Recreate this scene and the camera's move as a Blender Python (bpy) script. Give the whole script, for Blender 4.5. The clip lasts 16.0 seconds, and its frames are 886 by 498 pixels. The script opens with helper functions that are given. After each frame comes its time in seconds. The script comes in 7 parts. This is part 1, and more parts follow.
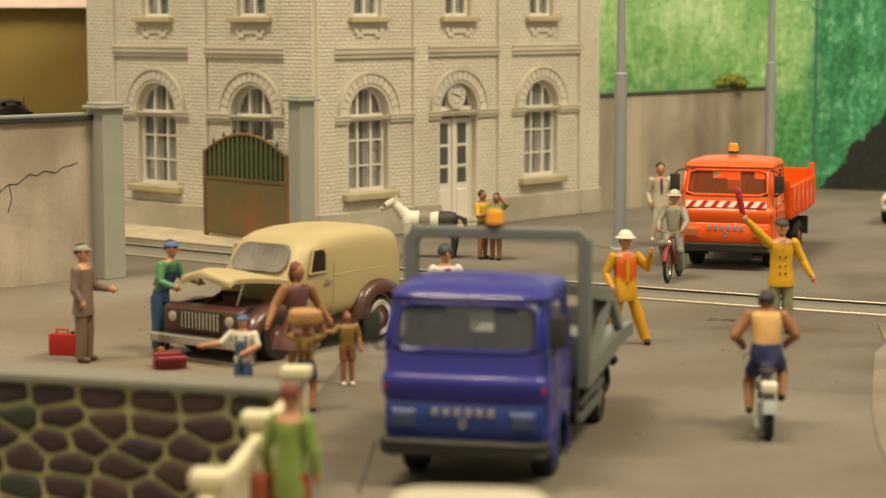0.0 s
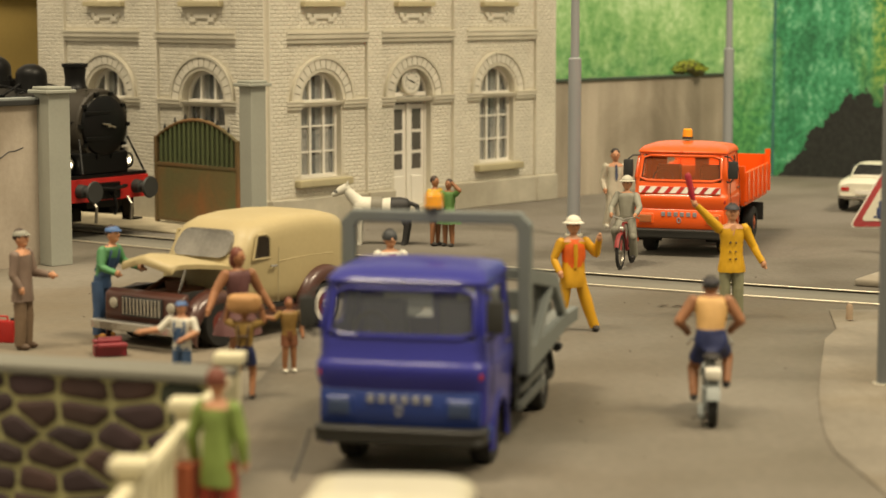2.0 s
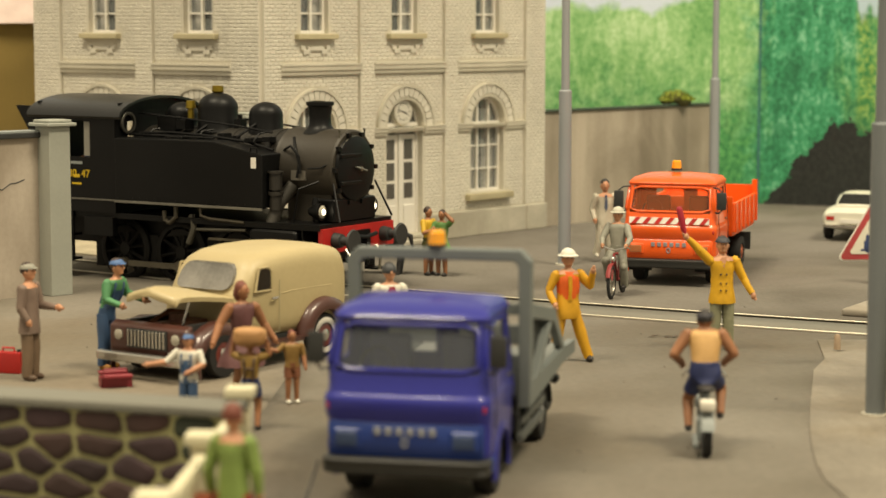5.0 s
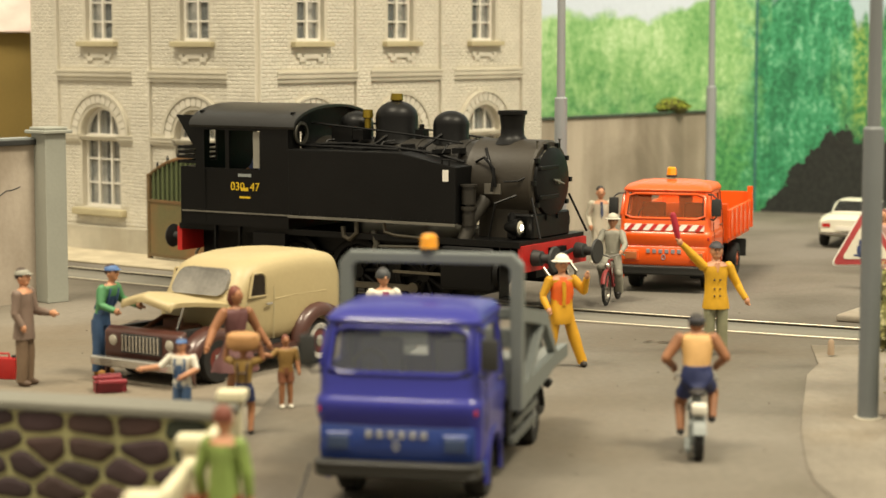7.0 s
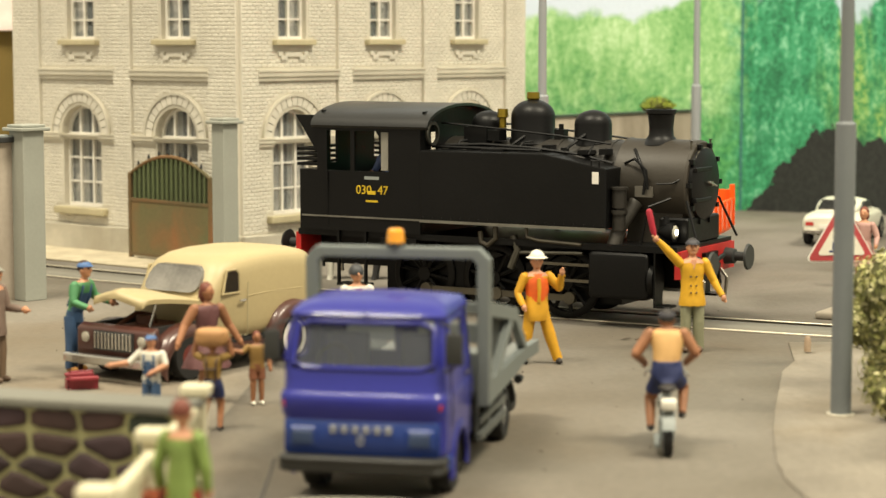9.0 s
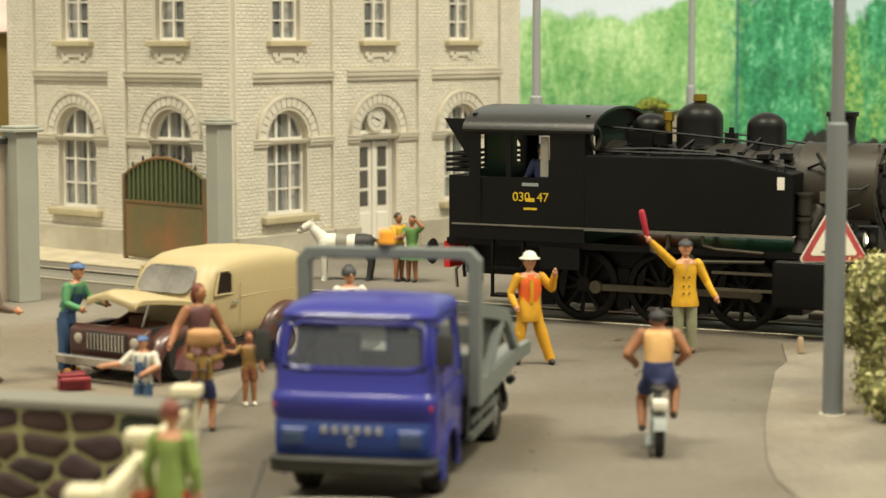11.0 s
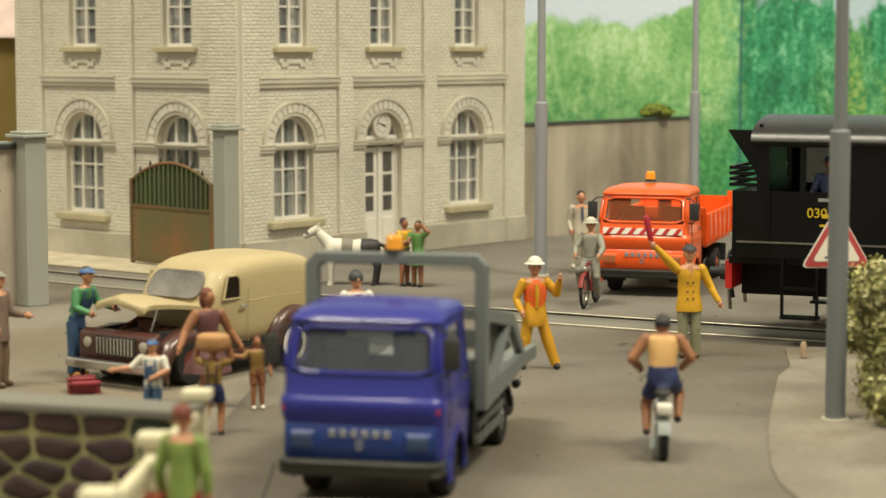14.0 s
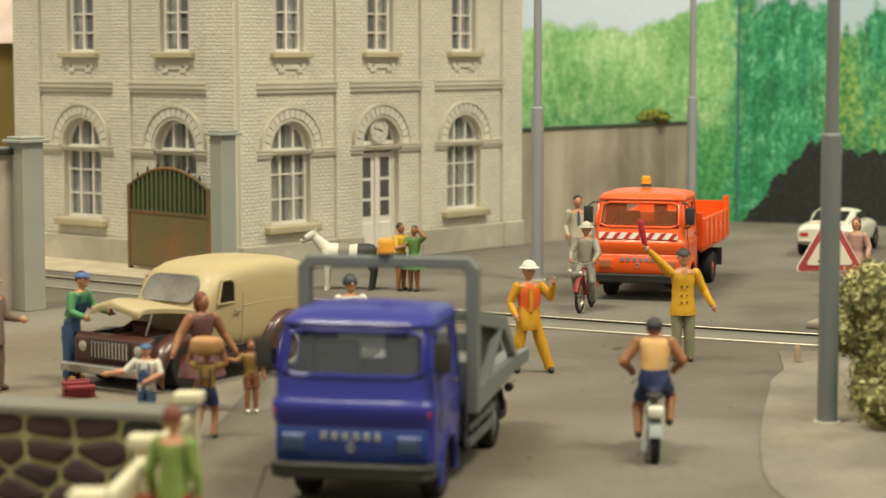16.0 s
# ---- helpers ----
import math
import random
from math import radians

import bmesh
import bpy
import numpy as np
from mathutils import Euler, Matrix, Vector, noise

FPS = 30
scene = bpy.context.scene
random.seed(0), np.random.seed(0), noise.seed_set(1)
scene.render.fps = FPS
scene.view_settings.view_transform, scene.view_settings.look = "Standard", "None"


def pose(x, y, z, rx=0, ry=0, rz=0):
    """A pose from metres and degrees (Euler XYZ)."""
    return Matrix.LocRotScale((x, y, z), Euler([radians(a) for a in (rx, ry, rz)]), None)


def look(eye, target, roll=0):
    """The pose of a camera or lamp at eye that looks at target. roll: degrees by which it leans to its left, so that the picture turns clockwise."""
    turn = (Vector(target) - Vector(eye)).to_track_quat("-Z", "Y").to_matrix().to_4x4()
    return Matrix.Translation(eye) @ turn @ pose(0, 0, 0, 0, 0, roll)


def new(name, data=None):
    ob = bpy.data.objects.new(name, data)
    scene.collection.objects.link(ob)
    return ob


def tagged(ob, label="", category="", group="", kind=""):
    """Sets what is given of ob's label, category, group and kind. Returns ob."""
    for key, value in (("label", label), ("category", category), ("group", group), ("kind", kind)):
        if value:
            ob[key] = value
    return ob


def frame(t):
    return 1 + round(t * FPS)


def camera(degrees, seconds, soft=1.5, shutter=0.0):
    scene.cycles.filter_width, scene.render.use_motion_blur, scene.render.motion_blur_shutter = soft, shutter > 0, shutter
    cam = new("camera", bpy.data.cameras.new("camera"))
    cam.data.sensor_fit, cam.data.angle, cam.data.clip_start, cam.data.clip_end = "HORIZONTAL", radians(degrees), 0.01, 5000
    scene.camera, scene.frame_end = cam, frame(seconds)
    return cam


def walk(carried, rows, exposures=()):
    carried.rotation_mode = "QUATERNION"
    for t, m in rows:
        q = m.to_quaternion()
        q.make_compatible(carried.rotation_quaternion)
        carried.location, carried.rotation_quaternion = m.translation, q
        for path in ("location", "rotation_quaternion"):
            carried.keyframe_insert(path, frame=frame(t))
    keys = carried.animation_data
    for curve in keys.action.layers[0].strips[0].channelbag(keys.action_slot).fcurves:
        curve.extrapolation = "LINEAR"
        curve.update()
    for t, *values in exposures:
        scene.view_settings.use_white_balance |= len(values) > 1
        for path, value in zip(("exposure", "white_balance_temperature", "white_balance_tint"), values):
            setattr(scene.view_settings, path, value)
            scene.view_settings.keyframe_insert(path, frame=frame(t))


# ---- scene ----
cam = camera(24.0, 16.0, soft=1.5)
# a shallow depth of field, as close-up lenses have
cam.data.dof.use_dof, cam.data.dof.focus_distance, cam.data.dof.aperture_fstop = True, 0.455, 40.0
# The diorama is in 1:87. Lengths below are those of the full-size originals; S brings them to model size.
S = 1 / 87
# seconds, eye x y z, tilt, roll, pan
PATH = [
    (0, -0.564, 0.562, 5.314, 83.563, -0.070, 1.389),
    (0.5, -0.494, 0.651, 5.284, 83.473, -0.045, 1.245),
    (1, -0.305, 0.799, 5.240, 83.376, -0.023, 0.806),
    (1.5, -0.315, 0.907, 5.160, 83.319, 0.014, 0.660),
    (2, -0.206, 0.977, 5.205, 83.271, 0.018, 0.538),
    (2.5, -0.263, 0.978, 5.229, 83.256, 0.043, 0.390),
    (3, -0.298, 0.809, 5.326, 83.364, 0.052, 0.285),
    (3.5, -0.351, 0.610, 5.355, 83.505, 0.132, 0.163),
    (4, -0.502, 0.492, 5.430, 83.641, 0.072, 0.106),
    (4.5, -0.488, 0.343, 5.466, 83.762, 0.071, 0.032),
    (7, -0.358, 0.186, 5.394, 84.150, -0.007, 0.031),
    (7.5, -0.314, 0.241, 5.339, 84.213, -0.007, 0.045),
    (8, -0.187, 0.313, 5.313, 84.226, -0.005, 0.035),
    (8.5, -0.035, 0.378, 5.290, 84.238, 0.004, -0.000),
    (9, 0.012, 0.289, 5.285, 84.221, -0.026, -0.040),
    (11.5, 0.105, 0.278, 5.272, 84.263, -0.072, -0.097),
    (12, -0.005, 0.253, 5.259, 84.274, -0.007, -0.099),
    (12.5, 0.027, 0.141, 5.261, 84.311, -0.043, -0.072),
    (13, 0.056, 0.128, 5.283, 84.322, -0.064, -0.043),
    (13.5, 0.032, 0.048, 5.318, 84.366, -0.014, -0.031),
    (14, 0.054, -0.015, 5.327, 84.369, -0.013, 0.000),
    (14.5, 0.000, -0.000, 5.300, 84.410, 0.000, -0.000),
    (15, 0.028, -0.233, 5.345, 84.467, 0.032, -0.017),
    (15.5, 0.027, -0.201, 5.338, 84.510, 0.008, 0.032),
    (16, 0.190, -0.114, 5.299, 84.547, -0.068, 0.070),
]


def spot(x, y, z, rx=0, ry=0, rz=0):
    """A pose at model scale from full-size lengths."""
    return pose(x * S, y * S, z * S, rx, ry, rz)


walk(cam, [(t, Matrix.Translation((x * S, y * S, z * S)) @ pose(0, 0, 0, 0, 0, pan) @ pose(0, 0, 0, tilt) @ pose(0, 0, 0, 0, 0, roll))
           for t, x, y, z, tilt, roll, pan in PATH],
     [(0, -0.08, 7450, 11), (2, -0.06, 7350, 11), (4.6, 0.03, 7050, 9.5), (7, 0.32, 6700, 10), (9, 0.47, 6480, 9), (11.5, 0.28, 6380, 7), (13, 0.17, 6380, 7), (14.5, 0.02, 6380, 7), (16, 0.01, 6380, 7)])

# ---- light: the exhibition hall's ceiling lamps and its soft warm room light ----
world = bpy.data.worlds.new("hall_light")
scene.world = world
world.use_nodes = True
world.node_tree.nodes["Background"].inputs[0].default_value = (1.0, 0.90, 0.70, 1)
world.node_tree.nodes["Background"].inputs[1].default_value = 0.6


def lamp(name, eye, target, size_x, size_y, watts, colour):
    data = bpy.data.lights.new(name, "AREA")
    data.shape, data.size, data.size_y, data.energy, data.color = "RECTANGLE", size_x, size_y, watts, colour
    ob = new(name, data)
    ob.matrix_world = look(eye, target)
    return ob


lamp("ceiling_lamp", (-0.38, 0.08, 1.2), (-0.08, 0.5, 0.03), 0.45, 0.25, 15.0, (1.0, 0.90, 0.69))
lamp("ceiling_lamp", (0.62, -0.02, 1.2), (0.02, 0.6, 0.05), 0.45, 0.25, 17.6, (1.0, 0.90, 0.69))


# ---- materials ----
def lin(h):
    """Linear colour from a hex text."""
    c = [int(h[i:i + 2], 16) / 255 for i in (0, 2, 4)]
    return tuple(v / 12.92 if v <= 0.04045 else ((v + 0.055) / 1.055) ** 2.4 for v in c)


MATS = {}


def mat(name, colour, rough=0.55, metal=0.0, vary=0.12, grain=6.0, bump=0.15, fine=60.0, island=0.0, rand=0.0, other=None, coat=0.0, streak=0.0, spec=0.5, stain=None, spread=0.2):
    """Painted or plain surface: colour varied at two scales, fine relief. grain and fine: cells in a full-size metre."""
    if name in MATS:
        return MATS[name]
    m = bpy.data.materials.new(name)
    m.use_nodes = True
    nt = m.node_tree
    b = nt.nodes["Principled BSDF"]
    b.inputs["Roughness"].default_value, b.inputs["Metallic"].default_value = rough, metal
    b.inputs["Coat Weight"].default_value = coat
    b.inputs["Specular IOR Level"].default_value = spec
    b.inputs["Coat Roughness"].default_value = 0.08
    co = nt.nodes.new("ShaderNodeTexCoord")
    n1, n2 = nt.nodes.new("ShaderNodeTexNoise"), nt.nodes.new("ShaderNodeTexNoise")
    n1.inputs["Scale"].default_value, n2.inputs["Scale"].default_value = grain * 87 / 4, fine * 87 / 4
    n1.inputs["Detail"].default_value, n2.inputs["Detail"].default_value = 6, 3
    for n in (n1, n2):
        nt.links.new(co.outputs["Object"], n.inputs["Vector"])
    if streak:
        mp = nt.nodes.new("ShaderNodeMapping")
        mp.inputs["Scale"].default_value = (1, 1, streak)
        nt.links.new(co.outputs["Object"], mp.inputs[0])
        nt.links.new(mp.outputs[0], n1.inputs["Vector"])
    c = lin(colour)
    c2 = lin(other) if other else tuple(v * (1 - 2.2 * vary) for v in c)
    mix = nt.nodes.new("ShaderNodeMix")
    mix.data_type = "RGBA"
    ramp = nt.nodes.new("ShaderNodeValToRGB")
    ramp.color_ramp.elements[0].position, ramp.color_ramp.elements[1].position = 0.38, 0.66
    nt.links.new(n1.outputs["Fac"], ramp.inputs["Fac"])
    nt.links.new(ramp.outputs["Color"], mix.inputs["Factor"])
    mix.inputs[6].default_value, mix.inputs[7].default_value = (*c2, 1), (*c, 1)
    hsv = nt.nodes.new("ShaderNodeHueSaturation")
    tone = mix.outputs[2]
    if stain:
        # soft patches of another colour, a few metres wide, with frayed edges
        n3 = nt.nodes.new("ShaderNodeTexNoise")
        n3.inputs["Scale"].default_value, n3.inputs["Detail"].default_value, n3.inputs["Distortion"].default_value = spread * 87, 9, 0.6
        nt.links.new(co.outputs["Object"], n3.inputs["Vector"])
        fade = nt.nodes.new("ShaderNodeMapRange")
        fade.inputs["From Min"].default_value, fade.inputs["From Max"].default_value, fade.inputs["To Max"].default_value = 0.46, 0.7, 0.75
        nt.links.new(n3.outputs["Fac"], fade.inputs["Value"])
        blend = nt.nodes.new("ShaderNodeMix")
        blend.data_type = "RGBA"
        nt.links.new(fade.outputs["Result"], blend.inputs["Factor"])
        nt.links.new(tone, blend.inputs[6])
        blend.inputs[7].default_value = (*lin(stain), 1)
        tone = blend.outputs[2]
    nt.links.new(tone, hsv.inputs["Color"])
    mr = nt.nodes.new("ShaderNodeMapRange")
    mr.inputs["To Min"].default_value, mr.inputs["To Max"].default_value = 1 - vary, 1 + vary
    nt.links.new(n2.outputs["Fac"], mr.inputs["Value"])
    last = mr.outputs["Result"]
    for amount, node, out in ((island, "ShaderNodeNewGeometry", "Random Per Island"), (rand, "ShaderNodeObjectInfo", "Random")):
        if amount:
            g = nt.nodes.new(node)
            r = nt.nodes.new("ShaderNodeMapRange")
            r.inputs["To Min"].default_value, r.inputs["To Max"].default_value = 1 - amount, 1 + amount
            nt.links.new(g.outputs[out], r.inputs["Value"])
            mul = nt.nodes.new("ShaderNodeMath")
            mul.operation = "MULTIPLY"
            nt.links.new(last, mul.inputs[0])
            nt.links.new(r.outputs["Result"], mul.inputs[1])
            last = mul.outputs[0]
    nt.links.new(last, hsv.inputs["Value"])
    nt.links.new(hsv.outputs["Color"], b.inputs["Base Color"])
    if bump:
        bp = nt.nodes.new("ShaderNodeBump")
        bp.inputs["Strength"].default_value, bp.inputs["Distance"].default_value = bump, 0.02 * S
        nt.links.new(n2.outputs["Fac"], bp.inputs["Height"])
        nt.links.new(bp.outputs["Normal"], b.inputs["Normal"])
    MATS[name] = m
    return m


def glass_mat(name, colour, rough=0.05, alpha=0.35):
    m = bpy.data.materials.new(name)
    m.use_nodes = True
    nt = m.node_tree
    b = nt.nodes["Principled BSDF"]
    b.inputs["Base Color"].default_value = (*lin(colour), 1)
    b.inputs["Roughness"].default_value, b.inputs["Alpha"].default_value = rough, alpha
    MATS[name] = m
    return m


def glow_mat(name, colour, strength):
    m = bpy.data.materials.new(name)
    m.use_nodes = True
    b = m.node_tree.nodes["Principled BSDF"]
    b.inputs["Base Color"].default_value = b.inputs["Emission Color"].default_value = (*lin(colour), 1)
    b.inputs["Emission Strength"].default_value = strength
    MATS[name] = m
    return m


ROAD = mat("road_card", "867f74", 0.85, vary=0.2, grain=0.8, bump=0.9, fine=30, other="6c6558", stain="6a5d4a", spread=0.16)
PAVE = mat("pavement_card", "a0988a", 0.85, vary=0.15, grain=1.6, bump=0.6, fine=30, stain="7f735f", spread=0.4)
# road card darkened in colour for the lamps' falloff beyond the rails
FAR_ROAD_DIMMED = mat("far_road_dimmed", "6c6760", 0.85, vary=0.15, grain=1.1, bump=0.8, fine=34, other="59544b", stain="7a756c", spread=0.2)
SAND = mat("sandy_strip", "b8ad94", 0.9, vary=0.12, grain=5, bump=0.5, fine=30)
BRICK = mat("cream_brick", "d2cdbf", 0.75, vary=0.06, grain=2.5, bump=0.25, fine=40, island=0.05, rand=0.05)
MORTAR = mat("cream_render", "ccc6b6", 0.8, vary=0.07, grain=1.0, bump=0.2, fine=30)
STONE = mat("cream_trim", "cdc7b6", 0.75, vary=0.10, grain=1.6, bump=0.2, fine=40)
SILL = mat("sill_stone", "b5ab8b", 0.75, vary=0.12, grain=2.0, bump=0.2, fine=40)
PLINTH = mat("plinth_stone", "bab4a4", 0.8, vary=0.10, grain=4.0, bump=0.25, fine=30, stain="97907f", spread=0.5)
WHITE = mat("white_paint", "dedad0", 0.5, vary=0.04, grain=4, bump=0.05)
CURTAIN = mat("curtain", "c7c1b6", 0.8, vary=0.06, grain=6, bump=0.1)
DARKROOM = mat("room_dimness", "6e665c", 0.9, vary=0.1)
GREY = mat("grey_paint", "8b918f", 0.6, vary=0.06, grain=2, bump=0.1)
POSTGREY = mat("pillar_grey", "9a9c92", 0.7, vary=0.06, grain=1.5, bump=0.15)
POLE = mat("pole_grey", "8d9194", 0.5, vary=0.04, grain=2, bump=0.08)
PLASTER = mat("stained_plaster", "b9aea0", 0.85, vary=0.10, grain=4, bump=0.3, fine=40, other="9d9284", streak=0.25, stain="8b7f6e", spread=0.5)
CONCRETE = mat("stained_concrete", "b4a999", 0.85, vary=0.10, grain=4, bump=0.3, fine=40, other="948a7a", streak=0.12, stain="6f6657", spread=0.35)
CAPGREEN = mat("cap_dark_green", "3c4a3c", 0.7)
DARK = mat("dark_grey", "2b2c2b", 0.6)
BLACK = mat("black_loco", "0d0d0d", 0.42, vary=0.15, grain=3, bump=0.15, spec=0.2)
RUBBER = mat("rubber", "1c1b1a", 0.8)
STEEL = mat("steel", "9a958a", 0.35, metal=0.9, vary=0.1)
RAILTOP = mat("rail_polished", "d4ccb8", 0.42, metal=0.7, vary=0.02, bump=0.0)
RAILSIDE = mat("rail_side", "5f574a", 0.7, vary=0.15)
RED = mat("red_paint", "b8201c", 0.5)
YELLOW = mat("yellow_paint", "d8b51e", 0.5)
GLASS = glass_mat("window_glass", "9aa0a0", 0.06, 0.22)


# ---- building helpers: all in full-size metres ----
def box(bm, x0, x1, y0, y1, z0, z1, mi=0):
    v = [bm.verts.new(p) for p in ((x0, y0, z0), (x1, y0, z0), (x1, y1, z0), (x0, y1, z0), (x0, y0, z1), (x1, y0, z1), (x1, y1, z1), (x0, y1, z1))]
    for q in ((3, 2, 1, 0), (4, 5, 6, 7), (0, 1, 5, 4), (1, 2, 6, 5), (2, 3, 7, 6), (3, 0, 4, 7)):
        bm.faces.new([v[i] for i in q]).material_index = mi
    return v


def loft(bm, rings, closed=True, caps=(True, True), mi=0, skip=()):
    """Skin through rings of points; skip: (ring, segment) pairs that stay open."""
    vs = [[bm.verts.new(p) for p in r] for r in rings]
    n = len(vs[0])
    for j in range(len(vs) - 1):
        for i in range(n if closed else n - 1):
            if (j, i) not in skip:
                f = bm.faces.new((vs[j][i], vs[j][(i + 1) % n], vs[j + 1][(i + 1) % n], vs[j + 1][i]))
                f.material_index, f.smooth = mi, True
    if caps[0]:
        bm.faces.new(vs[0][::-1]).material_index = mi
    if caps[1]:
        bm.faces.new(vs[-1]).material_index = mi
    return vs


def frame_of(d):
    d = Vector(d).normalized()
    a = d.cross((0, 0, 1)) if abs(d.z) < 0.95 else d.cross((0, 1, 0))
    a.normalize()
    return a, d.cross(a)


def tube(bm, pts, radii, n=10, mi=0, caps=(True, True), squash=1.0):
    """A round bar along points; radii: one, or one for each point."""
    pts = [Vector(p) for p in pts]
    radii = radii if isinstance(radii, (list, tuple)) else [radii] * len(pts)
    a, b = frame_of(pts[-1] - pts[0])
    rings = []
    for k, p in enumerate(pts):
        d = pts[min(k + 1, len(pts) - 1)] - pts[max(k - 1, 0)]
        d.normalize()
        a = (a - d * a.dot(d)).normalized()
        b = d.cross(a)
        rings.append([p + radii[k] * (math.cos(t) * a + squash * math.sin(t) * b) for t in [2 * math.pi * i / n for i in range(n)]])
    return loft(bm, rings, True, caps, mi)


def ball(bm, c, r, sx=1, sy=1, sz=1, n=12, m=8, mi=0, z0=-1.0):
    """An ellipsoid; z0 cuts it off below that share of its height."""
    rings = []
    for j in range(m + 1):
        a = math.asin(z0) + (math.pi / 2 - math.asin(z0)) * j / m
        q = max(math.cos(a), 0.02)
        rings.append([(c[0] + r * sx * q * math.cos(t), c[1] + r * sy * q * math.sin(t), c[2] + r * sz * math.sin(a)) for t in [2 * math.pi * i / n for i in range(n)]])
    return loft(bm, rings, True, (True, True), mi)


def prism(bm, poly, y0, y1, mi=0, axis="y"):
    """A flat outline (a, z) drawn out along an axis."""
    put = (lambda a, z, y: (a, y, z)) if axis == "y" else ((lambda a, z, y: (y, a, z)) if axis == "x" else (lambda a, z, y: (a, z, y)))
    v0, v1 = [bm.verts.new(put(a, z, y0)) for a, z in poly], [bm.verts.new(put(a, z, y1)) for a, z in poly]
    n = len(poly)
    bm.faces.new(v0).material_index = mi
    bm.faces.new(v1[::-1]).material_index = mi
    for i in range(n):
        bm.faces.new((v0[i], v1[i], v1[(i + 1) % n], v0[(i + 1) % n])).material_index = mi


def ring_x(bm, x0, x1, r, rin, y=0, z=0, n=24, mi=0):
    """A tyre or rim with a hole, its axle along x."""
    prof = [(x0, rin), (x0, r * 0.94), (x0 + (x1 - x0) * 0.2, r), (x1 - (x1 - x0) * 0.2, r), (x1, r * 0.94), (x1, rin)]
    rings = [[(px, y + pr * math.cos(t), z + pr * math.sin(t)) for px, pr in prof] for t in [2 * math.pi * i / n for i in range(n)]]
    rings.append(rings[0])
    loft(bm, rings, True, (False, False), mi)


def soften(bm, width=0.02, segments=2, angle=40):
    """Rounds the sharp edges of a mesh in work."""
    bm.normal_update()
    es = [e for e in bm.edges if len(e.link_faces) == 2 and e.calc_face_angle(0) > radians(angle)]
    bmesh.ops.bevel(bm, geom=es, offset=width, segments=segments, profile=0.6, affect="EDGES", clamp_overlap=True)


def mesh_of(name, bm, mats, smooth=None, fix=True):
    if fix:
        bmesh.ops.recalc_face_normals(bm, faces=bm.faces)
    bm.transform(Matrix.Diagonal((S, S, S, 1)))
    me = bpy.data.meshes.new(name)
    if smooth:
        bm.normal_update()
        for f in bm.faces:
            f.smooth = True
        for e in bm.edges:
            e.smooth = len(e.link_faces) == 2 and e.calc_face_angle(0) < radians(smooth)
    bm.to_mesh(me)
    bm.free()
    for m in mats if isinstance(mats, (list, tuple)) else [mats]:
        me.materials.append(m)
    return me


def part(name, bm, material, parent=None, label="", smooth=35, at=None):
    """One mesh object under a thing or a part; at: its place on its parent."""
    ob = new(name, mesh_of(name, bm, material, smooth))
    if parent:
        ob.parent = parent
    if at is not None:
        ob.matrix_basis = at
    return tagged(ob, label)


def thing(name, m, label, category, group="", kind=""):
    ob = new(name)
    ob.empty_display_size = 0.005
    ob.matrix_basis = m
    return tagged(ob, label, category, group, kind)


def single(name, bm, material, m, label, category, group="", kind="", smooth=35):
    ob = part(name, bm, material, None, label, smooth)
    ob.matrix_basis = m
    return tagged(ob, label, category, group, kind)


def fresh():
    return bmesh.new()


def text_part(name, words, size, m, material, parent, depth=0.006):
    """Raised letters, as a mesh."""
    cu = bpy.data.curves.new(name, "FONT")
    cu.body, cu.size, cu.align_x, cu.align_y, cu.extrude = words, size * S, "CENTER", "CENTER", depth * S
    tmp = bpy.data.objects.new(name, cu)
    me = bpy.data.meshes.new_from_object(tmp)
    bpy.data.objects.remove(tmp)
    me.materials.append(material)
    ob = new(name, me)
    ob.parent = parent
    ob.matrix_basis = m
    return ob


# ---- ground, road, track ----
def track_y(x):
    d = x - 2.1
    return 40.25 - 0.567 * d + 0.00857 * d * d


def track_slope(x):
    return -0.567 + 0.01714 * (x - 2.1)


def track_at(s):
    """The place on the track's middle line s metres of arc from x = 0."""
    x, step = 0.0, 0.02 if s > 0 else -0.02
    left = abs(s)
    while left > 0:
        h = math.hypot(1, track_slope(x)) * abs(step)
        x += step * min(1, left / h)
        left -= h
    return x, track_y(x), math.degrees(math.atan(track_slope(x)))


def offset_line(off, x0, x1, n=60):
    """Points beside the track's middle line; off: metres to the far side."""
    out = []
    for i in range(n + 1):
        x = x0 + (x1 - x0) * i / n
        k = math.hypot(1, track_slope(x))
        out.append((x - off * track_slope(x) / k, track_y(x) + off / k))
    return out


def strip(bm, a, b, z0, z1, mi=0):
    """A band between two lines of plan points, from z0 up to z1."""
    rings = [[(p[0], p[1], z0), (q[0], q[1], z0), (q[0], q[1], z1), (p[0], p[1], z1)] for p, q in zip(a, b)]
    loft(bm, rings, True, (True, True), mi)


bm = fresh()
n = 24
vs = [[bm.verts.new((-160 + 320 * i / n, -90 + 260 * j / n, -1.3)) for i in range(n + 1)] for j in range(n + 1)]
for j in range(n):
    for i in range(n):
        bm.faces.new((vs[j][i], vs[j][i + 1], vs[j + 1][i + 1], vs[j + 1][i]))
single("ground", bm, ROAD, spot(0, 0, 0), "flat baseboard under the road, matt grey", "ground", kind="structure")
bm = fresh()
near = offset_line(-0.86, -1.99, 30)
strip(bm, [(-6.7 + (x + 1.99) * 36.7 / 31.99, -60) for x, _ in near], near, -1.3, 0.0)
single("road", bm, ROAD, spot(0, 0, 0), "grey card road surface, dusty and slightly stained", "road", kind="structure", smooth=0)
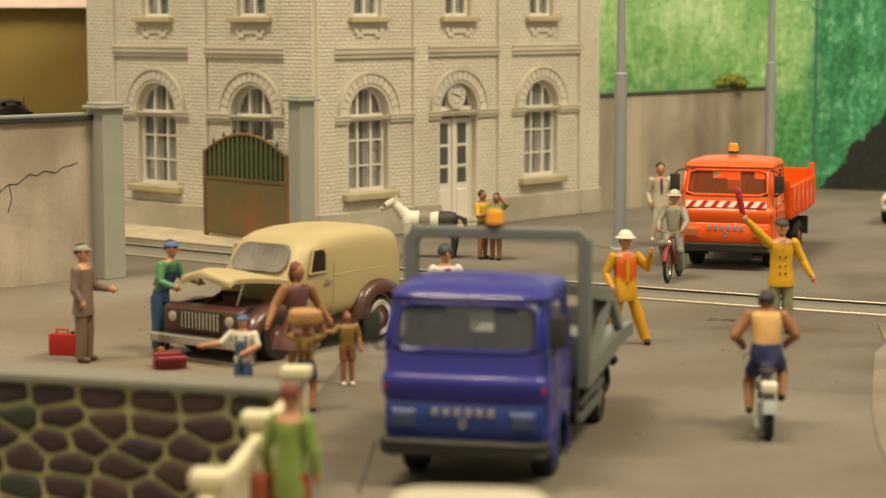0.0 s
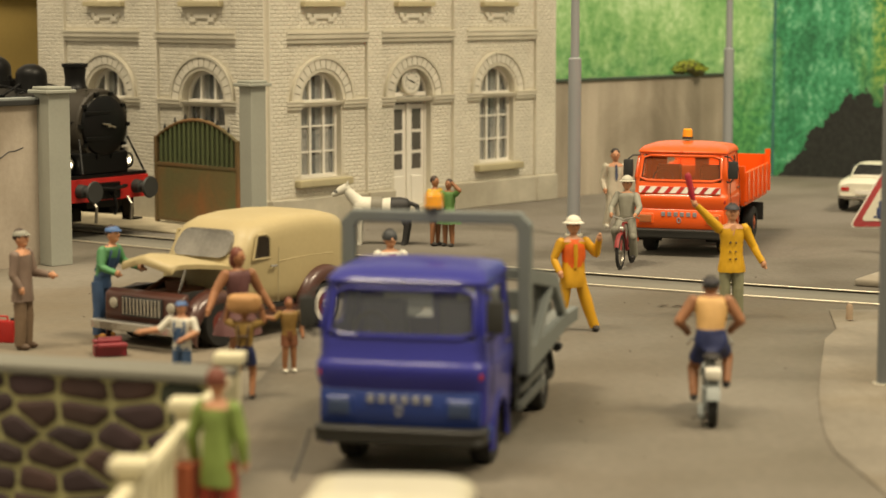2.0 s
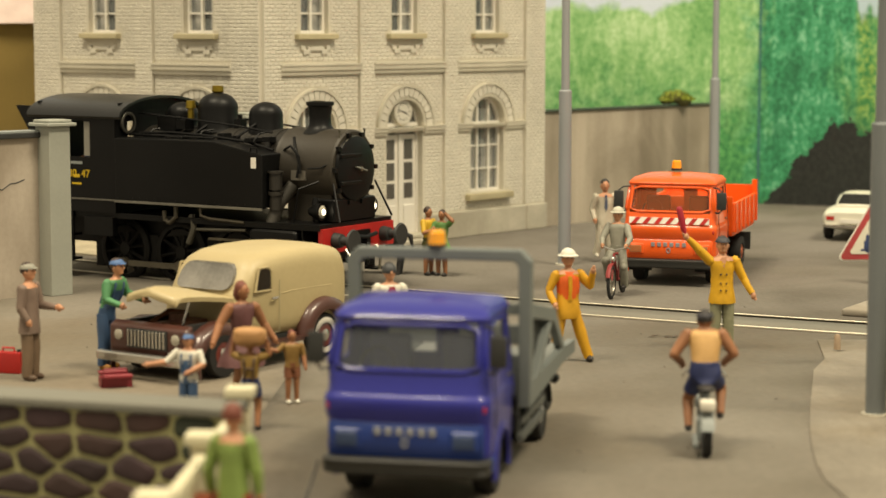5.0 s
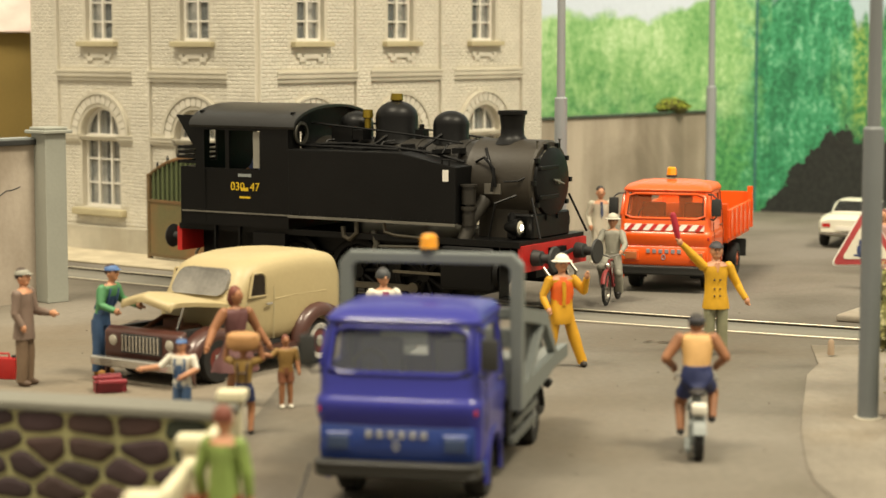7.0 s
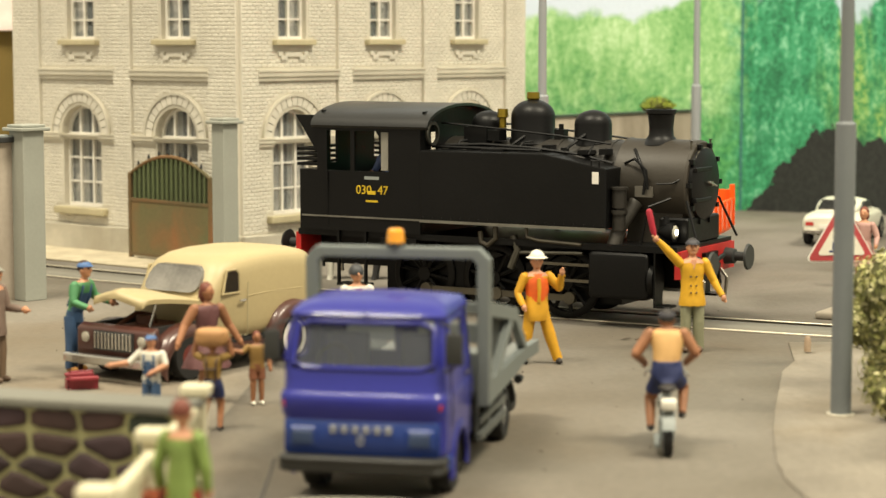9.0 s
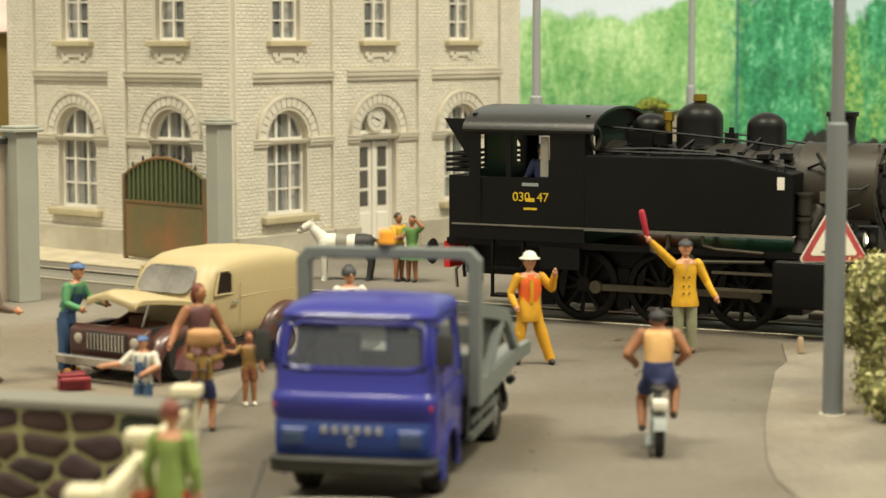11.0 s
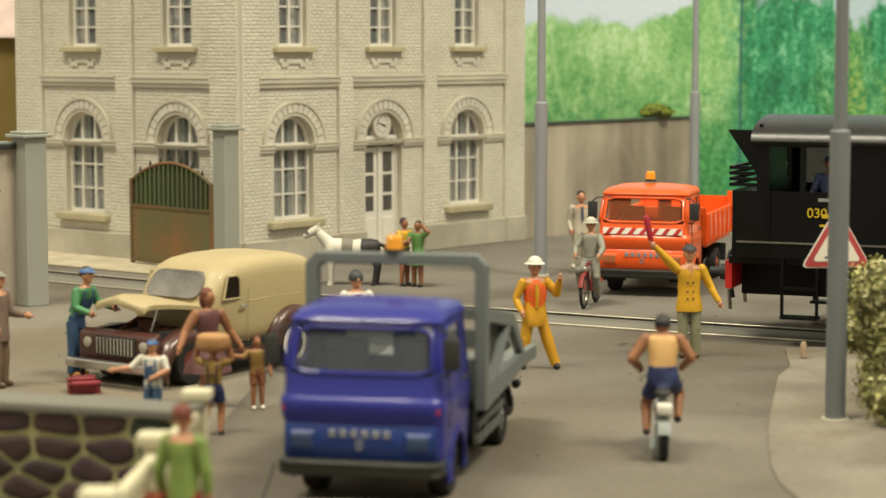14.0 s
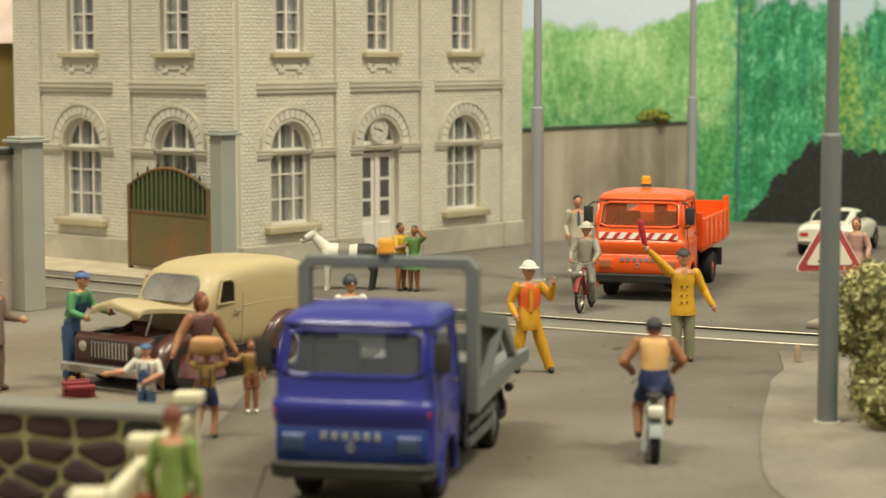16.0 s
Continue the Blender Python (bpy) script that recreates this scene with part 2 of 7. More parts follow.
# the part behind the stone wall, which holds the road above the lower ground
bm = fresh()
near = offset_line(-0.86, -32, -1.99)
low = [-32 + (x + 32) * 29.129 / 30.01 for x, _ in near]
strip(bm, [(x, 23.36 - 0.303 * (x + 2.9)) for x in low], near, -1.3, 0.0)
single("road", bm, ROAD, spot(0, 0, 0), "grey card road held up by the stone wall, dusty", "road", kind="structure", smooth=0)
# road beyond the rails; the weaker lamp light is in its colour
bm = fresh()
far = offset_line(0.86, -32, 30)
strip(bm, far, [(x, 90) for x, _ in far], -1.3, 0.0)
single("road", bm, FAR_ROAD_DIMMED, spot(0, 0, 0), "dusty grey card road beyond the rails, lamp falloff in its colour", "road", kind="structure", smooth=0)
bm = fresh()
strip(bm, offset_line(-0.64, -32, 30), offset_line(0.64, -32, 30), -1.3, -0.012)
single("track_infill", bm, mat("infill_grey", "77746a", 0.85, vary=0.1, grain=1.0), spot(0, 0, 0), "dark grey road infill between the rails", "road", kind="structure", smooth=0)
for side in (-1, 1):
    rail = thing("rail", spot(0, 0, 0), "steel rail with a polished top, set flush in the road", "rail", "rails of the crossing", "structure")
    bm = fresh()
    strip(bm, offset_line(side * 0.755, -32, 30, 120), offset_line(side * 0.825, -32, 30, 120), -0.05, 0.012)
    part("rail_body", bm, RAILSIDE, rail, smooth=0)
    bm = fresh()
    strip(bm, offset_line(side * 0.715, -32, 30, 120), offset_line(side * 0.755, -32, 30, 120), 0.005, 0.03)
    part("rail_head", bm, RAILTOP, rail, "polished rail head", smooth=0)

# sandy strip before the left wing, and the pale pavements
bm = fresh()
a = offset_line(1.6, -30, -5.4, 30)
strip(bm, a, [(x, y + 9) for x, y in a], 0.0, 0.06)
single("pavement", bm, SAND, spot(0, 0, 0), "pale sandy strip along the building's foot", "pavement", kind="structure", smooth=0)
bm = fresh()
edge = [(6.05, 36.2), (5.8, 34.1), (5.42, 33.0), (5.15, 31.6), (4.82, 29.9), (4.55, 28.4), (4.34, 27.0), (4.2, 25.9), (4.14, 24.9), (4.3, 23.0), (4.5, 18.0)]
strip(bm, edge, [(16, y) for _, y in edge], 0.0, 0.022)
single("pavement", bm, PAVE, spot(0, 0, 0), "pale card pavement with a worn uneven edge", "pavement", kind="structure", smooth=0)
bm = fresh()
strip(bm, [(7.05, 39.3), (9, 38.2), (16, 34.8)], [(8.4, 41.6), (10.5, 43.4), (16, 46)], 0.0, 0.14)
soften(bm, 0.03, 1)
single("pavement", bm, PAVE, spot(0, 0, 0), "pale raised pavement corner beyond the rails", "pavement", kind="structure", smooth=0)


# ---- the painted backdrop: two boards that meet at an upright joint ----
def backdrop_mat():
    m = bpy.data.materials.new("painted_trees")
    m.use_nodes = True
    nt = m.node_tree
    b = nt.nodes["Principled BSDF"]
    b.inputs["Roughness"].default_value = 0.6
    co = nt.nodes.new("ShaderNodeTexCoord")
    sep = nt.nodes.new("ShaderNodeSeparateXYZ")
    nt.links.new(co.outputs["Object"], sep.inputs[0])

    def noise_of(scale, detail, stretch=(1, 1, 1), dist=0.0):
        mp = nt.nodes.new("ShaderNodeMapping")
        mp.inputs["Scale"].default_value = stretch
        nt.links.new(co.outputs["Object"], mp.inputs[0])
        t = nt.nodes.new("ShaderNodeTexNoise")
        t.inputs["Scale"].default_value, t.inputs["Detail"].default_value, t.inputs["Distortion"].default_value = scale * 87, detail, dist
        nt.links.new(mp.outputs[0], t.inputs["Vector"])
        return t.outputs["Fac"]

    def maths(op, a, c):
        k = nt.nodes.new("ShaderNodeMath")
        k.operation = op
        for s, v in ((0, a), (1, c)):
            if isinstance(v, (int, float)):
                k.inputs[s].default_value = v
            else:
                nt.links.new(v, k.inputs[s])
        return k.outputs[0]

    def ramp_of(fac, stops):
        r = nt.nodes.new("ShaderNodeValToRGB")
        while len(r.color_ramp.elements) < len(stops):
            r.color_ramp.elements.new(0.5)
        for e, (p, c) in zip(r.color_ramp.elements, stops):
            e.position, e.color = p, (*lin(c), 1)
        nt.links.new(fac, r.inputs["Fac"])
        return r.outputs["Color"]

    def mixed(fac, a, c):
        k = nt.nodes.new("ShaderNodeMix")
        k.data_type = "RGBA"
        nt.links.new(fac, k.inputs["Factor"])
        for s, v in ((6, a), (7, c)):
            if isinstance(v, str):
                k.inputs[s].default_value = (*lin(v), 1)
            else:
                nt.links.new(v, k.inputs[s])
        return k.outputs[2]

    def step(v, lo, hi):
        r = nt.nodes.new("ShaderNodeMapRange")
        r.inputs["From Min"].default_value, r.inputs["From Max"].default_value = lo, hi
        nt.links.new(v, r.inputs["Value"])
        return r.outputs["Result"]

    x, z = maths("MULTIPLY", sep.outputs["X"], 87.0), maths("MULTIPLY", sep.outputs["Z"], 87.0)
    vor = nt.nodes.new("ShaderNodeTexVoronoi")
    vor.feature, vor.inputs["Scale"].default_value = "SMOOTH_F1", 0.62 * 87
    bent = nt.nodes.new("ShaderNodeVectorMath")
    bent.operation = "MULTIPLY_ADD"
    jitter = nt.nodes.new("ShaderNodeTexNoise")
    jitter.inputs["Scale"].default_value = 0.9 * 87
    nt.links.new(co.outputs["Object"], jitter.inputs["Vector"])
    nt.links.new(jitter.outputs["Color"], bent.inputs[0])
    bent.inputs[1].default_value = (0.9 * S, 0.9 * S, 0.9 * S)
    nt.links.new(co.outputs["Object"], bent.inputs[2])
    nt.links.new(bent.outputs[0], vor.inputs["Vector"])
    crown = maths("SUBTRACT", 1.0, vor.outputs["Distance"])
    dabs, clump, tall = noise_of(7.5, 9, (1, 1, 0.75), 0.7), noise_of(0.35, 6), noise_of(0.5, 5, (1, 1, 0.22), 0.4)
    strokes, tufts = noise_of(3.2, 8, (1, 1, 0.35), 0.5), noise_of(2.0, 8, (1, 1, 1), 0.3)
    leafy = maths("ADD", maths("ADD", maths("MULTIPLY", dabs, 0.4), maths("MULTIPLY", strokes, 0.35)), maths("MULTIPLY", crown, 0.3))
    light_green = ramp_of(leafy, [(0.36, "4f8a4c"), (0.48, "74a866"), (0.58, "93bd80"), (0.72, "bcd8a8")])
    deep_green = ramp_of(maths("ADD", maths("MULTIPLY", dabs, 0.5), maths("MULTIPLY", strokes, 0.5)), [(0.36, "1a6040"), (0.46, "2b8056"), (0.54, "3f986c"), (0.66, "80c09c")])
    yellowish = ramp_of(dabs, [(0.4, "3f8440"), (0.62, "a3b448")])
    deep = mixed(maths("MULTIPLY", step(tall, 0.57, 0.66), 0.6), deep_green, yellowish)
    deep = mixed(maths("MULTIPLY", step(noise_of(0.6, 6, (1, 1, 0.5)), 0.5, 0.64), 0.8), deep, ramp_of(dabs, [(0.4, "145436"), (0.62, "2c7a54")]))
    low = mixed(step(maths("ADD", z, maths("MULTIPLY", tufts, 5.0)), 4.6, 6.6), ramp_of(dabs, [(0.4, "2a7440"), (0.65, "57a05c")]), light_green)
    trees = mixed(step(maths("ADD", x, maths("MULTIPLY", tufts, 2.4)), 0.6, 1.5), low, deep)
    # the sky above an uneven line of tree tops, higher towards the deep green
    ragged = maths("ADD", maths("MULTIPLY", clump, 2.2), maths("MULTIPLY", tufts, 0.7))
    top = maths("ADD", maths("ADD", 4.55, ragged), maths("MULTIPLY", maths("MAXIMUM", maths("ADD", x, 2.2), 0.0), 0.5))
    sky = step(maths("SUBTRACT", z, top), -0.1, 0.15)
    whole = mixed(sky, trees, "c6d2e2")
    # gaps of sky between the conifer tops of the darker board
    gap = step(maths("SUBTRACT", maths("ADD", z, maths("MULTIPLY", tall, 6.0)), maths("MULTIPLY", tufts, 1.0)), 9.0, 9.3)
    whole = mixed(maths("MULTIPLY", gap, step(x, 0.4, 0.8)), whole, "aec4cf")
    # a black painted bush low on the darker board
    hill = maths("MINIMUM", maths("MULTIPLY", maths("SUBTRACT", x, 0.1), 1.15), maths("SUBTRACT", 2.75, maths("MULTIPLY", x, 0.12)))
    edge = maths("ADD", maths("MULTIPLY", tufts, 1.3), maths("MULTIPLY", dabs, 0.5))
    black = step(maths("SUBTRACT", maths("ADD", hill, edge), z), 0.84, 0.9)
    whole = mixed(black, whole, ramp_of(dabs, [(0.4, "171a18"), (0.65, "262a27")]))
    nt.links.new(whole, b.inputs["Base Color"])
    bp = nt.nodes.new("ShaderNodeBump")
    bp.inputs["Strength"].default_value, bp.inputs["Distance"].default_value = 0.4, 0.03 * S
    nt.links.new(dabs, bp.inputs["Height"])
    nt.links.new(bp.outputs["Normal"], b.inputs["Normal"])
    return m


TREES = backdrop_mat()
bm = fresh()
box(bm, -24, 0, 0, 0.3, -0.06, 22)
single("backdrop", bm, TREES, spot(9.2, 64.2, 0, 0, 0, 4), "painted backdrop board of light green trees under a pale sky", "backdrop", kind="structure")
bm = fresh()
box(bm, 0.02, 26, 0, 0.3, -0.06, 22)
single("backdrop", bm, TREES, spot(9.2, 64.2, 0, 0, 0, -22), "painted backdrop board of deep green trees with a black bush", "backdrop", kind="structure")

bm = fresh()
box(bm, -0.035, 0.035, -0.03, 0.01, -0.06, 22)
single("trim", bm, mat("joint_teal", "3c7470", 0.7), spot(9.2, 64.19, 0, 0, 0, -9), "dark upright joint between the backdrop boards", "trim", kind="structure")

# ---- walls ----
def wall_run(name, p, q, height, thick, material, cap_mat, label, cap=0.1, over=0.06):
    """A wall with a coping, from p to q in plan."""
    d = Vector((q[0] - p[0], q[1] - p[1]))
    ob = thing(name, spot(p[0], p[1], 0, 0, 0, math.degrees(math.atan2(d.y, d.x))), label, "wall", kind="structure")
    bm = fresh()
    box(bm, 0, d.length, 0, thick, -0.05, height)
    part("wall_face", bm, material, ob, smooth=0)
    bm = fresh()
    box(bm, -0.02, d.length + 0.02, -over, thick + over, height, height + cap)
    soften(bm, 0.02, 2)
    part("coping", bm, cap_mat, ob, "flat coping", smooth=0)
    return ob


wall_run("wall_north", (2.25, 56.75), (7.52, 62.5), 3.1, 0.25, CONCRETE, CAPGREEN, "stained beige concrete wall with a dark green cap", 0.07)
left_wall = wall_run("wall_west", (-16.0, 34.7), (-8.6, 42.35), 3.2, 0.3, PLASTER, DARK, "cracked pale plaster wall with a dark coping", 0.11, 0.1)
bm = fresh()
box(bm, 0, 10.64, -0.07, 0.37, 3.3, 3.345)
part("coping_top", bm, GREY, left_wall, "thin pale grey top slab", smooth=0)
# the crack
bm = fresh()
random.seed(4)
pts, x, z = [], 7.4, 1.75
while x < 10.4:
    pts.append((x, -0.004, z))
    x += random.uniform(0.08, 0.2)
    z += random.uniform(-0.05, 0.14)
for a, b in zip(pts, pts[1:]):
    tube(bm, [a, b], 0.012, 5)
tube(bm, [pts[9], (pts[9][0] + 0.05, -0.004, pts[9][2] - 0.3), (pts[9][0] - 0.04, -0.004, pts[9][2] - 0.55)], 0.01, 5)
part("crack", bm, DARK, left_wall, "dark branching crack")


def pillar(x, y, w, d, h, turn):
    ob = thing("gate_pillar", spot(x, y, 0, 0, 0, turn), "grey painted square gate pillar with a flat cap", "pillar", "gate pillars")
    bm = fresh()
    box(bm, -w / 2, w / 2, -d / 2, d / 2, 0, h)
    soften(bm, 0.02, 2)
    part("shaft", bm, POSTGREY, ob, smooth=0)
    bm = fresh()
    box(bm, -w / 2 - 0.1, w / 2 + 0.1, -d / 2 - 0.1, d / 2 + 0.1, h, h + 0.07)
    box(bm, -w / 2 - 0.03, w / 2 + 0.03, -d / 2 - 0.03, d / 2 + 0.03, h + 0.07, h + 0.13)
    soften(bm, 0.015, 1)
    part("cap", bm, POSTGREY, ob, "flat stepped cap", smooth=0)
    return ob


pillar(-8.36, 42.35, 0.5, 0.5, 3.43, 44)
pillar(-4.85, 47.05, 0.42, 0.42, 3.38, 44)


# ---- the iron gate leaf, swung open ----
def gate():
    p, q = Vector((-7.48, 50.15)), Vector((-5.25, 48.0))
    d = q - p
    w = d.length
    g = thing("iron_gate", spot(p.x, p.y, 0, 0, 0, math.degrees(math.atan2(d.y, d.x))), "rusty green iron gate leaf with an arched barred top, standing open", "gate")
    rust = mat("rusty_iron", "7a5532", 0.7, vary=0.2, grain=2, other="565034")
    green = mat("gate_green", "5c6440", 0.7, vary=0.14, grain=1.1, other="6a5a3a", bump=0.3, stain="8a5a34", spread=0.9)
    bm = fresh()
    box(bm, 0.12, w - 0.12, -0.03, 0.03, 0.12, 1.42)
    part("panel", bm, green, g, "green sheet panel with rust stains", smooth=0)

    def top(x):
        k = (x - w / 2) / (w / 2)
        return 2.02 + 0.5 * (1 - k * k)

    for x in (0.06, w - 0.06):
        bm = fresh()
        box(bm, x - 0.05, x + 0.05, -0.05, 0.05, 0.0, 2.1)
        soften(bm, 0.01, 1)
        part("stile", bm, rust, g, smooth=0)
    for z in (0.12, 1.42):
        bm = fresh()
        box(bm, 0.1, w - 0.1, -0.05, 0.05, z, z + 0.07)
        part("cross_rail", bm, rust, g, smooth=0)
    bm = fresh()
    tube(bm, [(0.06 + (w - 0.12) * i / 16, 0, top(0.06 + (w - 0.12) * i / 16)) for i in range(17)], 0.045, 8)
    part("arched_rail", bm, rust, g)
    bm = fresh()
    outline = [(0.08, 1.46), (w - 0.08, 1.46)] + [(x, top(x) - 0.02) for x in [w - 0.08 - (w - 0.16) * i / 12 for i in range(13)]]
    loft(bm, [[(x, y, z) for x, z in outline] for y in (0.03, 0.045)], True, (True, True))
    part("backing_sheet", bm, mat("backing_green", "3e4a2c", 0.8, vary=0.15, grain=1.5, other="3f4029"), g, "dark green sheet behind the bars", smooth=0)
    bars = 17
    for i in range(1, bars):
        x = 0.08 + (w - 0.16) * i / bars
        bm = fresh()
        tube(bm, [(x, 0, 1.46), (x, 0, top(x) - 0.02)], 0.034, 6)
        part("bar", bm, mat("bar_green", "5f6a44", 0.7, vary=0.15, grain=2), g)
    for i in range(1, 8):
        x = w * i / 8
        bm = fresh()
        tube(bm, [(x, 0, top(x)), (x, 0, top(x) + 0.08), (x, 0, top(x) + 0.17)], [0.02, 0.035, 0.004], 6)
        part("finial", bm, DARK, g)


gate()


# ---- street lamps ----
def lamp_post(x, y, step, paint=POLE, height=9.5):
    ob = thing("street_lamp", spot(x, y, 0), "grey tubular lamp post with a thinner upper tube", "street lamp", "street lamps")
    bm = fresh()
    tube(bm, [(0, 0, 0), (0, 0, 0.04)], 0.2, 16)
    part("base_plate", bm, STONE, ob)
    bm = fresh()
    tube(bm, [(0, 0, 0), (0, 0, step - 0.03), (0, 0, step)], [0.145, 0.145, 0.115], 20)
    part("lower_tube", bm, paint, ob)
    bm = fresh()
    tube(bm, [(0, 0, step), (0, 0, height)], [0.098, 0.08], 18)
    part("upper_tube", bm, paint, ob)
    return ob


lamp_post(2.3, 47.7, 4.0)
lamp_post(5.62, 29.2, 4.13, mat("pole_dark_grey", "6f7476", 0.5, vary=0.05, grain=2, bump=0.08))
lamp_post(7.32, 60.2, 3.95)


# ---- the station building: two wings that meet at a right corner ----
Z_PLINTH, Z_SILL, Z_OPEN, Z_IMP, Z_SPRING, Z_STRING = 0.66, 0.92, 1.12, 2.74, 2.92, 4.28
STRING_H, UP_SILL, UP_TOP, EAVES = 0.26, 5.12, 7.15, 8.6


def arch_pts(c, h, zs, n=14):
    return [(c + h * math.cos(math.pi * i / n), zs + h * math.sin(math.pi * i / n)) for i in range(n + 1)]


def wall_bay(bm, u0, u1, c, h, zb, z1, y, deep, arched=True, zs=Z_SPRING, z0=0.0):
    """A bay of wall with one opening through it, drawn as a face with its reveals."""
    zt = zs + (h if arched else 0)

    def quad(*p):
        bm.faces.new([bm.verts.new(q) for q in p])

    quad((u0, y, z0), (c - h, y, z0), (c - h, y, z1), (u0, y, z1))
    quad((c + h, y, z0), (u1, y, z0), (u1, y, z1), (c + h, y, z1))
    if zb > z0:
        quad((c - h, y, z0), (c + h, y, z0), (c + h, y, zb), (c - h, y, zb))
    out = arch_pts(c, h, zs) if arched else [(c + h, zs), (c - h, zs)]
    for (xa, za), (xb, zb2) in zip(out, out[1:]):
        quad((xb, y, zb2), (xa, y, za), (xa, y, z1), (xb, y, z1))
        quad((xa, y, za), (xb, y, zb2), (xb, y + deep, zb2), (xa, y + deep, za))
    for s in (-1, 1):
        quad((c + s * h, y, zb), (c + s * h, y, zs), (c + s * h, y + deep, zs), (c + s * h, y + deep, zb))
    quad((c - h, y, zb), (c + h, y, zb), (c + h, y + deep, zb), (c - h, y + deep, zb))


def window(parent, c, h, zb, zs, y, arched, rows, cols=3):
    """A white casement with bars, glass and drawn curtains, set into the reveal."""
    w = new("window")
    w.empty_display_size = 0.003
    w.parent = parent
    bm = fresh()
    t = 0.07
    out = [(c - h, zb), (c + h, zb)] + (arch_pts(c, h, zs) if arched else [(c + h, zs), (c - h, zs)])
    ins = [(c - h + t, zb + t), (c + h - t, zb + t)] + (arch_pts(c, h - t, zs) if arched else [(c + h - t, zs - t), (c - h + t, zs - t)])
    for k in range(len(out)):
        a, b, d, e = out[k], out[(k + 1) % len(out)], ins[(k + 1) % len(ins)], ins[k]
        if math.dist(a, b) < 1e-6:
            continue
        prism(bm, [a, b, d, e], y - 0.04, y + 0.05)
    part("window_frame", bm, WHITE, w, smooth=0)
    top = zs + (h if arched else 0)
    for i in range(1, cols):
        x = c - h + 2 * h * i / cols
        hi = zs + math.sqrt(max(h * h - (x - c) ** 2, 0)) - 0.03 if arched else zs - 0.03
        bm = fresh()
        box(bm, x - 0.035, x + 0.035, y - 0.05, y + 0.03, zb + 0.03, hi)
        part("mullion", bm, WHITE, w, smooth=0)
    for i in range(1, rows):
        z = zb + (zs - zb) * i / rows
        bm = fresh()
        box(bm, c - h + 0.03, c + h - 0.03, y - 0.035, y + 0.02, z - 0.02, z + 0.02)
        part("glazing_bar", bm, WHITE, w, smooth=0)
    if arched:
        bm = fresh()
        box(bm, c - h + 0.03, c + h - 0.03, y - 0.06, y + 0.03, zs - 0.06, zs + 0.03)
        part("transom", bm, WHITE, w, smooth=0)
    bm = fresh()
    outline = [(c - h + 0.02, zb + 0.02), (c + h - 0.02, zb + 0.02)] + (arch_pts(c, h - 0.02, zs)[0:] if arched else [(c + h - 0.02, zs - 0.02), (c - h + 0.02, zs - 0.02)])
    prism(bm, outline, y + 0.02, y + 0.03)
    g = part("pane", bm, GLASS, w, "clear glazing", smooth=0)
    g.visible_shadow = False
    for s in (-1, 1):
        bm = fresh()
        n, x0, x1 = 12, c + s * h * 0.22, c + s * h
        rings = [[(x0 + (x1 - x0) * i / n, y + 0.16 + 0.03 * (i % 2), z) for i in range(n + 1)] for z in (zb, top)]
        loft(bm, rings, False, (False, False))
        part("curtain", bm, CURTAIN, w, "drawn pale curtain", smooth=0)
    return w


def archivolt(parent, c, h, zs, y):
    """The moulded ring of stones over an arched opening."""
    arch = new("arch")
    arch.parent = parent
    n = 15
    for k in range(n):
        a0, a1 = math.pi * (k + 0.06) / n, math.pi * (k + 0.94) / n
        bm = fresh()
        r0, r1 = h + 0.1, h + 0.32
        prism(bm, [(c + r * math.cos(a), zs + r * math.sin(a)) for r, a in ((r0, a0), (r1, a0), (r1, a1), (r0, a1))], y - 0.07, y + 0.02)
        part("voussoir", bm, BRICK, arch, smooth=0)
    for r0, r1, d in ((h + 0.01, h + 0.10, 0.045), (h + 0.32, h + 0.38, 0.10)):
        bm = fresh()
        out, ins = arch_pts(c, r1, zs, 20), arch_pts(c, r0, zs, 20)
        loft(bm, [[(a[0], y + 0.02, a[1]), (a[0], y - d, a[1]), (b[0], y - d, b[1]), (b[0], y + 0.02, b[1])] for a, b in zip(out, ins)], True, (True, True))
        part("arch_ring", bm, STONE, arch, "moulded arch ring", smooth=40)


def moulding(parent, name, u0, u1, z0, z1, y, out, material=STONE):
    bm = fresh()
    k = (z1 - z0)
    prism(bm, [(y + 0.03, z0), (y - out * 0.55, z0), (y - out * 0.6, z0 + k * 0.3), (y - out * 0.85, z0 + k * 0.4), (y - out * 0.85, z0 + k * 0.75), (y - out, z0 + k * 0.82), (y - out, z1), (y + 0.03, z1)], u0, u1, axis="x")
    part(name, bm, material, parent, smooth=0)


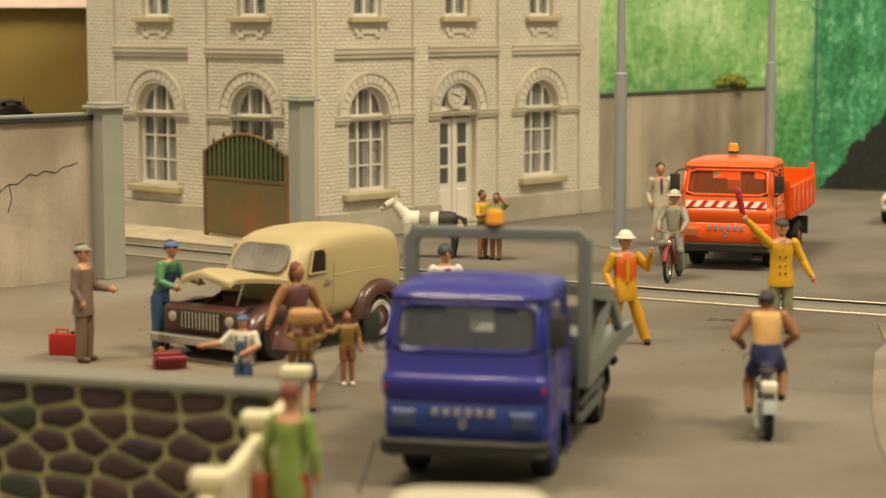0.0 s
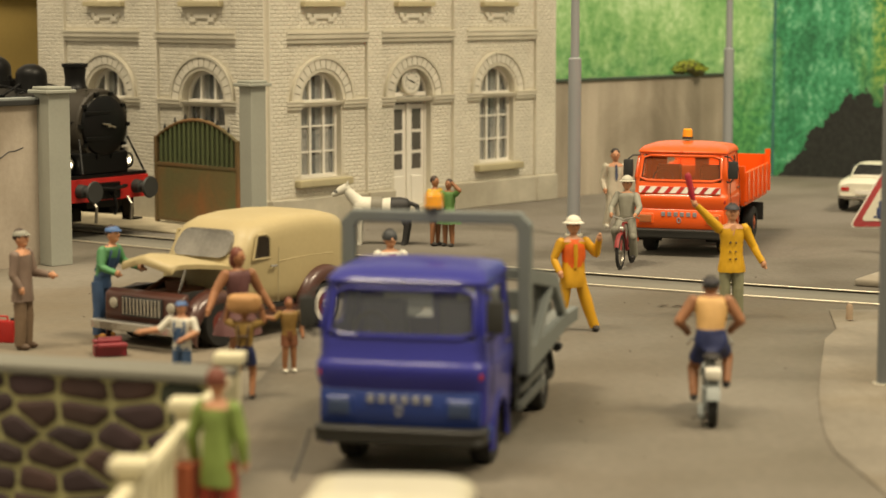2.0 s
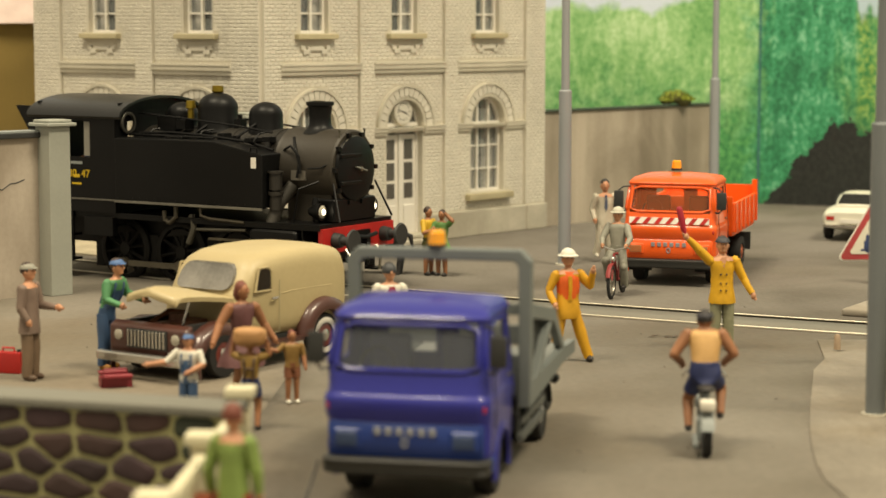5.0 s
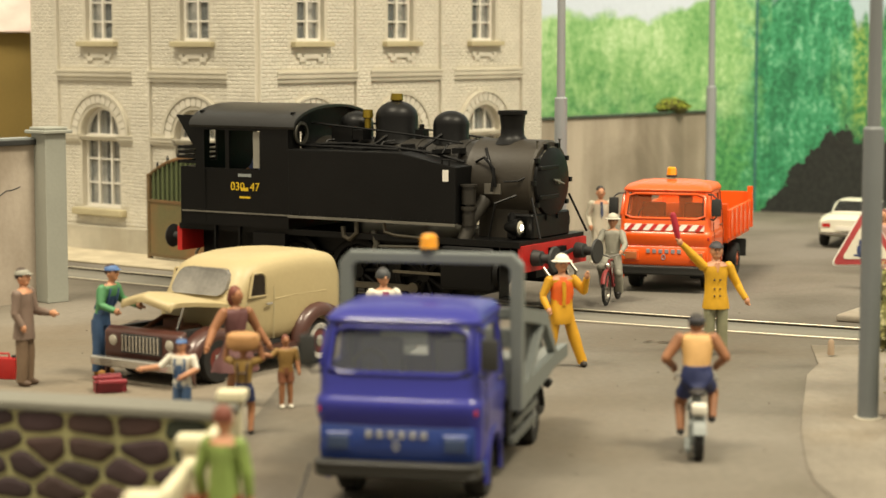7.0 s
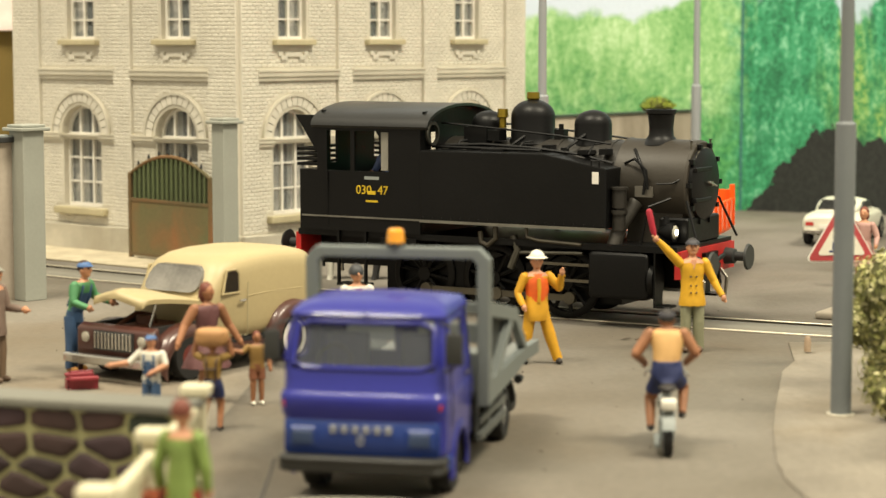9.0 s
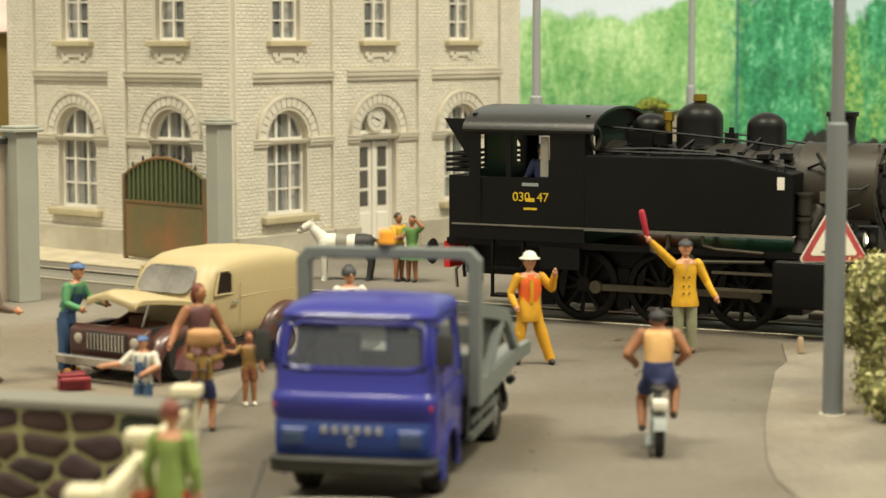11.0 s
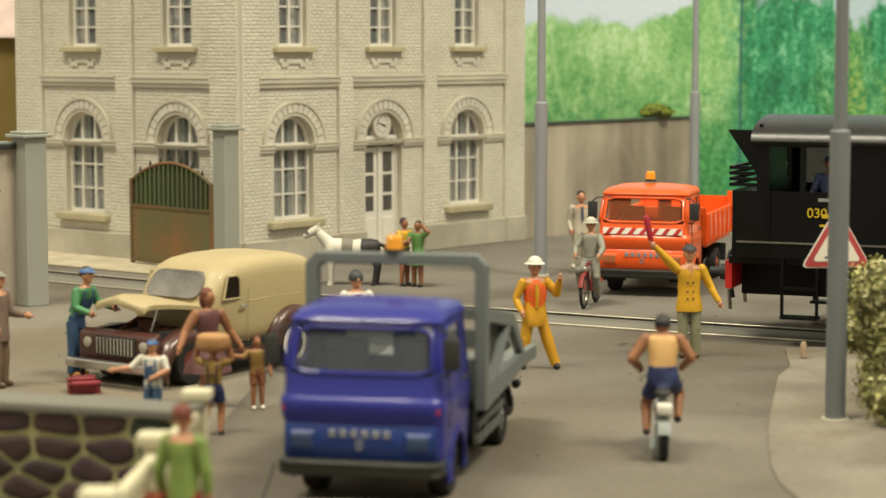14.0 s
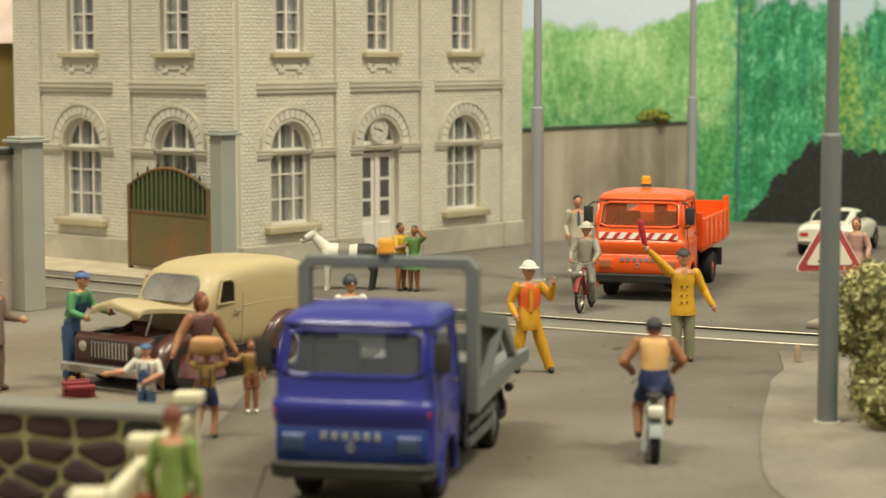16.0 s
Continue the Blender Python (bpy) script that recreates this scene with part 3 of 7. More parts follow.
def wing(parent, length, bays, pilasters, doors=()):
    """bays: (start, end, middle, half width); pilasters: (start, end). The front looks along -y."""
    back, pil = 0.0, -0.09
    bm = fresh()
    for u0, u1, c, h in bays:
        zb = 0.0 if c in doors else Z_OPEN
        wall_bay(bm, u0, u1, c, h, zb, Z_STRING, back, 0.32)
        wall_bay(bm, u0, u1, c, h * 0.7, UP_SILL + 0.14, EAVES, back, 0.32, False, UP_TOP, Z_STRING)
    part("wall", bm, MORTAR, parent, "cream brick wall", smooth=0)
    for u0, u1 in pilasters:
        bm = fresh()
        box(bm, u0, u1, pil, 0.32, 0.0, EAVES)
        part("pilaster", bm, MORTAR, parent, smooth=0)
    # backing panel behind the windows; its dark grey stands for unlit rooms
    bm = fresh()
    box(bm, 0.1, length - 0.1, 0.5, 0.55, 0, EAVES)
    part("inner_wall", bm, DARKROOM, parent, "grey backing panel, the rooms' dimness put into its colour", smooth=0)
    stops = []
    for u0, u1, c, h in bays:
        door = c in doors
        archivolt(parent, c, h, Z_SPRING, back)
        for a, b in (((u0 - 0.02, c - h - 0.02), (c + h + 0.02, u1 + 0.02))):
            moulding(parent, "impost", a, b, Z_IMP, Z_IMP + 0.2, back, 0.12)
        moulding(parent, "impost", c - h - 0.02, c + h + 0.02, Z_IMP + 0.04, Z_IMP + 0.16, back + 0.1, 0.16)
        moulding(parent, "string_course", u0 - 0.02, u1 + 0.02, Z_STRING, Z_STRING + STRING_H, back, 0.14)
        if not door:
            bm = fresh()
            box(bm, c - h - 0.22, c + h + 0.22, back - 0.2, back + 0.1, Z_SILL, Z_SILL + 0.17)
            soften(bm, 0.03, 2)
            part("sill", bm, SILL, parent, "weathered stone sill", smooth=0)
            window(parent, c, h, Z_OPEN, Z_SPRING, back + 0.2, True, 3)
        bm = fresh()
        k = h * 0.7
        box(bm, c - k - 0.2, c + k + 0.2, back - 0.17, back + 0.1, UP_SILL, UP_SILL + 0.13)
        soften(bm, 0.02, 2)
        part("sill", bm, SILL, parent, "weathered stone sill", smooth=0)
        window(parent, c, k, UP_SILL + 0.14, UP_TOP, back + 0.18, False, 4, 2)
        bm = fresh()
        for a, b, z0, z1 in ((-0.42, -0.2, 4.76, 4.88), (0.2, 0.42, 4.76, 4.88), (-0.28, 0.28, 4.84, 4.95), (-0.5, -0.36, 4.86, 4.97), (0.36, 0.5, 4.86, 4.97)):
            box(bm, c + a, c + b, back - 0.05, back + 0.02, z0, z1)
        soften(bm, 0.02, 2)
        part("ornament", bm, BRICK, parent, "raised scroll ornament", smooth=0)
        bm = fresh()
        if door:
            box(bm, u0, c - h - 0.05, back - 0.13, 0.1, 0, Z_PLINTH)
            box(bm, c + h + 0.05, u1, back - 0.13, 0.1, 0, Z_PLINTH)
        else:
            box(bm, u0, u1, back - 0.13, 0.1, 0, Z_PLINTH)
        soften(bm, 0.02, 1)
        part("plinth", bm, PLINTH, parent, smooth=0)
        stops.append((u0, u1, c, h, door))
    for u0, u1 in pilasters:
        bm = fresh()
        box(bm, u0 - 0.02, u1 + 0.02, pil - 0.09, 0.1, 0, Z_PLINTH + 0.02)
        soften(bm, 0.02, 1)
        part("plinth", bm, PLINTH, parent, smooth=0)

    # brick courses: each brick a raised block with its joints left open
    row, run, gap = 0.0885, 0.185, 0.010

    def clear(u, v, z):
        for a, b, c, h, door in stops:
            if a <= u and v <= b:
                near_u = max(abs(u - c) * (1 if (u - c) * (v - c) > 0 else 0), 0)
                near_u = min(abs(u - c), abs(v - c)) if (u - c) * (v - c) > 0 else 0.0
                if z < Z_PLINTH or Z_STRING - row < z < Z_STRING + STRING_H or Z_IMP - row < z < Z_IMP + 0.2:
                    return False
                if z < Z_SPRING:
                    if near_u < h + 0.02 and z > (0 if door else Z_SILL - row):
                        return False
                    if near_u < h + 0.24 and Z_SILL - row < z < Z_SILL + 0.18 and not door:
                        return False
                elif z < Z_STRING and math.hypot(near_u, z - Z_SPRING) < h + 0.38:
                    return False
                if UP_SILL - row < z < UP_TOP and near_u < h * 0.7 + (0.22 if z < UP_SILL + 0.13 else 0.02):
                    return False
                if 4.72 < z < 4.98 and near_u < 0.5:
                    return False
                return True
        return False

    verts, faces, corner = [], [], []

    def brick(u, v, z, y):
        o, e, p = len(verts), 0.013, 0.014
        verts.extend([(u, y, z), (v, y, z), (v, y, z + row - gap), (u, y, z + row - gap),
                      (u + e, y - p, z + e), (v - e, y - p, z + e), (v - e, y - p, z + row - gap - e), (u + e, y - p, z + row - gap - e)])
        faces.extend([(o + 4, o + 5, o + 6, o + 7), (o, o + 1, o + 5, o + 4), (o + 1, o + 2, o + 6, o + 5), (o + 2, o + 3, o + 7, o + 6), (o + 3, o, o + 4, o + 7)])

    for r in range(int(6.9 / row)):
        z = r * row
        for a, b, c, h, door in stops:
            u = a + (run / 2 if r % 2 else 0) - run
            while u < b:
                s, e = max(u, a), min(u + run - gap, b)
                # a course is cut where an opening or an arch crosses it
                if e - s > 0.05:
                    if clear(s, e, z):
                        brick(s, e, z, back)
                    else:
                        m = (s + e) / 2
                        if clear(s, m, z):
                            brick(s, m, z, back)
                        elif clear(m, e, z):
                            brick(m, e, z, back)
                u += run
        if z > Z_PLINTH:
            for a, b in pilasters:
                k = max(2, round((b - a) / run))
                w = (b - a) / k
                off = w / 2 if r % 2 else 0
                u = a - off
                while u < b - 0.02:
                    s, e = max(u, a), min(u + w - gap, b)
                    if e - s > 0.04:
                        if a == 0.0 and length > 9 and z < 5.0:
                            corner.append((s, e, z))
                        else:
                            brick(s, e, z, pil)
                    u += w
    me = bpy.data.meshes.new("brickwork")
    me.from_pydata([(x * S, y * S, z * S) for x, y, z in verts], [], faces)
    me.materials.append(BRICK)
    ob = new("brickwork", me)
    ob.parent = parent
    tagged(ob, kind="stuff")
    shared = {}
    for s, e, z in corner[:290]:
        key = round(e - s, 2)
        if key not in shared:
            bm = fresh()
            w, q = e - s, 0.012
            a = [bm.verts.new(p) for p in ((0, 0, 0), (w, 0, 0), (w, 0, row - gap), (0, 0, row - gap), (q, -0.014, q), (w - q, -0.014, q), (w - q, -0.014, row - gap - q), (q, -0.014, row - gap - q))]
            for f in ((4, 5, 6, 7), (0, 1, 5, 4), (1, 2, 6, 5), (2, 3, 7, 6), (3, 0, 4, 7)):
                bm.faces.new([a[i] for i in f])
            shared[key] = mesh_of("brick", bm, BRICK, fix=False)
        ob = new("brick", shared[key])
        ob.parent = parent
        ob.matrix_basis = spot(s, pil, z)
    bm = fresh()
    prism(bm, [(0.4, EAVES), (-0.3, EAVES), (-0.45, EAVES + 0.2), (-0.45, EAVES + 0.4), (0.4, EAVES + 0.4)], -0.3, length + 0.3, axis="x")
    part("cornice", bm, STONE, parent, "moulded eaves cornice", smooth=0)


def station():
    st = thing("station_building", spot(-4.68, 48.75, 0, 0, 0, 49), "cream brick station building with arched windows and a clock door", "building")
    wing(st, 10.49, [(0.54, 3.24, 1.75, 0.67), (3.74, 6.38, 4.94, 0.68), (6.89, 9.67, 8.17, 0.68)],
         [(0.0, 0.54), (3.24, 3.74), (6.38, 6.89), (9.67, 10.49)], doors=(4.94,))
    # the double door with its fanlight and clock
    c, h, y = 4.94, 0.68, 0.2
    dr = new("door")
    dr.parent = st
    for s in (-1, 1):
        x0, x1 = sorted((c + s * 0.02, c + s * (h - 0.02)))
        leaf = fresh()
        box(leaf, x0, x1, y, y + 0.05, 0.02, 2.72)
        part("door_leaf", leaf, WHITE, dr, smooth=0)
        for z0, z1 in ((1.12, 1.5), (1.58, 2.02), (2.1, 2.6)):
            bm = fresh()
            box(bm, c + s * 0.34 - 0.16, c + s * 0.34 + 0.16, y - 0.012, y + 0.02, z0, z1)
            part("pane", bm, mat("dark_pane", "5a5652", 0.2), dr, "dark glazed pane", smooth=0)
        for z0, z1 in ((0.2, 0.95),):
            bm = fresh()
            box(bm, c + s * 0.34 - 0.19, c + s * 0.34 + 0.19, y - 0.03, y + 0.02, z0, z1)
            soften(bm, 0.02, 1)
            part("door_panel", bm, WHITE, dr, smooth=0)
    bm = fresh()
    box(bm, c - 0.05, c + 0.05, y - 0.05, y + 0.02, 0.02, 2.74)
    for s in (-1, 1):
        box(bm, c + s * h - 0.06, c + s * h + 0.06, y - 0.03, y + 0.06, 0, 2.8)
    part("door_frame", bm, WHITE, dr, smooth=0)
    window(st, c, h, 2.95, 2.98, y, True, 1)
    bm = fresh()
    box(bm, c - 0.9, c + 0.9, -0.55, 0.2, 0, 0.12)
    box(bm, c - 0.75, c + 0.75, -0.3, 0.2, 0.12, 0.22)
    soften(bm, 0.02, 1)
    part("doorstep", bm, PLINTH, st, smooth=0)
    ck = new("clock")
    ck.parent = st
    ck.matrix_basis = spot(c, 0.1, 3.3)
    bm = fresh()
    tube(bm, [(0, 0.1, 0), (0, -0.05, 0)], 0.33, 28)
    part("clock_rim", bm, STONE, ck, "thin pale clock rim")
    bm = fresh()
    tube(bm, [(0, 0, 0), (0, -0.06, 0)], 0.30, 28)
    part("clock_face", bm, mat("clock_white", "cfcbbf", 0.5, vary=0.04), ck, "white clock face")
    for k in range(12):
        a = math.radians(30 * k)
        bm = fresh()
        tube(bm, [(0.185 * math.sin(a), -0.063, 0.185 * math.cos(a)), (0.225 * math.sin(a), -0.063, 0.225 * math.cos(a))], 0.012, 5)
        part("hour_mark", bm, DARK, ck)
    for a, r, w in ((112, 0.13, 0.016), (285, 0.19, 0.011)):
        a = math.radians(a)
        bm = fresh()
        tube(bm, [(-0.03 * math.sin(a), -0.068, -0.03 * math.cos(a)), (r * math.sin(a), -0.068, r * math.cos(a))], w, 6)
        part("clock_hand", bm, DARK, ck)
    lw = new("left_wing")
    lw.parent = st
    e = Vector((-0.777, 0.629))
    o = Vector((-4.68, 48.75)) + 7.95 * e
    m = spot(-4.68, 48.75, 0, 0, 0, 49).inverted() @ spot(o.x, o.y, 0, 0, 0, math.degrees(math.atan2(-e.y, -e.x)))
    for ob in [lw]:
        ob.matrix_basis = m
    before = set(scene.objects)
    wing(lw, 7.95, [(1.0, 3.75, 2.48, 0.70), (4.36, 7.02, 5.86, 0.70)], [(0.0, 1.0), (3.75, 4.36), (7.02, 7.95)])
    # every part hangs on the building itself
    for ob in set(scene.objects) - before:
        if ob.parent == lw:
            ob.parent = st
            ob.matrix_basis = m @ ob.matrix_basis
    bpy.data.objects.remove(lw)
    bm = fresh()
    v = [bm.verts.new(p) for p in ((-0.6, -0.4, EAVES + 0.4), (10.8, -0.4, EAVES + 0.4), (10.8, 8.2, EAVES + 0.4), (-0.6, 8.2, EAVES + 0.4), (3, 4, EAVES + 2.6), (8, 4, EAVES + 2.6))]
    for f in ((0, 1, 5, 4), (1, 2, 5), (2, 3, 4, 5), (3, 0, 4), (3, 2, 1, 0)):
        bm.faces.new([v[i] for i in f])
    part("roof", bm, mat("slate", "5b5b58", 0.7), st, "hipped slate roof", smooth=0)


station()

# ---- the ochre house behind the left wall ----
house = thing("house", spot(-15.2, 57.5, 0, 0, 0, 12), "ochre rendered house with a pale pinkish roof", "house")
bm = fresh()
box(bm, -5, 4.2, 0, 4, 0, 5.6)
part("wall", bm, mat("ochre_render", "917b42", 0.85, vary=0.12, grain=0.8), house, smooth=0)
bm = fresh()
prism(bm, [(-0.3, 5.5), (2, 8.0), (4.3, 5.5)], -5.3, 4.5, axis="x")
part("roof", bm, mat("pale_roof", "c4b0a8", 0.8, vary=0.08), house, "pale pinkish roof", smooth=0)
bm = fresh()
box(bm, 4.2, 4.4, -0.1, 0.3, 0, 5.5)
part("corner_board", bm, mat("rose_board", "9c5a50", 0.8), house, "dull rose corner board", smooth=0)


# ---- the steam locomotive: x ahead, y to its left, z from the rail ----
def dome(bm, x, z0, z1, r, n=20):
    pts = [(z0 - 0.06, r * 1.12), (z0 + 0.05, r)]
    k = z1 - r * 0.75
    pts += [(k, r)] + [(k + r * 0.75 * math.sin(a), r * math.cos(a)) for a in [math.pi / 2 * i / 6 for i in range(1, 6)]] + [(z1, 0.03)]
    tube(bm, [(x, 0, z) for z, _ in pts], [q for _, q in pts], n)


def locomotive():
    lo = thing("steam_locomotive", spot(0, 0, 0), "matt black six-wheeled tank locomotive with red buffer beams", "locomotive")
    P = lambda name, bm, m=BLACK, label="", smooth=35, parent=lo: part(name, bm, m, parent, label, smooth)
    bm = fresh()
    box(bm, -4.3, 3.75, -0.55, 0.55, 0.75, 1.35)
    P("underframe", bm, smooth=0)
    bm = fresh()
    box(bm, -4.35, 3.8, -1.3, 1.3, 1.38, 1.5)
    P("running_board", bm, smooth=0)
    bm = fresh()
    box(bm, -2.7, 2.4, -0.6, 0.6, 0.3, 1.4)
    P("main_frame", bm, smooth=0)
    for s in (-1, 1):
        bm = fresh()
        prism(bm, [(-1.5, 1.78), (2.43, 1.78), (2.43, 2.88), (1.15, 3.12), (-1.5, 3.12)], s * 0.72, s * 1.38)
        soften(bm, 0.025, 2)
        tank = P("side_tank", bm, label="plain black side tank with a pale lower edge", smooth=0)
        bm = fresh()
        box(bm, -1.5, 2.43, s * 1.385, s * 1.41, 1.74, 1.79)
        P("tank_edge", bm, mat("edge_grey", "6a675e", 0.5), smooth=0, parent=tank)
        for x, z in ((2.2, 3.02),):
            bm = fresh()
            tube(bm, [(x - 0.08, s * 1.36, 2.9), (x - 0.08, s * 1.36, z), (x + 0.08, s * 1.36, z), (x + 0.08, s * 1.36, 2.85)], 0.018, 6)
            P("grab_loop", bm, parent=tank)
        bm = fresh()
        box(bm, 2.15, 2.28, s * 1.385, s * 1.395, 2.6, 2.82)
        P("route_plate", bm, WHITE, "small white plate", 0, tank)
        # cab side with two window openings
        for x0, x1, z0, z1 in ((-4.2, -1.5, 1.5, 2.68), (-3.85, -3.62, 2.68, 3.62), (-3.08, -2.98, 2.68, 3.46), (-2.2, -1.5, 2.68, 3.62), (-3.62, -2.2, 3.46, 3.62)):
            bm = fresh()
            box(bm, x0, x1, s * 1.32, s * 1.37, z0, z1)
            P("cab_panel", bm, smooth=0)
        bm = fresh()
        box(bm, -2.4, -2.24, s * 1.3, s * 1.33, 2.7, 3.44)
        P("sliding_sash", bm, mat("sash_grey", "8d8a80", 0.5), smooth=0)
    for x0, x1 in ((-1.55, -1.5), (-3.85, -3.8)):
        bm = fresh()
        box(bm, x0, x1, -1.32, 1.32, 1.5, 2.8)
        box(bm, x0, x1, -1.32, -0.95, 2.8, 3.55)
        box(bm, x0, x1, 0.95, 1.32, 2.8, 3.55)
        box(bm, x0, x1, -0.7, 0.7, 2.8, 3.9)
        box(bm, x0, x1, -1.2, 1.2, 3.45, 3.85)
        P("cab_end", bm, smooth=0)
    for s in (-1, 1):
        bm = fresh()
        ring_x(bm, -1.48, -1.42, 0.24, 0.18, s * 0.98, 3.42, 20)
        P("spectacle", bm, mat("spectacle_rim", "55534c", 0.4, metal=0.6))
    bm = fresh()
    rings = []
    for x in (-3.95, -1.3):
        arc = [(1.45 * math.cos(a), 3.56 + 0.43 * math.sin(a)) for a in [math.pi * i / 14 for i in range(15)]]
        rings.append([(x, y, z) for y, z in arc] + [(x, y * 0.97, z - 0.05) for y, z in arc[::-1]])
    loft(bm, rings, True, (True, True))
    P("cab_roof", bm, mat("roof_black", "1e1e1d", 0.34, vary=0.15, grain=2, spec=0.5), "arched black cab roof")
    # bunker
    bm = fresh()
    box(bm, -4.3, -3.85, -1.3, 1.3, 1.5, 2.68)
    P("bunker", bm, smooth=0)
    for k in range(4):
        z = 2.78 + 0.1 * k
        bm = fresh()
        box(bm, -4.36, -4.31, -1.31, 1.31, z - 0.03, z + 0.03)
        for q in (-1.28, 1.28):
            box(bm, -4.34, -3.84, q - 0.03, q + 0.03, z - 0.03, z + 0.03)
        P("bunker_rail", bm)
    for s in (-1, 1):
        bm = fresh()
        prism(bm, [(-3.85, 2.95), (-4.4, 3.75), (-3.85, 3.75)], s * 1.25, s * 1.3)
        P("bunker_wing", bm, smooth=0)
    # boiler and smokebox
    bm = fresh()
    tube(bm, [(-1.5, 0, 2.62), (2.35, 0, 2.62)], 0.72, 32)
    for x in (0.9, 2.0):
        tube(bm, [(x, 0, 2.62), (x + 0.07, 0, 2.62)], 0.735, 32)
    P("boiler", bm, mat("boiler_black", "2a2722", 0.48, vary=0.15, grain=2, spec=0.4))
    bm = fresh()
    tube(bm, [(2.3, 0, 2.58), (2.36, 0, 2.58), (3.7, 0, 2.58), (3.74, 0, 2.58)], [0.82, 0.8, 0.8, 0.76], 36)
    box(bm, 2.5, 3.6, -0.6, 0.6, 1.5, 2.2)
    sb = P("smokebox", bm, mat("smokebox_grey", "3a352d", 0.5, vary=0.15, grain=2, spec=0.35))
    bm = fresh()
    tube(bm, [(3.74, 0, 2.58), (3.80, 0, 2.58), (3.86, 0, 2.58), (3.88, 0, 2.58)], [0.68, 0.66, 0.5, 0.12], 32)
    door = P("smokebox_door", bm, smooth=30, parent=sb)
    for k in range(10):
        a = 2 * math.pi * k / 10
        bm = fresh()
        box(bm, 3.72, 3.82, -0.045 + 0.72 * math.cos(a), 0.045 + 0.72 * math.cos(a), 2.58 + 0.72 * math.sin(a) - 0.045, 2.58 + 0.72 * math.sin(a) + 0.045)
        P("door_clamp", bm, smooth=0, parent=sb)
    for z in (2.3, 2.86):
        bm = fresh()
        box(bm, 3.80, 3.885, -0.62, 0.1, z - 0.04, z + 0.04)
        soften(bm, 0.012, 1)
        P("hinge_strap", bm, smooth=0, parent=sb)
    bm = fresh()
    tube(bm, [(3.80, 0.45 * math.cos(q), 2.58 + 0.45 * math.sin(q)) for q in [2 * math.pi * i / 24 for i in range(26)]], 0.03, 6)
    P("door_ring", bm, parent=sb)
    bm = fresh()
    tube(bm, [(3.78, 0.62 * math.cos(q), 2.62 + 0.62 * math.sin(q)) for q in [radians(20 + 14 * i) for i in range(11)]], 0.018, 6)
    for y in (-0.45, 0.45):
        tube(bm, [(3.7, y, 3.2), (3.7, y, 3.36), (3.7, y, 3.38)], [0.02, 0.02, 0.05], 6)
    P("door_rail", bm, mat("gear_grey", "4d4a40", 0.5, metal=0.3, vary=0.15), parent=sb)
    bm = fresh()
    tube(bm, [(3.87, 0, 2.58), (3.95, 0, 2.58)], 0.05, 8)
    tube(bm, [(3.94, -0.2, 2.63), (3.94, 0.2, 2.53)], 0.02, 6)
    P("door_wheel", bm, STEEL, parent=sb)
    for s in (-1, 1):
        bm = fresh()
        box(bm, 2.75, 3.1, s * 0.74, s * 0.83, 2.35, 2.55)
        P("maker_plate", bm, mat("plate_grey", "77736a", 0.45, metal=0.4), "plain grey maker's plate", 0, sb)
    bm = fresh()
    tube(bm, [(2.9, 0, z) for z in (3.28, 3.36, 3.45, 3.6, 3.84, 3.86, 3.93, 3.93, 3.5)], [0.42, 0.3, 0.235, 0.225, 0.255, 0.29, 0.29, 0.22, 0.19], 24, caps=(False, True))
    P("chimney", bm, label="flared black chimney")
    for name, x, z0, z1, r in (("sand_dome", 1.5, 3.3, 3.9, 0.36), ("steam_dome", 0.22, 3.3, 4.08, 0.43), ("rear_dome", -0.75, 3.3, 3.85, 0.34)):
        bm = fresh()
        dome(bm, x, z0, z1, r)
        P(name, bm)
    bm = fresh()
    tube(bm, [(0.22, 0, 4.06), (0.22, 0, 4.1), (0.22, 0, 4.22)], [0.1, 0.13, 0.12], 12)
    tube(bm, [(-0.28, -0.3, 3.5), (-0.28, -0.3, 3.72), (-0.28, -0.3, 3.74), (-0.28, -0.3, 3.9)], [0.07, 0.07, 0.11, 0.1], 10)
    P("safety_valve", bm, mat("brass", "8f7a2a", 0.35, metal=0.8, vary=0.12), "brass safety valve")
    bm = fresh()
    box(bm, 0.75, 0.95, -0.15, 0.05, 3.28, 3.52)
    tube(bm, [(0.85, -0.05, 3.5), (0.85, -0.05, 3.62)], 0.05, 8)
    P("top_valve", bm)
    bm = fresh()
    box(bm, -1.0, -0.5, -0.55, -0.25, 3.25, 3.55)
    box(bm, -0.45, -0.2, -0.6, -0.3, 3.3, 3.5)
    P("turret", bm, smooth=0)
    for s in (-1, 1):
        bm = fresh()
        tube(bm, [(-1.45, s * 0.62, 3.62), (0.0, s * 0.66, 3.52), (1.2, s * 0.68, 3.42), (2.2, s * 0.72, 3.3)], 0.022, 6)
        P("hand_rail", bm)
        bm = fresh()
        tube(bm, [(1.5, s * 0.35, 3.45), (1.25, s * 0.75, 3.15)], 0.03, 6)
        tube(bm, [(0.25, s * 0.4, 3.4), (0.0, s * 0.78, 3.12)], 0.03, 6)
        P("sand_pipe", bm)
        bm = fresh()
        tube(bm, [(2.5, s * 0.72, 2.95), (2.75, s * 0.84, 3.05), (3.0, s * 0.9, 2.85), (3.05, s * 0.92, 2.5)], 0.025, 6)
        P("smokebox_pipe", bm)
        bm = fresh()
        tube(bm, [(2.75, s * 0.75, 2.25), (2.55, s * 1.0, 1.85), (2.45, s * 1.15, 1.35)], 0.14, 12)
        P("steam_pipe", bm, mat("pipe_grey", "35322c", 0.5))
        bm = fresh()
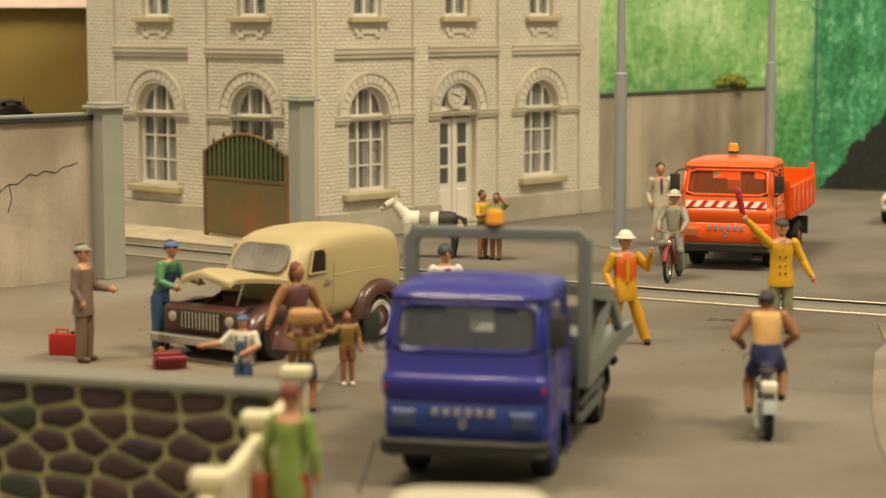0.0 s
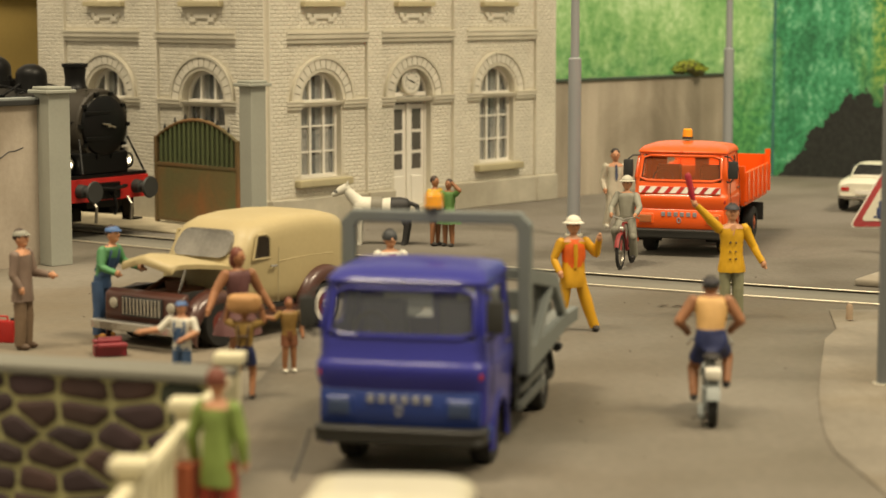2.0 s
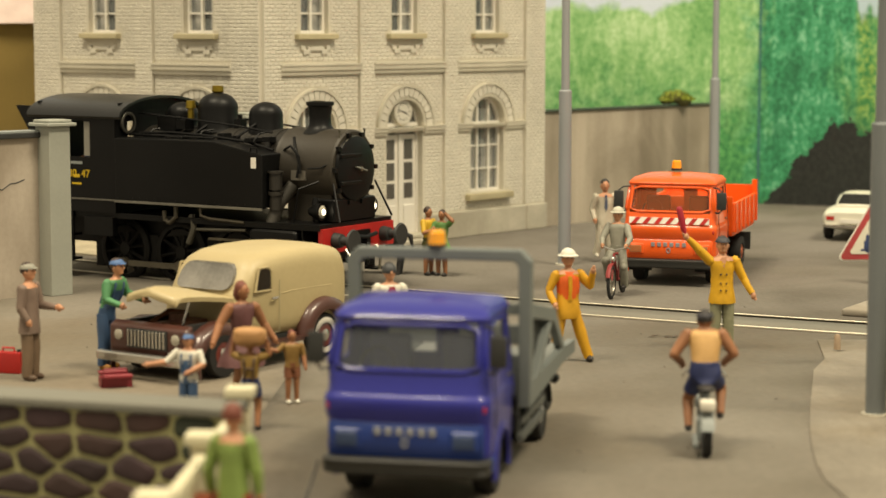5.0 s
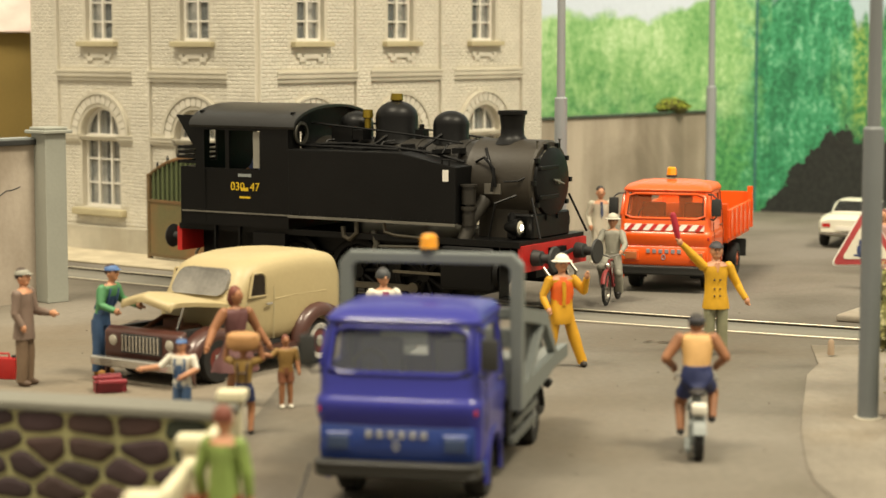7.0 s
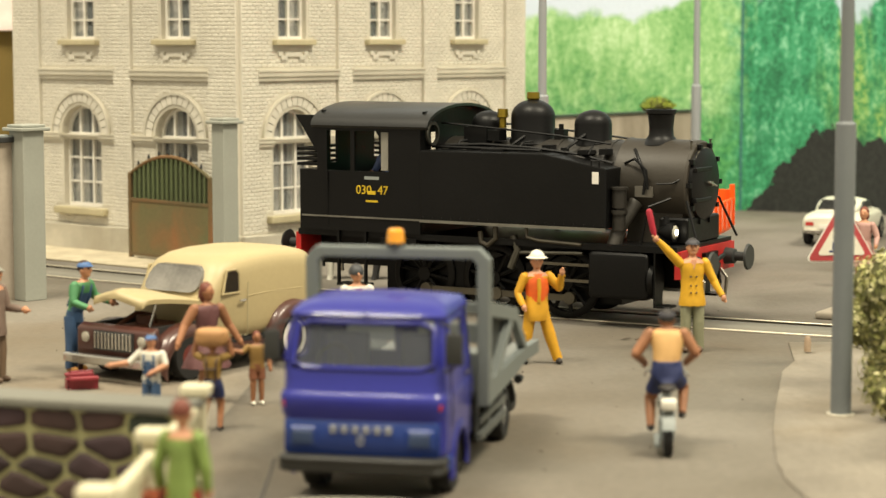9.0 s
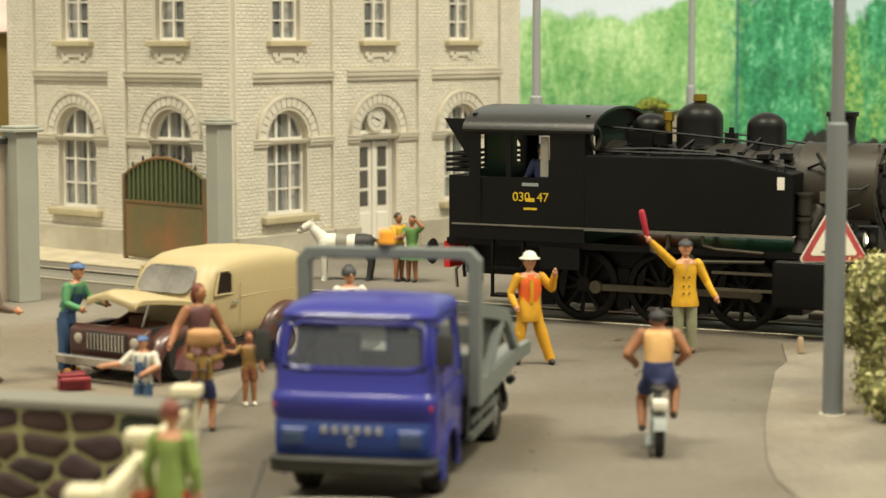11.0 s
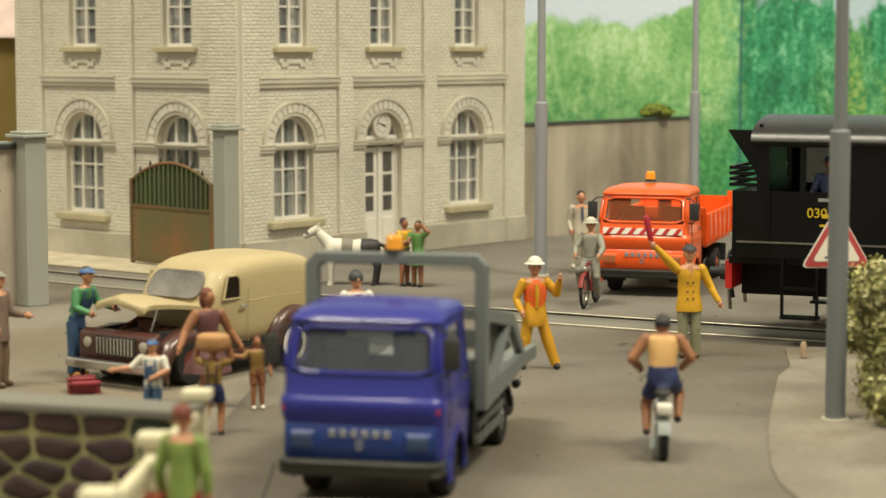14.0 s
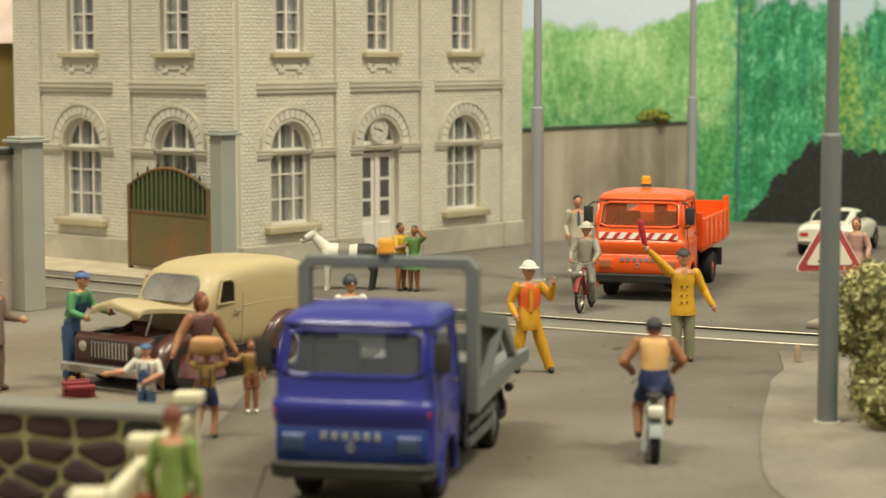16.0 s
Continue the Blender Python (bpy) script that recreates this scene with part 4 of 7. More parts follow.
        tube(bm, [(3.75, s * 0.75, 2.3), (4.05, s * 0.95, 1.55)], 0.025, 6)
        tube(bm, [(3.0, s * 1.1, 1.5), (3.15, s * 1.1, 2.2), (3.5, s * 0.9, 2.35)], 0.025, 6)
        P("front_stay", bm)
        # cylinder block with its covers and steps
        bm = fresh()
        box(bm, 2.05, 3.25, s * 0.7, s * 1.36, 0.5, 1.36)
        soften(bm, 0.1, 3)
        cy = P("cylinder", bm)
        bm = fresh()
        tube(bm, [(3.25, s * 1.05, 0.85), (3.33, s * 1.05, 0.85)], [0.34, 0.3], 18)
        P("cylinder_cover", bm, parent=cy)
        bm = fresh()
        box(bm, 3.35, 3.65, s * 0.95, s * 1.3, 0.38, 0.42)
        box(bm, 3.35, 3.38, s * 0.95, s * 1.3, 0.4, 1.4)
        P("front_step", bm, smooth=0)
        for z in (0.42, 0.95):
            bm = fresh()
            box(bm, -3.4, -2.75, s * 1.05, s * 1.38, z, z + 0.05)
            P("cab_step", bm, smooth=0)
        bm = fresh()
        for x in (-3.4, -2.78):
            box(bm, x, x + 0.05, s * 1.3, s * 1.36, 0.42, 1.5)
        P("step_hanger", bm, smooth=0)
        bm = fresh()
        tube(bm, [(-3.6, s * 1.36, 1.55), (-3.6, s * 1.39, 2.65)], 0.018, 6)
        P("grab_rail", bm)
        bm = fresh()
        tube(bm, [(3.45, s * 0.92, 1.52), (3.45, s * 0.92, 1.64)], 0.05, 8)
        tube(bm, [(3.28, s * 0.92, 1.74), (3.5, s * 0.92, 1.74), (3.6, s * 0.92, 1.74)], [0.07, 0.17, 0.18], 16)
        tube(bm, [(3.42, s * 0.92, 1.88), (3.42, s * 0.92, 2.02)], [0.08, 0.05], 8)
        head = P("headlamp", bm, label="black headlamp with a lit lens")
        bm = fresh()
        tube(bm, [(3.595, s * 0.92, 1.74), (3.63, s * 0.92, 1.74)], [0.14, 0.09], 16)
        P("headlamp_lens", bm, mat("lamp_glass", "b8b4a4", 0.1), parent=head)
        bm = fresh()
        tube(bm, [(3.625, s * 0.92, 1.74), (3.645, s * 0.92, 1.74)], [0.065, 0.05], 12)
        P("bulb", bm, GLOW, "glowing bulb", parent=head)
    for x, s in ((3.75, 1), (-4.3, -1)):
        bm = fresh()
        box(bm, x, x + s * 0.12, -1.28, 1.28, 0.92, 1.42)
        beam = P("buffer_beam", bm, RED, "bright red buffer beam", 0)
        for y in (-0.87, 0.87):
            bm = fresh()
            tube(bm, [(x + s * 0.12, y, 1.17), (x + s * 0.3, y, 1.17), (x + s * 0.32, y, 1.17), (x + s * 0.52, y, 1.17)], [0.16, 0.14, 0.09, 0.09], 14)
            tube(bm, [(x + s * 0.5, y, 1.17), (x + s * 0.56, y, 1.17), (x + s * 0.6, y, 1.17)], [0.1, 0.25, 0.23], 18)
            P("buffer", bm, DARK, "black sprung buffer", parent=beam)
        bm = fresh()
        tube(bm, [(x + s * 0.12, 0, 1.1), (x + s * 0.35, 0, 1.08)], 0.06, 8)
        tube(bm, [(x + s * 0.3, 0, 1.08), (x + s * 0.34, 0.04, 0.75), (x + s * 0.3, 0, 0.6)], 0.04, 6)
        box(bm, x + s * 0.12, x + s * 0.2, -0.3, 0.3, 0.95, 1.32)
        tube(bm, [(x + s * 0.24, -0.45, 1.22), (x + s * 0.3, 0, 1.18), (x + s * 0.24, 0.45, 1.22)], 0.045, 8)
        P("coupling_hook", bm, parent=beam)
        for y in (-0.5, 0.6):
            bm = fresh()
            tube(bm, [(x + s * 0.12, y, 0.95), (x + s * 0.25, y, 0.8), (x + s * 0.22, y, 0.45)], 0.035, 6)
            P("brake_hose", bm, STEEL, parent=beam)
    bm = fresh()
    box(bm, 3.2, 3.78, -0.75, 0.75, 1.5, 1.98)
    soften(bm, 0.03, 1)
    P("front_box", bm, smooth=0)
    # wheels and rods
    wheels, rods = [], []
    for x in (-1.75, -0.2, 1.35):
        for s in (-1, 1):
            bm = fresh()
            ring_x(bm, -0.07, 0.07, 0.68, 0.55, n=32)
            iron = mat("wheel_black", "181715", 0.5, vary=0.15, spec=0.2)
            w = P("driving_wheel", bm, iron)
            bm = fresh()
            tube(bm, [(-0.05, 0, 0), (0.07, 0, 0)], 0.14, 12)
            P("hub", bm, iron, parent=w)
            for k in range(10):
                q = 2 * math.pi * k / 10
                bm = fresh()
                tube(bm, [(0, 0.1 * math.cos(q), 0.1 * math.sin(q)), (0, 0.58 * math.cos(q), 0.58 * math.sin(q))], 0.04, 6)
                P("spoke", bm, iron, parent=w)
            bm = fresh()
            prism(bm, [(0.5 * math.cos(q), 0.5 * math.sin(q)) for q in [radians(220 + 10 * i) for i in range(10)]], -0.06, 0.06, axis="x")
            P("counterweight", bm, iron, parent=w)
            wheels.append((w, x, s))
    for s in (-1, 1):
        bm = fresh()
        box(bm, -1.85, 1.45, -0.03, 0.03, -0.06, 0.06)
        for x in (-1.75, -0.2, 1.35):
            tube(bm, [(x, -0.06, 0), (x, 0.06, 0)], 0.12, 12)
        rods.append((P("coupling_rod", bm, mat("rod_steel", "5e584b", 0.45, metal=0.5, vary=0.12), "grey steel coupling rod"), s))
        bm = fresh()
        box(bm, 0.9, 2.1, s * 1.2 - 0.03, s * 1.2 + 0.03, 1.05, 1.1)
        box(bm, 0.9, 2.1, s * 1.2 - 0.03, s * 1.2 + 0.03, 0.75, 0.8)
        P("slide_bar", bm, mat("rod_steel", "5e584b", 0.45, metal=0.5, vary=0.12), smooth=0)
        bm = fresh()
        tube(bm, [(0.45, s * 1.22, 1.55), (0.55, s * 1.25, 1.3), (0.4, s * 1.25, 0.95)], 0.07, 8)
        tube(bm, [(0.5, s * 1.25, 1.25), (1.9, s * 1.25, 1.3)], 0.035, 8)
        P("valve_gear", bm, mat("gear_grey", "4d4a40", 0.5, metal=0.3, vary=0.15))
        # pump and lubricator before the tank, under-tank pipes
        bm = fresh()
        for z0, z1, r in ((1.75, 2.05, 0.13), (2.05, 2.12, 0.16), (2.12, 2.16, 0.08), (2.16, 2.5, 0.14), (2.5, 2.54, 0.17)):
            tube(bm, [(2.56, s * 1.1, z0), (2.56, s * 1.1, z1)], r, 14)
        P("air_pump", bm, mat("boiler_black", "201f1d"), "ribbed black air pump")
        bm = fresh()
        tube(bm, [(0.1, s * 1.3, 1.72), (0.12, s * 1.32, 1.5), (-0.05, s * 1.32, 1.36), (-0.2, s * 1.3, 1.42), (-0.22, s * 1.3, 1.62)], 0.05, 8)
        tube(bm, [(0.75, s * 1.3, 1.74), (0.78, s * 1.32, 1.56), (1.0, s * 1.3, 1.5), (1.9, s * 1.3, 1.46)], 0.035, 8)
        P("injector_pipe", bm, mat("pipe_brown", "433d31", 0.5, metal=0.3), "dull brass injector pipes")
        bm = fresh()
        box(bm, -4.2, -1.52, s * 1.372, s * 1.392, 1.76, 1.79)
        P("cab_edge", bm, mat("edge_grey", "6a675e", 0.5), smooth=0)
        bm = fresh()
        tube(bm, [(-1.45, s * 1.0, 3.18), (-0.3, s * 1.02, 3.17), (0.9, s * 1.0, 3.16)], 0.03, 6)
        box(bm, -0.3, 0.15, s * 0.8, s * 1.15, 3.12, 3.17)
        P("tank_lid", bm)
        bm = fresh()
        tube(bm, [(2.6, s * 0.5, 3.2), (2.8, s * 0.75, 3.02), (2.98, s * 0.86, 2.7), (2.95, s * 0.9, 2.4)], 0.03, 8)
        tube(bm, [(3.72, s * 0.72, 2.75), (3.5, s * 0.84, 2.62), (3.2, s * 0.86, 2.6)], 0.02, 6)
        P("smokebox_rail", bm)
        bm = fresh()
        for x in (-2.5, -0.98, 0.58):
            box(bm, x - 0.12, x + 0.12, s * 0.62, s * 0.74, 0.25, 1.0)
        P("brake_block", bm, smooth=0)
    # small fittings along the boiler top and the tanks
    rnd = random.Random(21)
    for s in (-1, 1):
        for k in range(9):
            x = -1.2 + 0.4 * k
            bm = fresh()
            z = 3.16 + rnd.uniform(0, 0.1)
            box(bm, x, x + rnd.uniform(0.08, 0.24), s * rnd.uniform(0.5, 0.62), s * rnd.uniform(0.7, 0.9), 3.1, z)
            P("tank_fitting", bm, smooth=0)
        bm = fresh()
        tube(bm, [(-1.4, s * 0.9, 3.2), (-0.4, s * 0.86, 3.24), (0.6, s * 0.84, 3.2), (1.6, s * 0.8, 3.1), (2.3, s * 0.82, 2.95)], 0.03, 6)
        P("feed_pipe", bm)
        for x in (-0.9, 0.45, 1.95):
            bm = fresh()
            tube(bm, [(x, s * 0.45, 3.3), (x - 0.1, s * 0.7, 3.28), (x - 0.15, s * 0.85, 3.1)], 0.022, 6)
            P("branch_pipe", bm)
        for k in range(20):
            bm = fresh()
            x = -1.42 + 0.2 * k
            ball(bm, (x, s * 1.382, 1.84), 0.014, n=6, m=3)
            P("rivet", bm)
        bm = fresh()
        box(bm, -2.4, -1.6, s * 1.2, s * 1.36, 1.0, 1.4)
        P("tool_locker", bm, smooth=0)
    for words, size, z in (("030  47", 0.24, 2.31),):
        text_part("road_number", words, size, spot(-2.58, -1.376, z, 90, 0, 0), YELLOW, lo)
        text_part("road_number", words, size, spot(-2.58, 1.376, z, 90, 0, 180), YELLOW, lo)
    for s in (-1, 1):
        for x0, x1, z0, z1, m in ((-2.75, -2.42, 2.52, 2.58, GREY), (-2.68, -2.5, 2.23, 2.3, YELLOW), (-2.72, -2.45, 2.08, 2.12, YELLOW)):
            bm = fresh()
            box(bm, x0, x1, s * 1.372, s * 1.38, z0, z1)
            P("lettering_bar", bm, m, smooth=0)
    return lo, wheels, rods


GLOW = glow_mat("lamp_glow", "fff4d8", 6.0)
loco, loco_wheels, loco_rods = locomotive()


# ---- road vehicles: the front looks along -y, x to the viewer's right, origin under the front axle ----
def road_wheel(parent, x, y, r, w, hub, wall=None, out=1):
    """A wheel with tyre, rim and hub; out: the side that its face looks to."""
    wh = new("wheel")
    wh.parent = parent
    wh.matrix_basis = spot(x, y, r)
    bm = fresh()
    ring_x(bm, -w / 2, w / 2, r, r * 0.55, n=26)
    part("tyre", bm, RUBBER, wh)
    bm = fresh()
    tube(bm, [(out * w * 0.1, 0, 0), (out * w * 0.36, 0, 0), (out * w * 0.42, 0, 0)], [r * 0.57, r * 0.57, r * 0.46], 20)
    tube(bm, [(out * w * 0.4, 0, 0), (out * w * 0.52, 0, 0)], [r * 0.26, r * 0.2], 14)
    part("rim", bm, hub, wh)
    if wall:
        bm = fresh()
        ring_x(bm, out * w * 0.44, out * w * 0.53, r * 0.8, r * 0.56, n=26)
        part("white_wall", bm, wall, wh, "white tyre wall")
    return wh


def plan_ring(z, w, f, b, r, nf=8, ns=8):
    """A rounded rectangle in plan, counted from the front's left end."""
    pts = [(-w + r + (2 * w - 2 * r) * i / nf, f) for i in range(nf + 1)]
    pts += [(w - r + r * math.sin(a), f + r - r * math.cos(a)) for a in [radians(30), radians(60)]]
    pts += [(w, f + r + (b - f - 1.4 * r) * i / ns) for i in range(ns + 1)]
    pts += [(w - 0.4 * r, b)]
    pts += [(-w + 0.4 * r, b)]
    pts += [(-w, b - 0.4 * r - (b - f - 1.4 * r) * i / ns) for i in range(ns + 1)]
    pts += [(-w + r - r * math.sin(a), f + r - r * math.cos(a)) for a in [radians(60), radians(30)]]
    return [(x, y, z) for x, y in pts]


def cab_ring(z, w, f, b, r):
    """The cab in plan: a slightly bowed front, eighteen steps along each side, six across the back."""
    pts = [(-w + r + (2 * w - 2 * r) * i / 10, f) for i in range(11)]
    pts += [(w - r + r * math.sin(a), f + r - r * math.cos(a)) for a in [radians(30), radians(60)]]
    pts += [(w, f + r + (b - f - 1.3 * r) * i / 18) for i in range(19)]
    pts += [((w - 0.3 * r) * (1 - i / 3), b) for i in range(7)]
    pts += [(-w, b - 0.3 * r - (b - f - 1.3 * r) * i / 18) for i in range(19)]
    pts += [(-w + r - r * math.sin(a), f + r - r * math.cos(a)) for a in [radians(60), radians(30)]]
    return [(x, y + 0.05 * (x / w) ** 2 * (y < f + r), z) for x, y in pts]


def cab_over(parent, paint, mask, seat, glass, lens):
    levels = [(0.50, 0.90, -0.93, 0.15), (0.56, 0.93, -0.965, 0.15), (0.62, 0.945, -0.98, 0.15), (0.68, 0.947, -0.983, 0.15), (0.74, 0.948, -0.985, 0.15), (0.80, 0.95, -0.985, 0.15), (0.97, 0.95, -0.985, 0.15),
              (1.01, 0.955, -1.0, 0.15), (1.10, 0.965, -1.03, 0.15), (1.20, 0.967, -1.042, 0.15), (1.26, 0.962, -1.032, 0.15), (1.285, 0.95, -1.0, 0.15), (1.31, 0.945, -0.985, 0.15), (1.46, 0.94, -0.965, 0.13), (1.54, 0.932, -0.94, 0.10),
              (2.09, 0.885, -0.735, 0.10), (2.11, 0.885, -0.73, 0.11), (2.125, 0.908, -0.765, 0.14), (2.15, 0.91, -0.77, 0.15), (2.185, 0.895, -0.74, 0.18), (2.25, 0.84, -0.63, 0.23), (2.295, 0.70, -0.44, 0.25), (2.325, 0.52, -0.22, 0.22), (2.335, 0.3, -0.02, 0.15)]
    rings = [cab_ring(z, w, f, 0.74 - max(0, z - 1.5) * 0.1 - (0.22 if z > 2.28 else 0) - (0.2 if z > 2.32 else 0), r) for z, w, f, r in levels]
    n = len(rings[0])
    base = 14
    front, right, left = list(range(0, 10)), list(range(15, 26)), list(range(n - 14, n - 3))
    skip = {(base, i) for i in front + right + left + [32, 33, 35, 36]}
    # the wheel arches
    for j in range(6):
        for i in list(range(13, 31)) + list(range(n - 21, n - 3)):
            p = [rings[j][i], rings[j][(i + 1) % n], rings[j + 1][i], rings[j + 1][(i + 1) % n]]
            y, z = sum(v[1] for v in p) / 4, sum(v[2] for v in p) / 4
            if math.hypot(y, z - 0.36) < 0.43:
                skip.add((j, i))
    bm = fresh()
    loft(bm, rings, True, (False, True), skip=skip)
    cab = part("cab", bm, paint, parent, smooth=50)
    a, b = rings[base], rings[base + 1]

    def at(i, k):
        return Vector(a[i]).lerp(Vector(b[i]), k)

    for name, seg in (("windscreen", front), ("side_window", right), ("side_window", left)):
        idx = seg + [seg[-1] + 1]
        bm = fresh()
        loft(bm, [[at(i, k) + Vector((0, 0.025, 0)) * (name == "windscreen") for i in idx] for k in (0.0, 0.5, 1.0)], False, (False, False))
        gl = part(name, bm, glass, cab, "tinted cab glazing")
        gl.visible_shadow = False
        loop = [at(i, 0.04) for i in idx[1:-1]] + [at(idx[-1], 0.14), at(idx[-1], 0.86)] + [at(i, 0.96) for i in idx[::-1][1:-1]] + [at(idx[0], 0.86), at(idx[0], 0.14)]
        bm = fresh()
        tube(bm, loop + loop[:2], 0.03, 8)
        part("window_surround", bm, paint, cab)
        mid = sum(loop, Vector()) / len(loop)
        bm = fresh()
        inner = [mid + (p - mid) * 0.955 + Vector((0, -0.004, 0)) for p in loop]
        tube(bm, inner + inner[:2], 0.012, 6)
        part("window_seal", bm, RUBBER, cab, "thin black rubber seal")
    # inside: floor, dash, seats, wheel
    bm = fresh()
    box(bm, -0.84, 0.84, -0.86, -0.6, 1.2, 1.5)
    soften(bm, 0.05, 2)
    part("dashboard", bm, seat, cab)
    for x in (-0.45, 0.45):
        bm = fresh()
        box(bm, x - 0.27, x + 0.27, -0.3, 0.3, 0.9, 1.28)
        box(bm, x - 0.25, x + 0.25, 0.16, 0.36, 1.3, 1.82)
        soften(bm, 0.06, 3)
        part("seat", bm, seat, cab, "plain moulded cab seat")
    bm = fresh()
    ring_y = [(-0.42 + 0.2 * math.cos(t), -0.55 + 0.06 * math.sin(t), 1.58 + 0.19 * math.sin(t)) for t in [2 * math.pi * i / 16 for i in range(18)]]
    tube(bm, ring_y, 0.018, 6)
    tube(bm, [(-0.42, -0.55, 1.58), (-0.42, -0.72, 1.4)], 0.03, 6)
    part("steering_wheel", bm, DARK, cab)
    bm = fresh()
    box(bm, -0.8, 0.8, -0.8, 0.68, 0.8, 0.86)
    part("cab_floor", bm, DARK, cab, smooth=0)
    # front mask with lamps; the maker's letters are plain blocks
    bm = fresh()
    rings_m = []
    for z, d in ((0.575, 0.03), (0.60, 0.0), (0.95, 0.0), (0.975, 0.03)):
        xs = [-0.9 + d + (1.8 - 2 * d) * i / 12 for i in range(13)]
        rings_m.append([(x, -1.012 + d * 0.6 + 0.05 * (x / 0.95) ** 2, z) for x in xs] + [(x, -0.9, z) for x in xs[::-1]])
    loft(bm, rings_m, True, (True, True))
    part("front_mask", bm, mask, cab, "front panel under the maker's letters", smooth=40)
    for s in (-1, 1):
        bm = fresh()
        box(bm, s * 0.68 - 0.17, s * 0.68 + 0.17, -1.015, -0.93, 0.66, 0.90)
        soften(bm, 0.05, 3)
        lamp_box = part("headlight", bm, mask, cab, "rounded rectangular headlight housing")
        bm = fresh()
        box(bm, s * 0.68 - 0.125, s * 0.68 + 0.125, -1.034, -0.99, 0.70, 0.86)
        soften(bm, 0.045, 3)
        part("lens", bm, lens, lamp_box, "clear ribbed lens")
        bm = fresh()
        ball(bm, (s * 0.9, -0.93, 1.15), 0.045, 0.7, 1, 1.2, n=10, m=6)
        part("marker_lamp", bm, RED, cab, "small red marker lamp")
        # mirror on two arms
        bm = fresh()
        tube(bm, [(s * 0.86, -0.70, 2.07), (s * 0.98, -0.84, 2.07), (s * 1.06, -0.9, 2.0), (s * 1.06, -0.9, 1.62), (s * 1.0, -0.88, 1.55), (s * 0.92, -0.82, 1.56)], 0.018, 6)
        arm = part("mirror_arm", bm, DARK, cab)
        bm = fresh()
        box(bm, s * 1.06 - 0.1, s * 1.06 + 0.1, -0.95, -0.87, 1.63, 1.99)
        soften(bm, 0.03, 2)
        part("mirror", bm, DARK, arm, "black mirror housing")
        bm = fresh()
        box(bm, s * 0.958 - 0.012, s * 0.958 + 0.012, 0.28, 0.46, 1.34, 1.375)
        soften(bm, 0.006, 1)
        part("door_handle", bm, STEEL, cab)
        for y, z0 in ((-0.56, 0.88), (0.56, 0.62)):
            bm = fresh()
            tube(bm, [(s * (0.952 + 0.016 * (0.9 < z < 1.28) - 0.118 * max(0, z - 1.54)), y, z) for z in (z0, 0.97, 1.1, 1.25, 1.3, 1.54, 2.1)], 0.006, 4)
            part("door_seam", bm, RUBBER, cab)
        # wheel arch: painted lip over a dark liner
        bm = fresh()
        arc = [radians(-14 + 208 * i / 20) for i in range(21)]
        loft(bm, [[(s * x, q * math.cos(t), 0.36 + q * math.sin(t)) for x, q in ((0.93, 0.40), (0.975, 0.41), (0.975, 0.455), (0.955, 0.50), (0.92, 0.51))] for t in arc], False, (False, False))
        part("wheel_arch", bm, paint, cab, "flared wheel arch lip", smooth=50)
        bm = fresh()
        loft(bm, [[(s * x, 0.43 * math.cos(t), 0.36 + 0.43 * math.sin(t)) for x in (0.45, 0.945)] for t in arc], False, (False, False))
        part("arch_liner", bm, RUBBER, cab, "black arch liner")
        bm = fresh()
        box(bm, s * 0.86, s * 0.95, -0.60, -0.42, 0.36, 0.53)
        soften(bm, 0.02, 1)
        part("step_tread", bm, mask, cab)
    for k in range(6):
        x = -0.32 + 0.128 * k
        bm = fresh()
        box(bm, x - 0.04, x + 0.04, -1.026, -0.99, 0.835, 0.925)
        soften(bm, 0.008, 1)
        part("badge_bar", bm, mat("badge_grey", "84868c", 0.45, vary=0.05), cab, smooth=0)
    bm = fresh()
    ring = [(0.035 * math.cos(t), -1.02, 0.755 + 0.05 * math.sin(t)) for t in [2 * math.pi * i / 12 for i in range(14)]]
    tube(bm, ring, 0.012, 6)
    part("badge_ring", bm, mat("badge_grey", "84868c", 0.45, vary=0.05), cab)
    bm = fresh()
    tube(bm, [(0, -0.80, 2.15), (0, -0.775, 2.2)], 0.012, 6)
    part("roof_rib", bm, paint, cab)
    bm = fresh()
    rings = [plan_ring(z, 0.97 - d, -1.12 + d, -0.72, 0.14, 8, 2) for z, d in ((0.385, 0.04), (0.40, 0.01), (0.43, 0.0), (0.47, 0.012), (0.50, 0.0), (0.55, 0.0), (0.575, 0.03))]
    loft(bm, rings, True, (True, True))
    part("bumper", bm, mat("bumper_black", "262624", 0.5, vary=0.1, grain=3), parent, "black front bumper with a moulded groove", smooth=40)
    bm = fresh()
    box(bm, -0.35, 0.35, -0.9, 4.6, 0.5, 0.78)
    part("chassis", bm, DARK, parent, smooth=0)
    return cab


def beacon(parent, x, y, z):
    b = new("beacon")
    b.parent = parent
    b.matrix_basis = spot(x, y, z)
    bm = fresh()
    tube(bm, [(0, 0, 0), (0, 0, 0.05)], 0.115, 16)
    part("beacon_base", bm, DARK, b)
    bm = fresh()
    tube(bm, [(0, 0, 0.04), (0, 0, 0.19), (0, 0, 0.22)], [0.112, 0.1, 0.07], 18)
    part("beacon_dome", bm, mat("amber", "f0a01c", 0.15, vary=0.05, coat=0.6), b, "amber plastic dome")


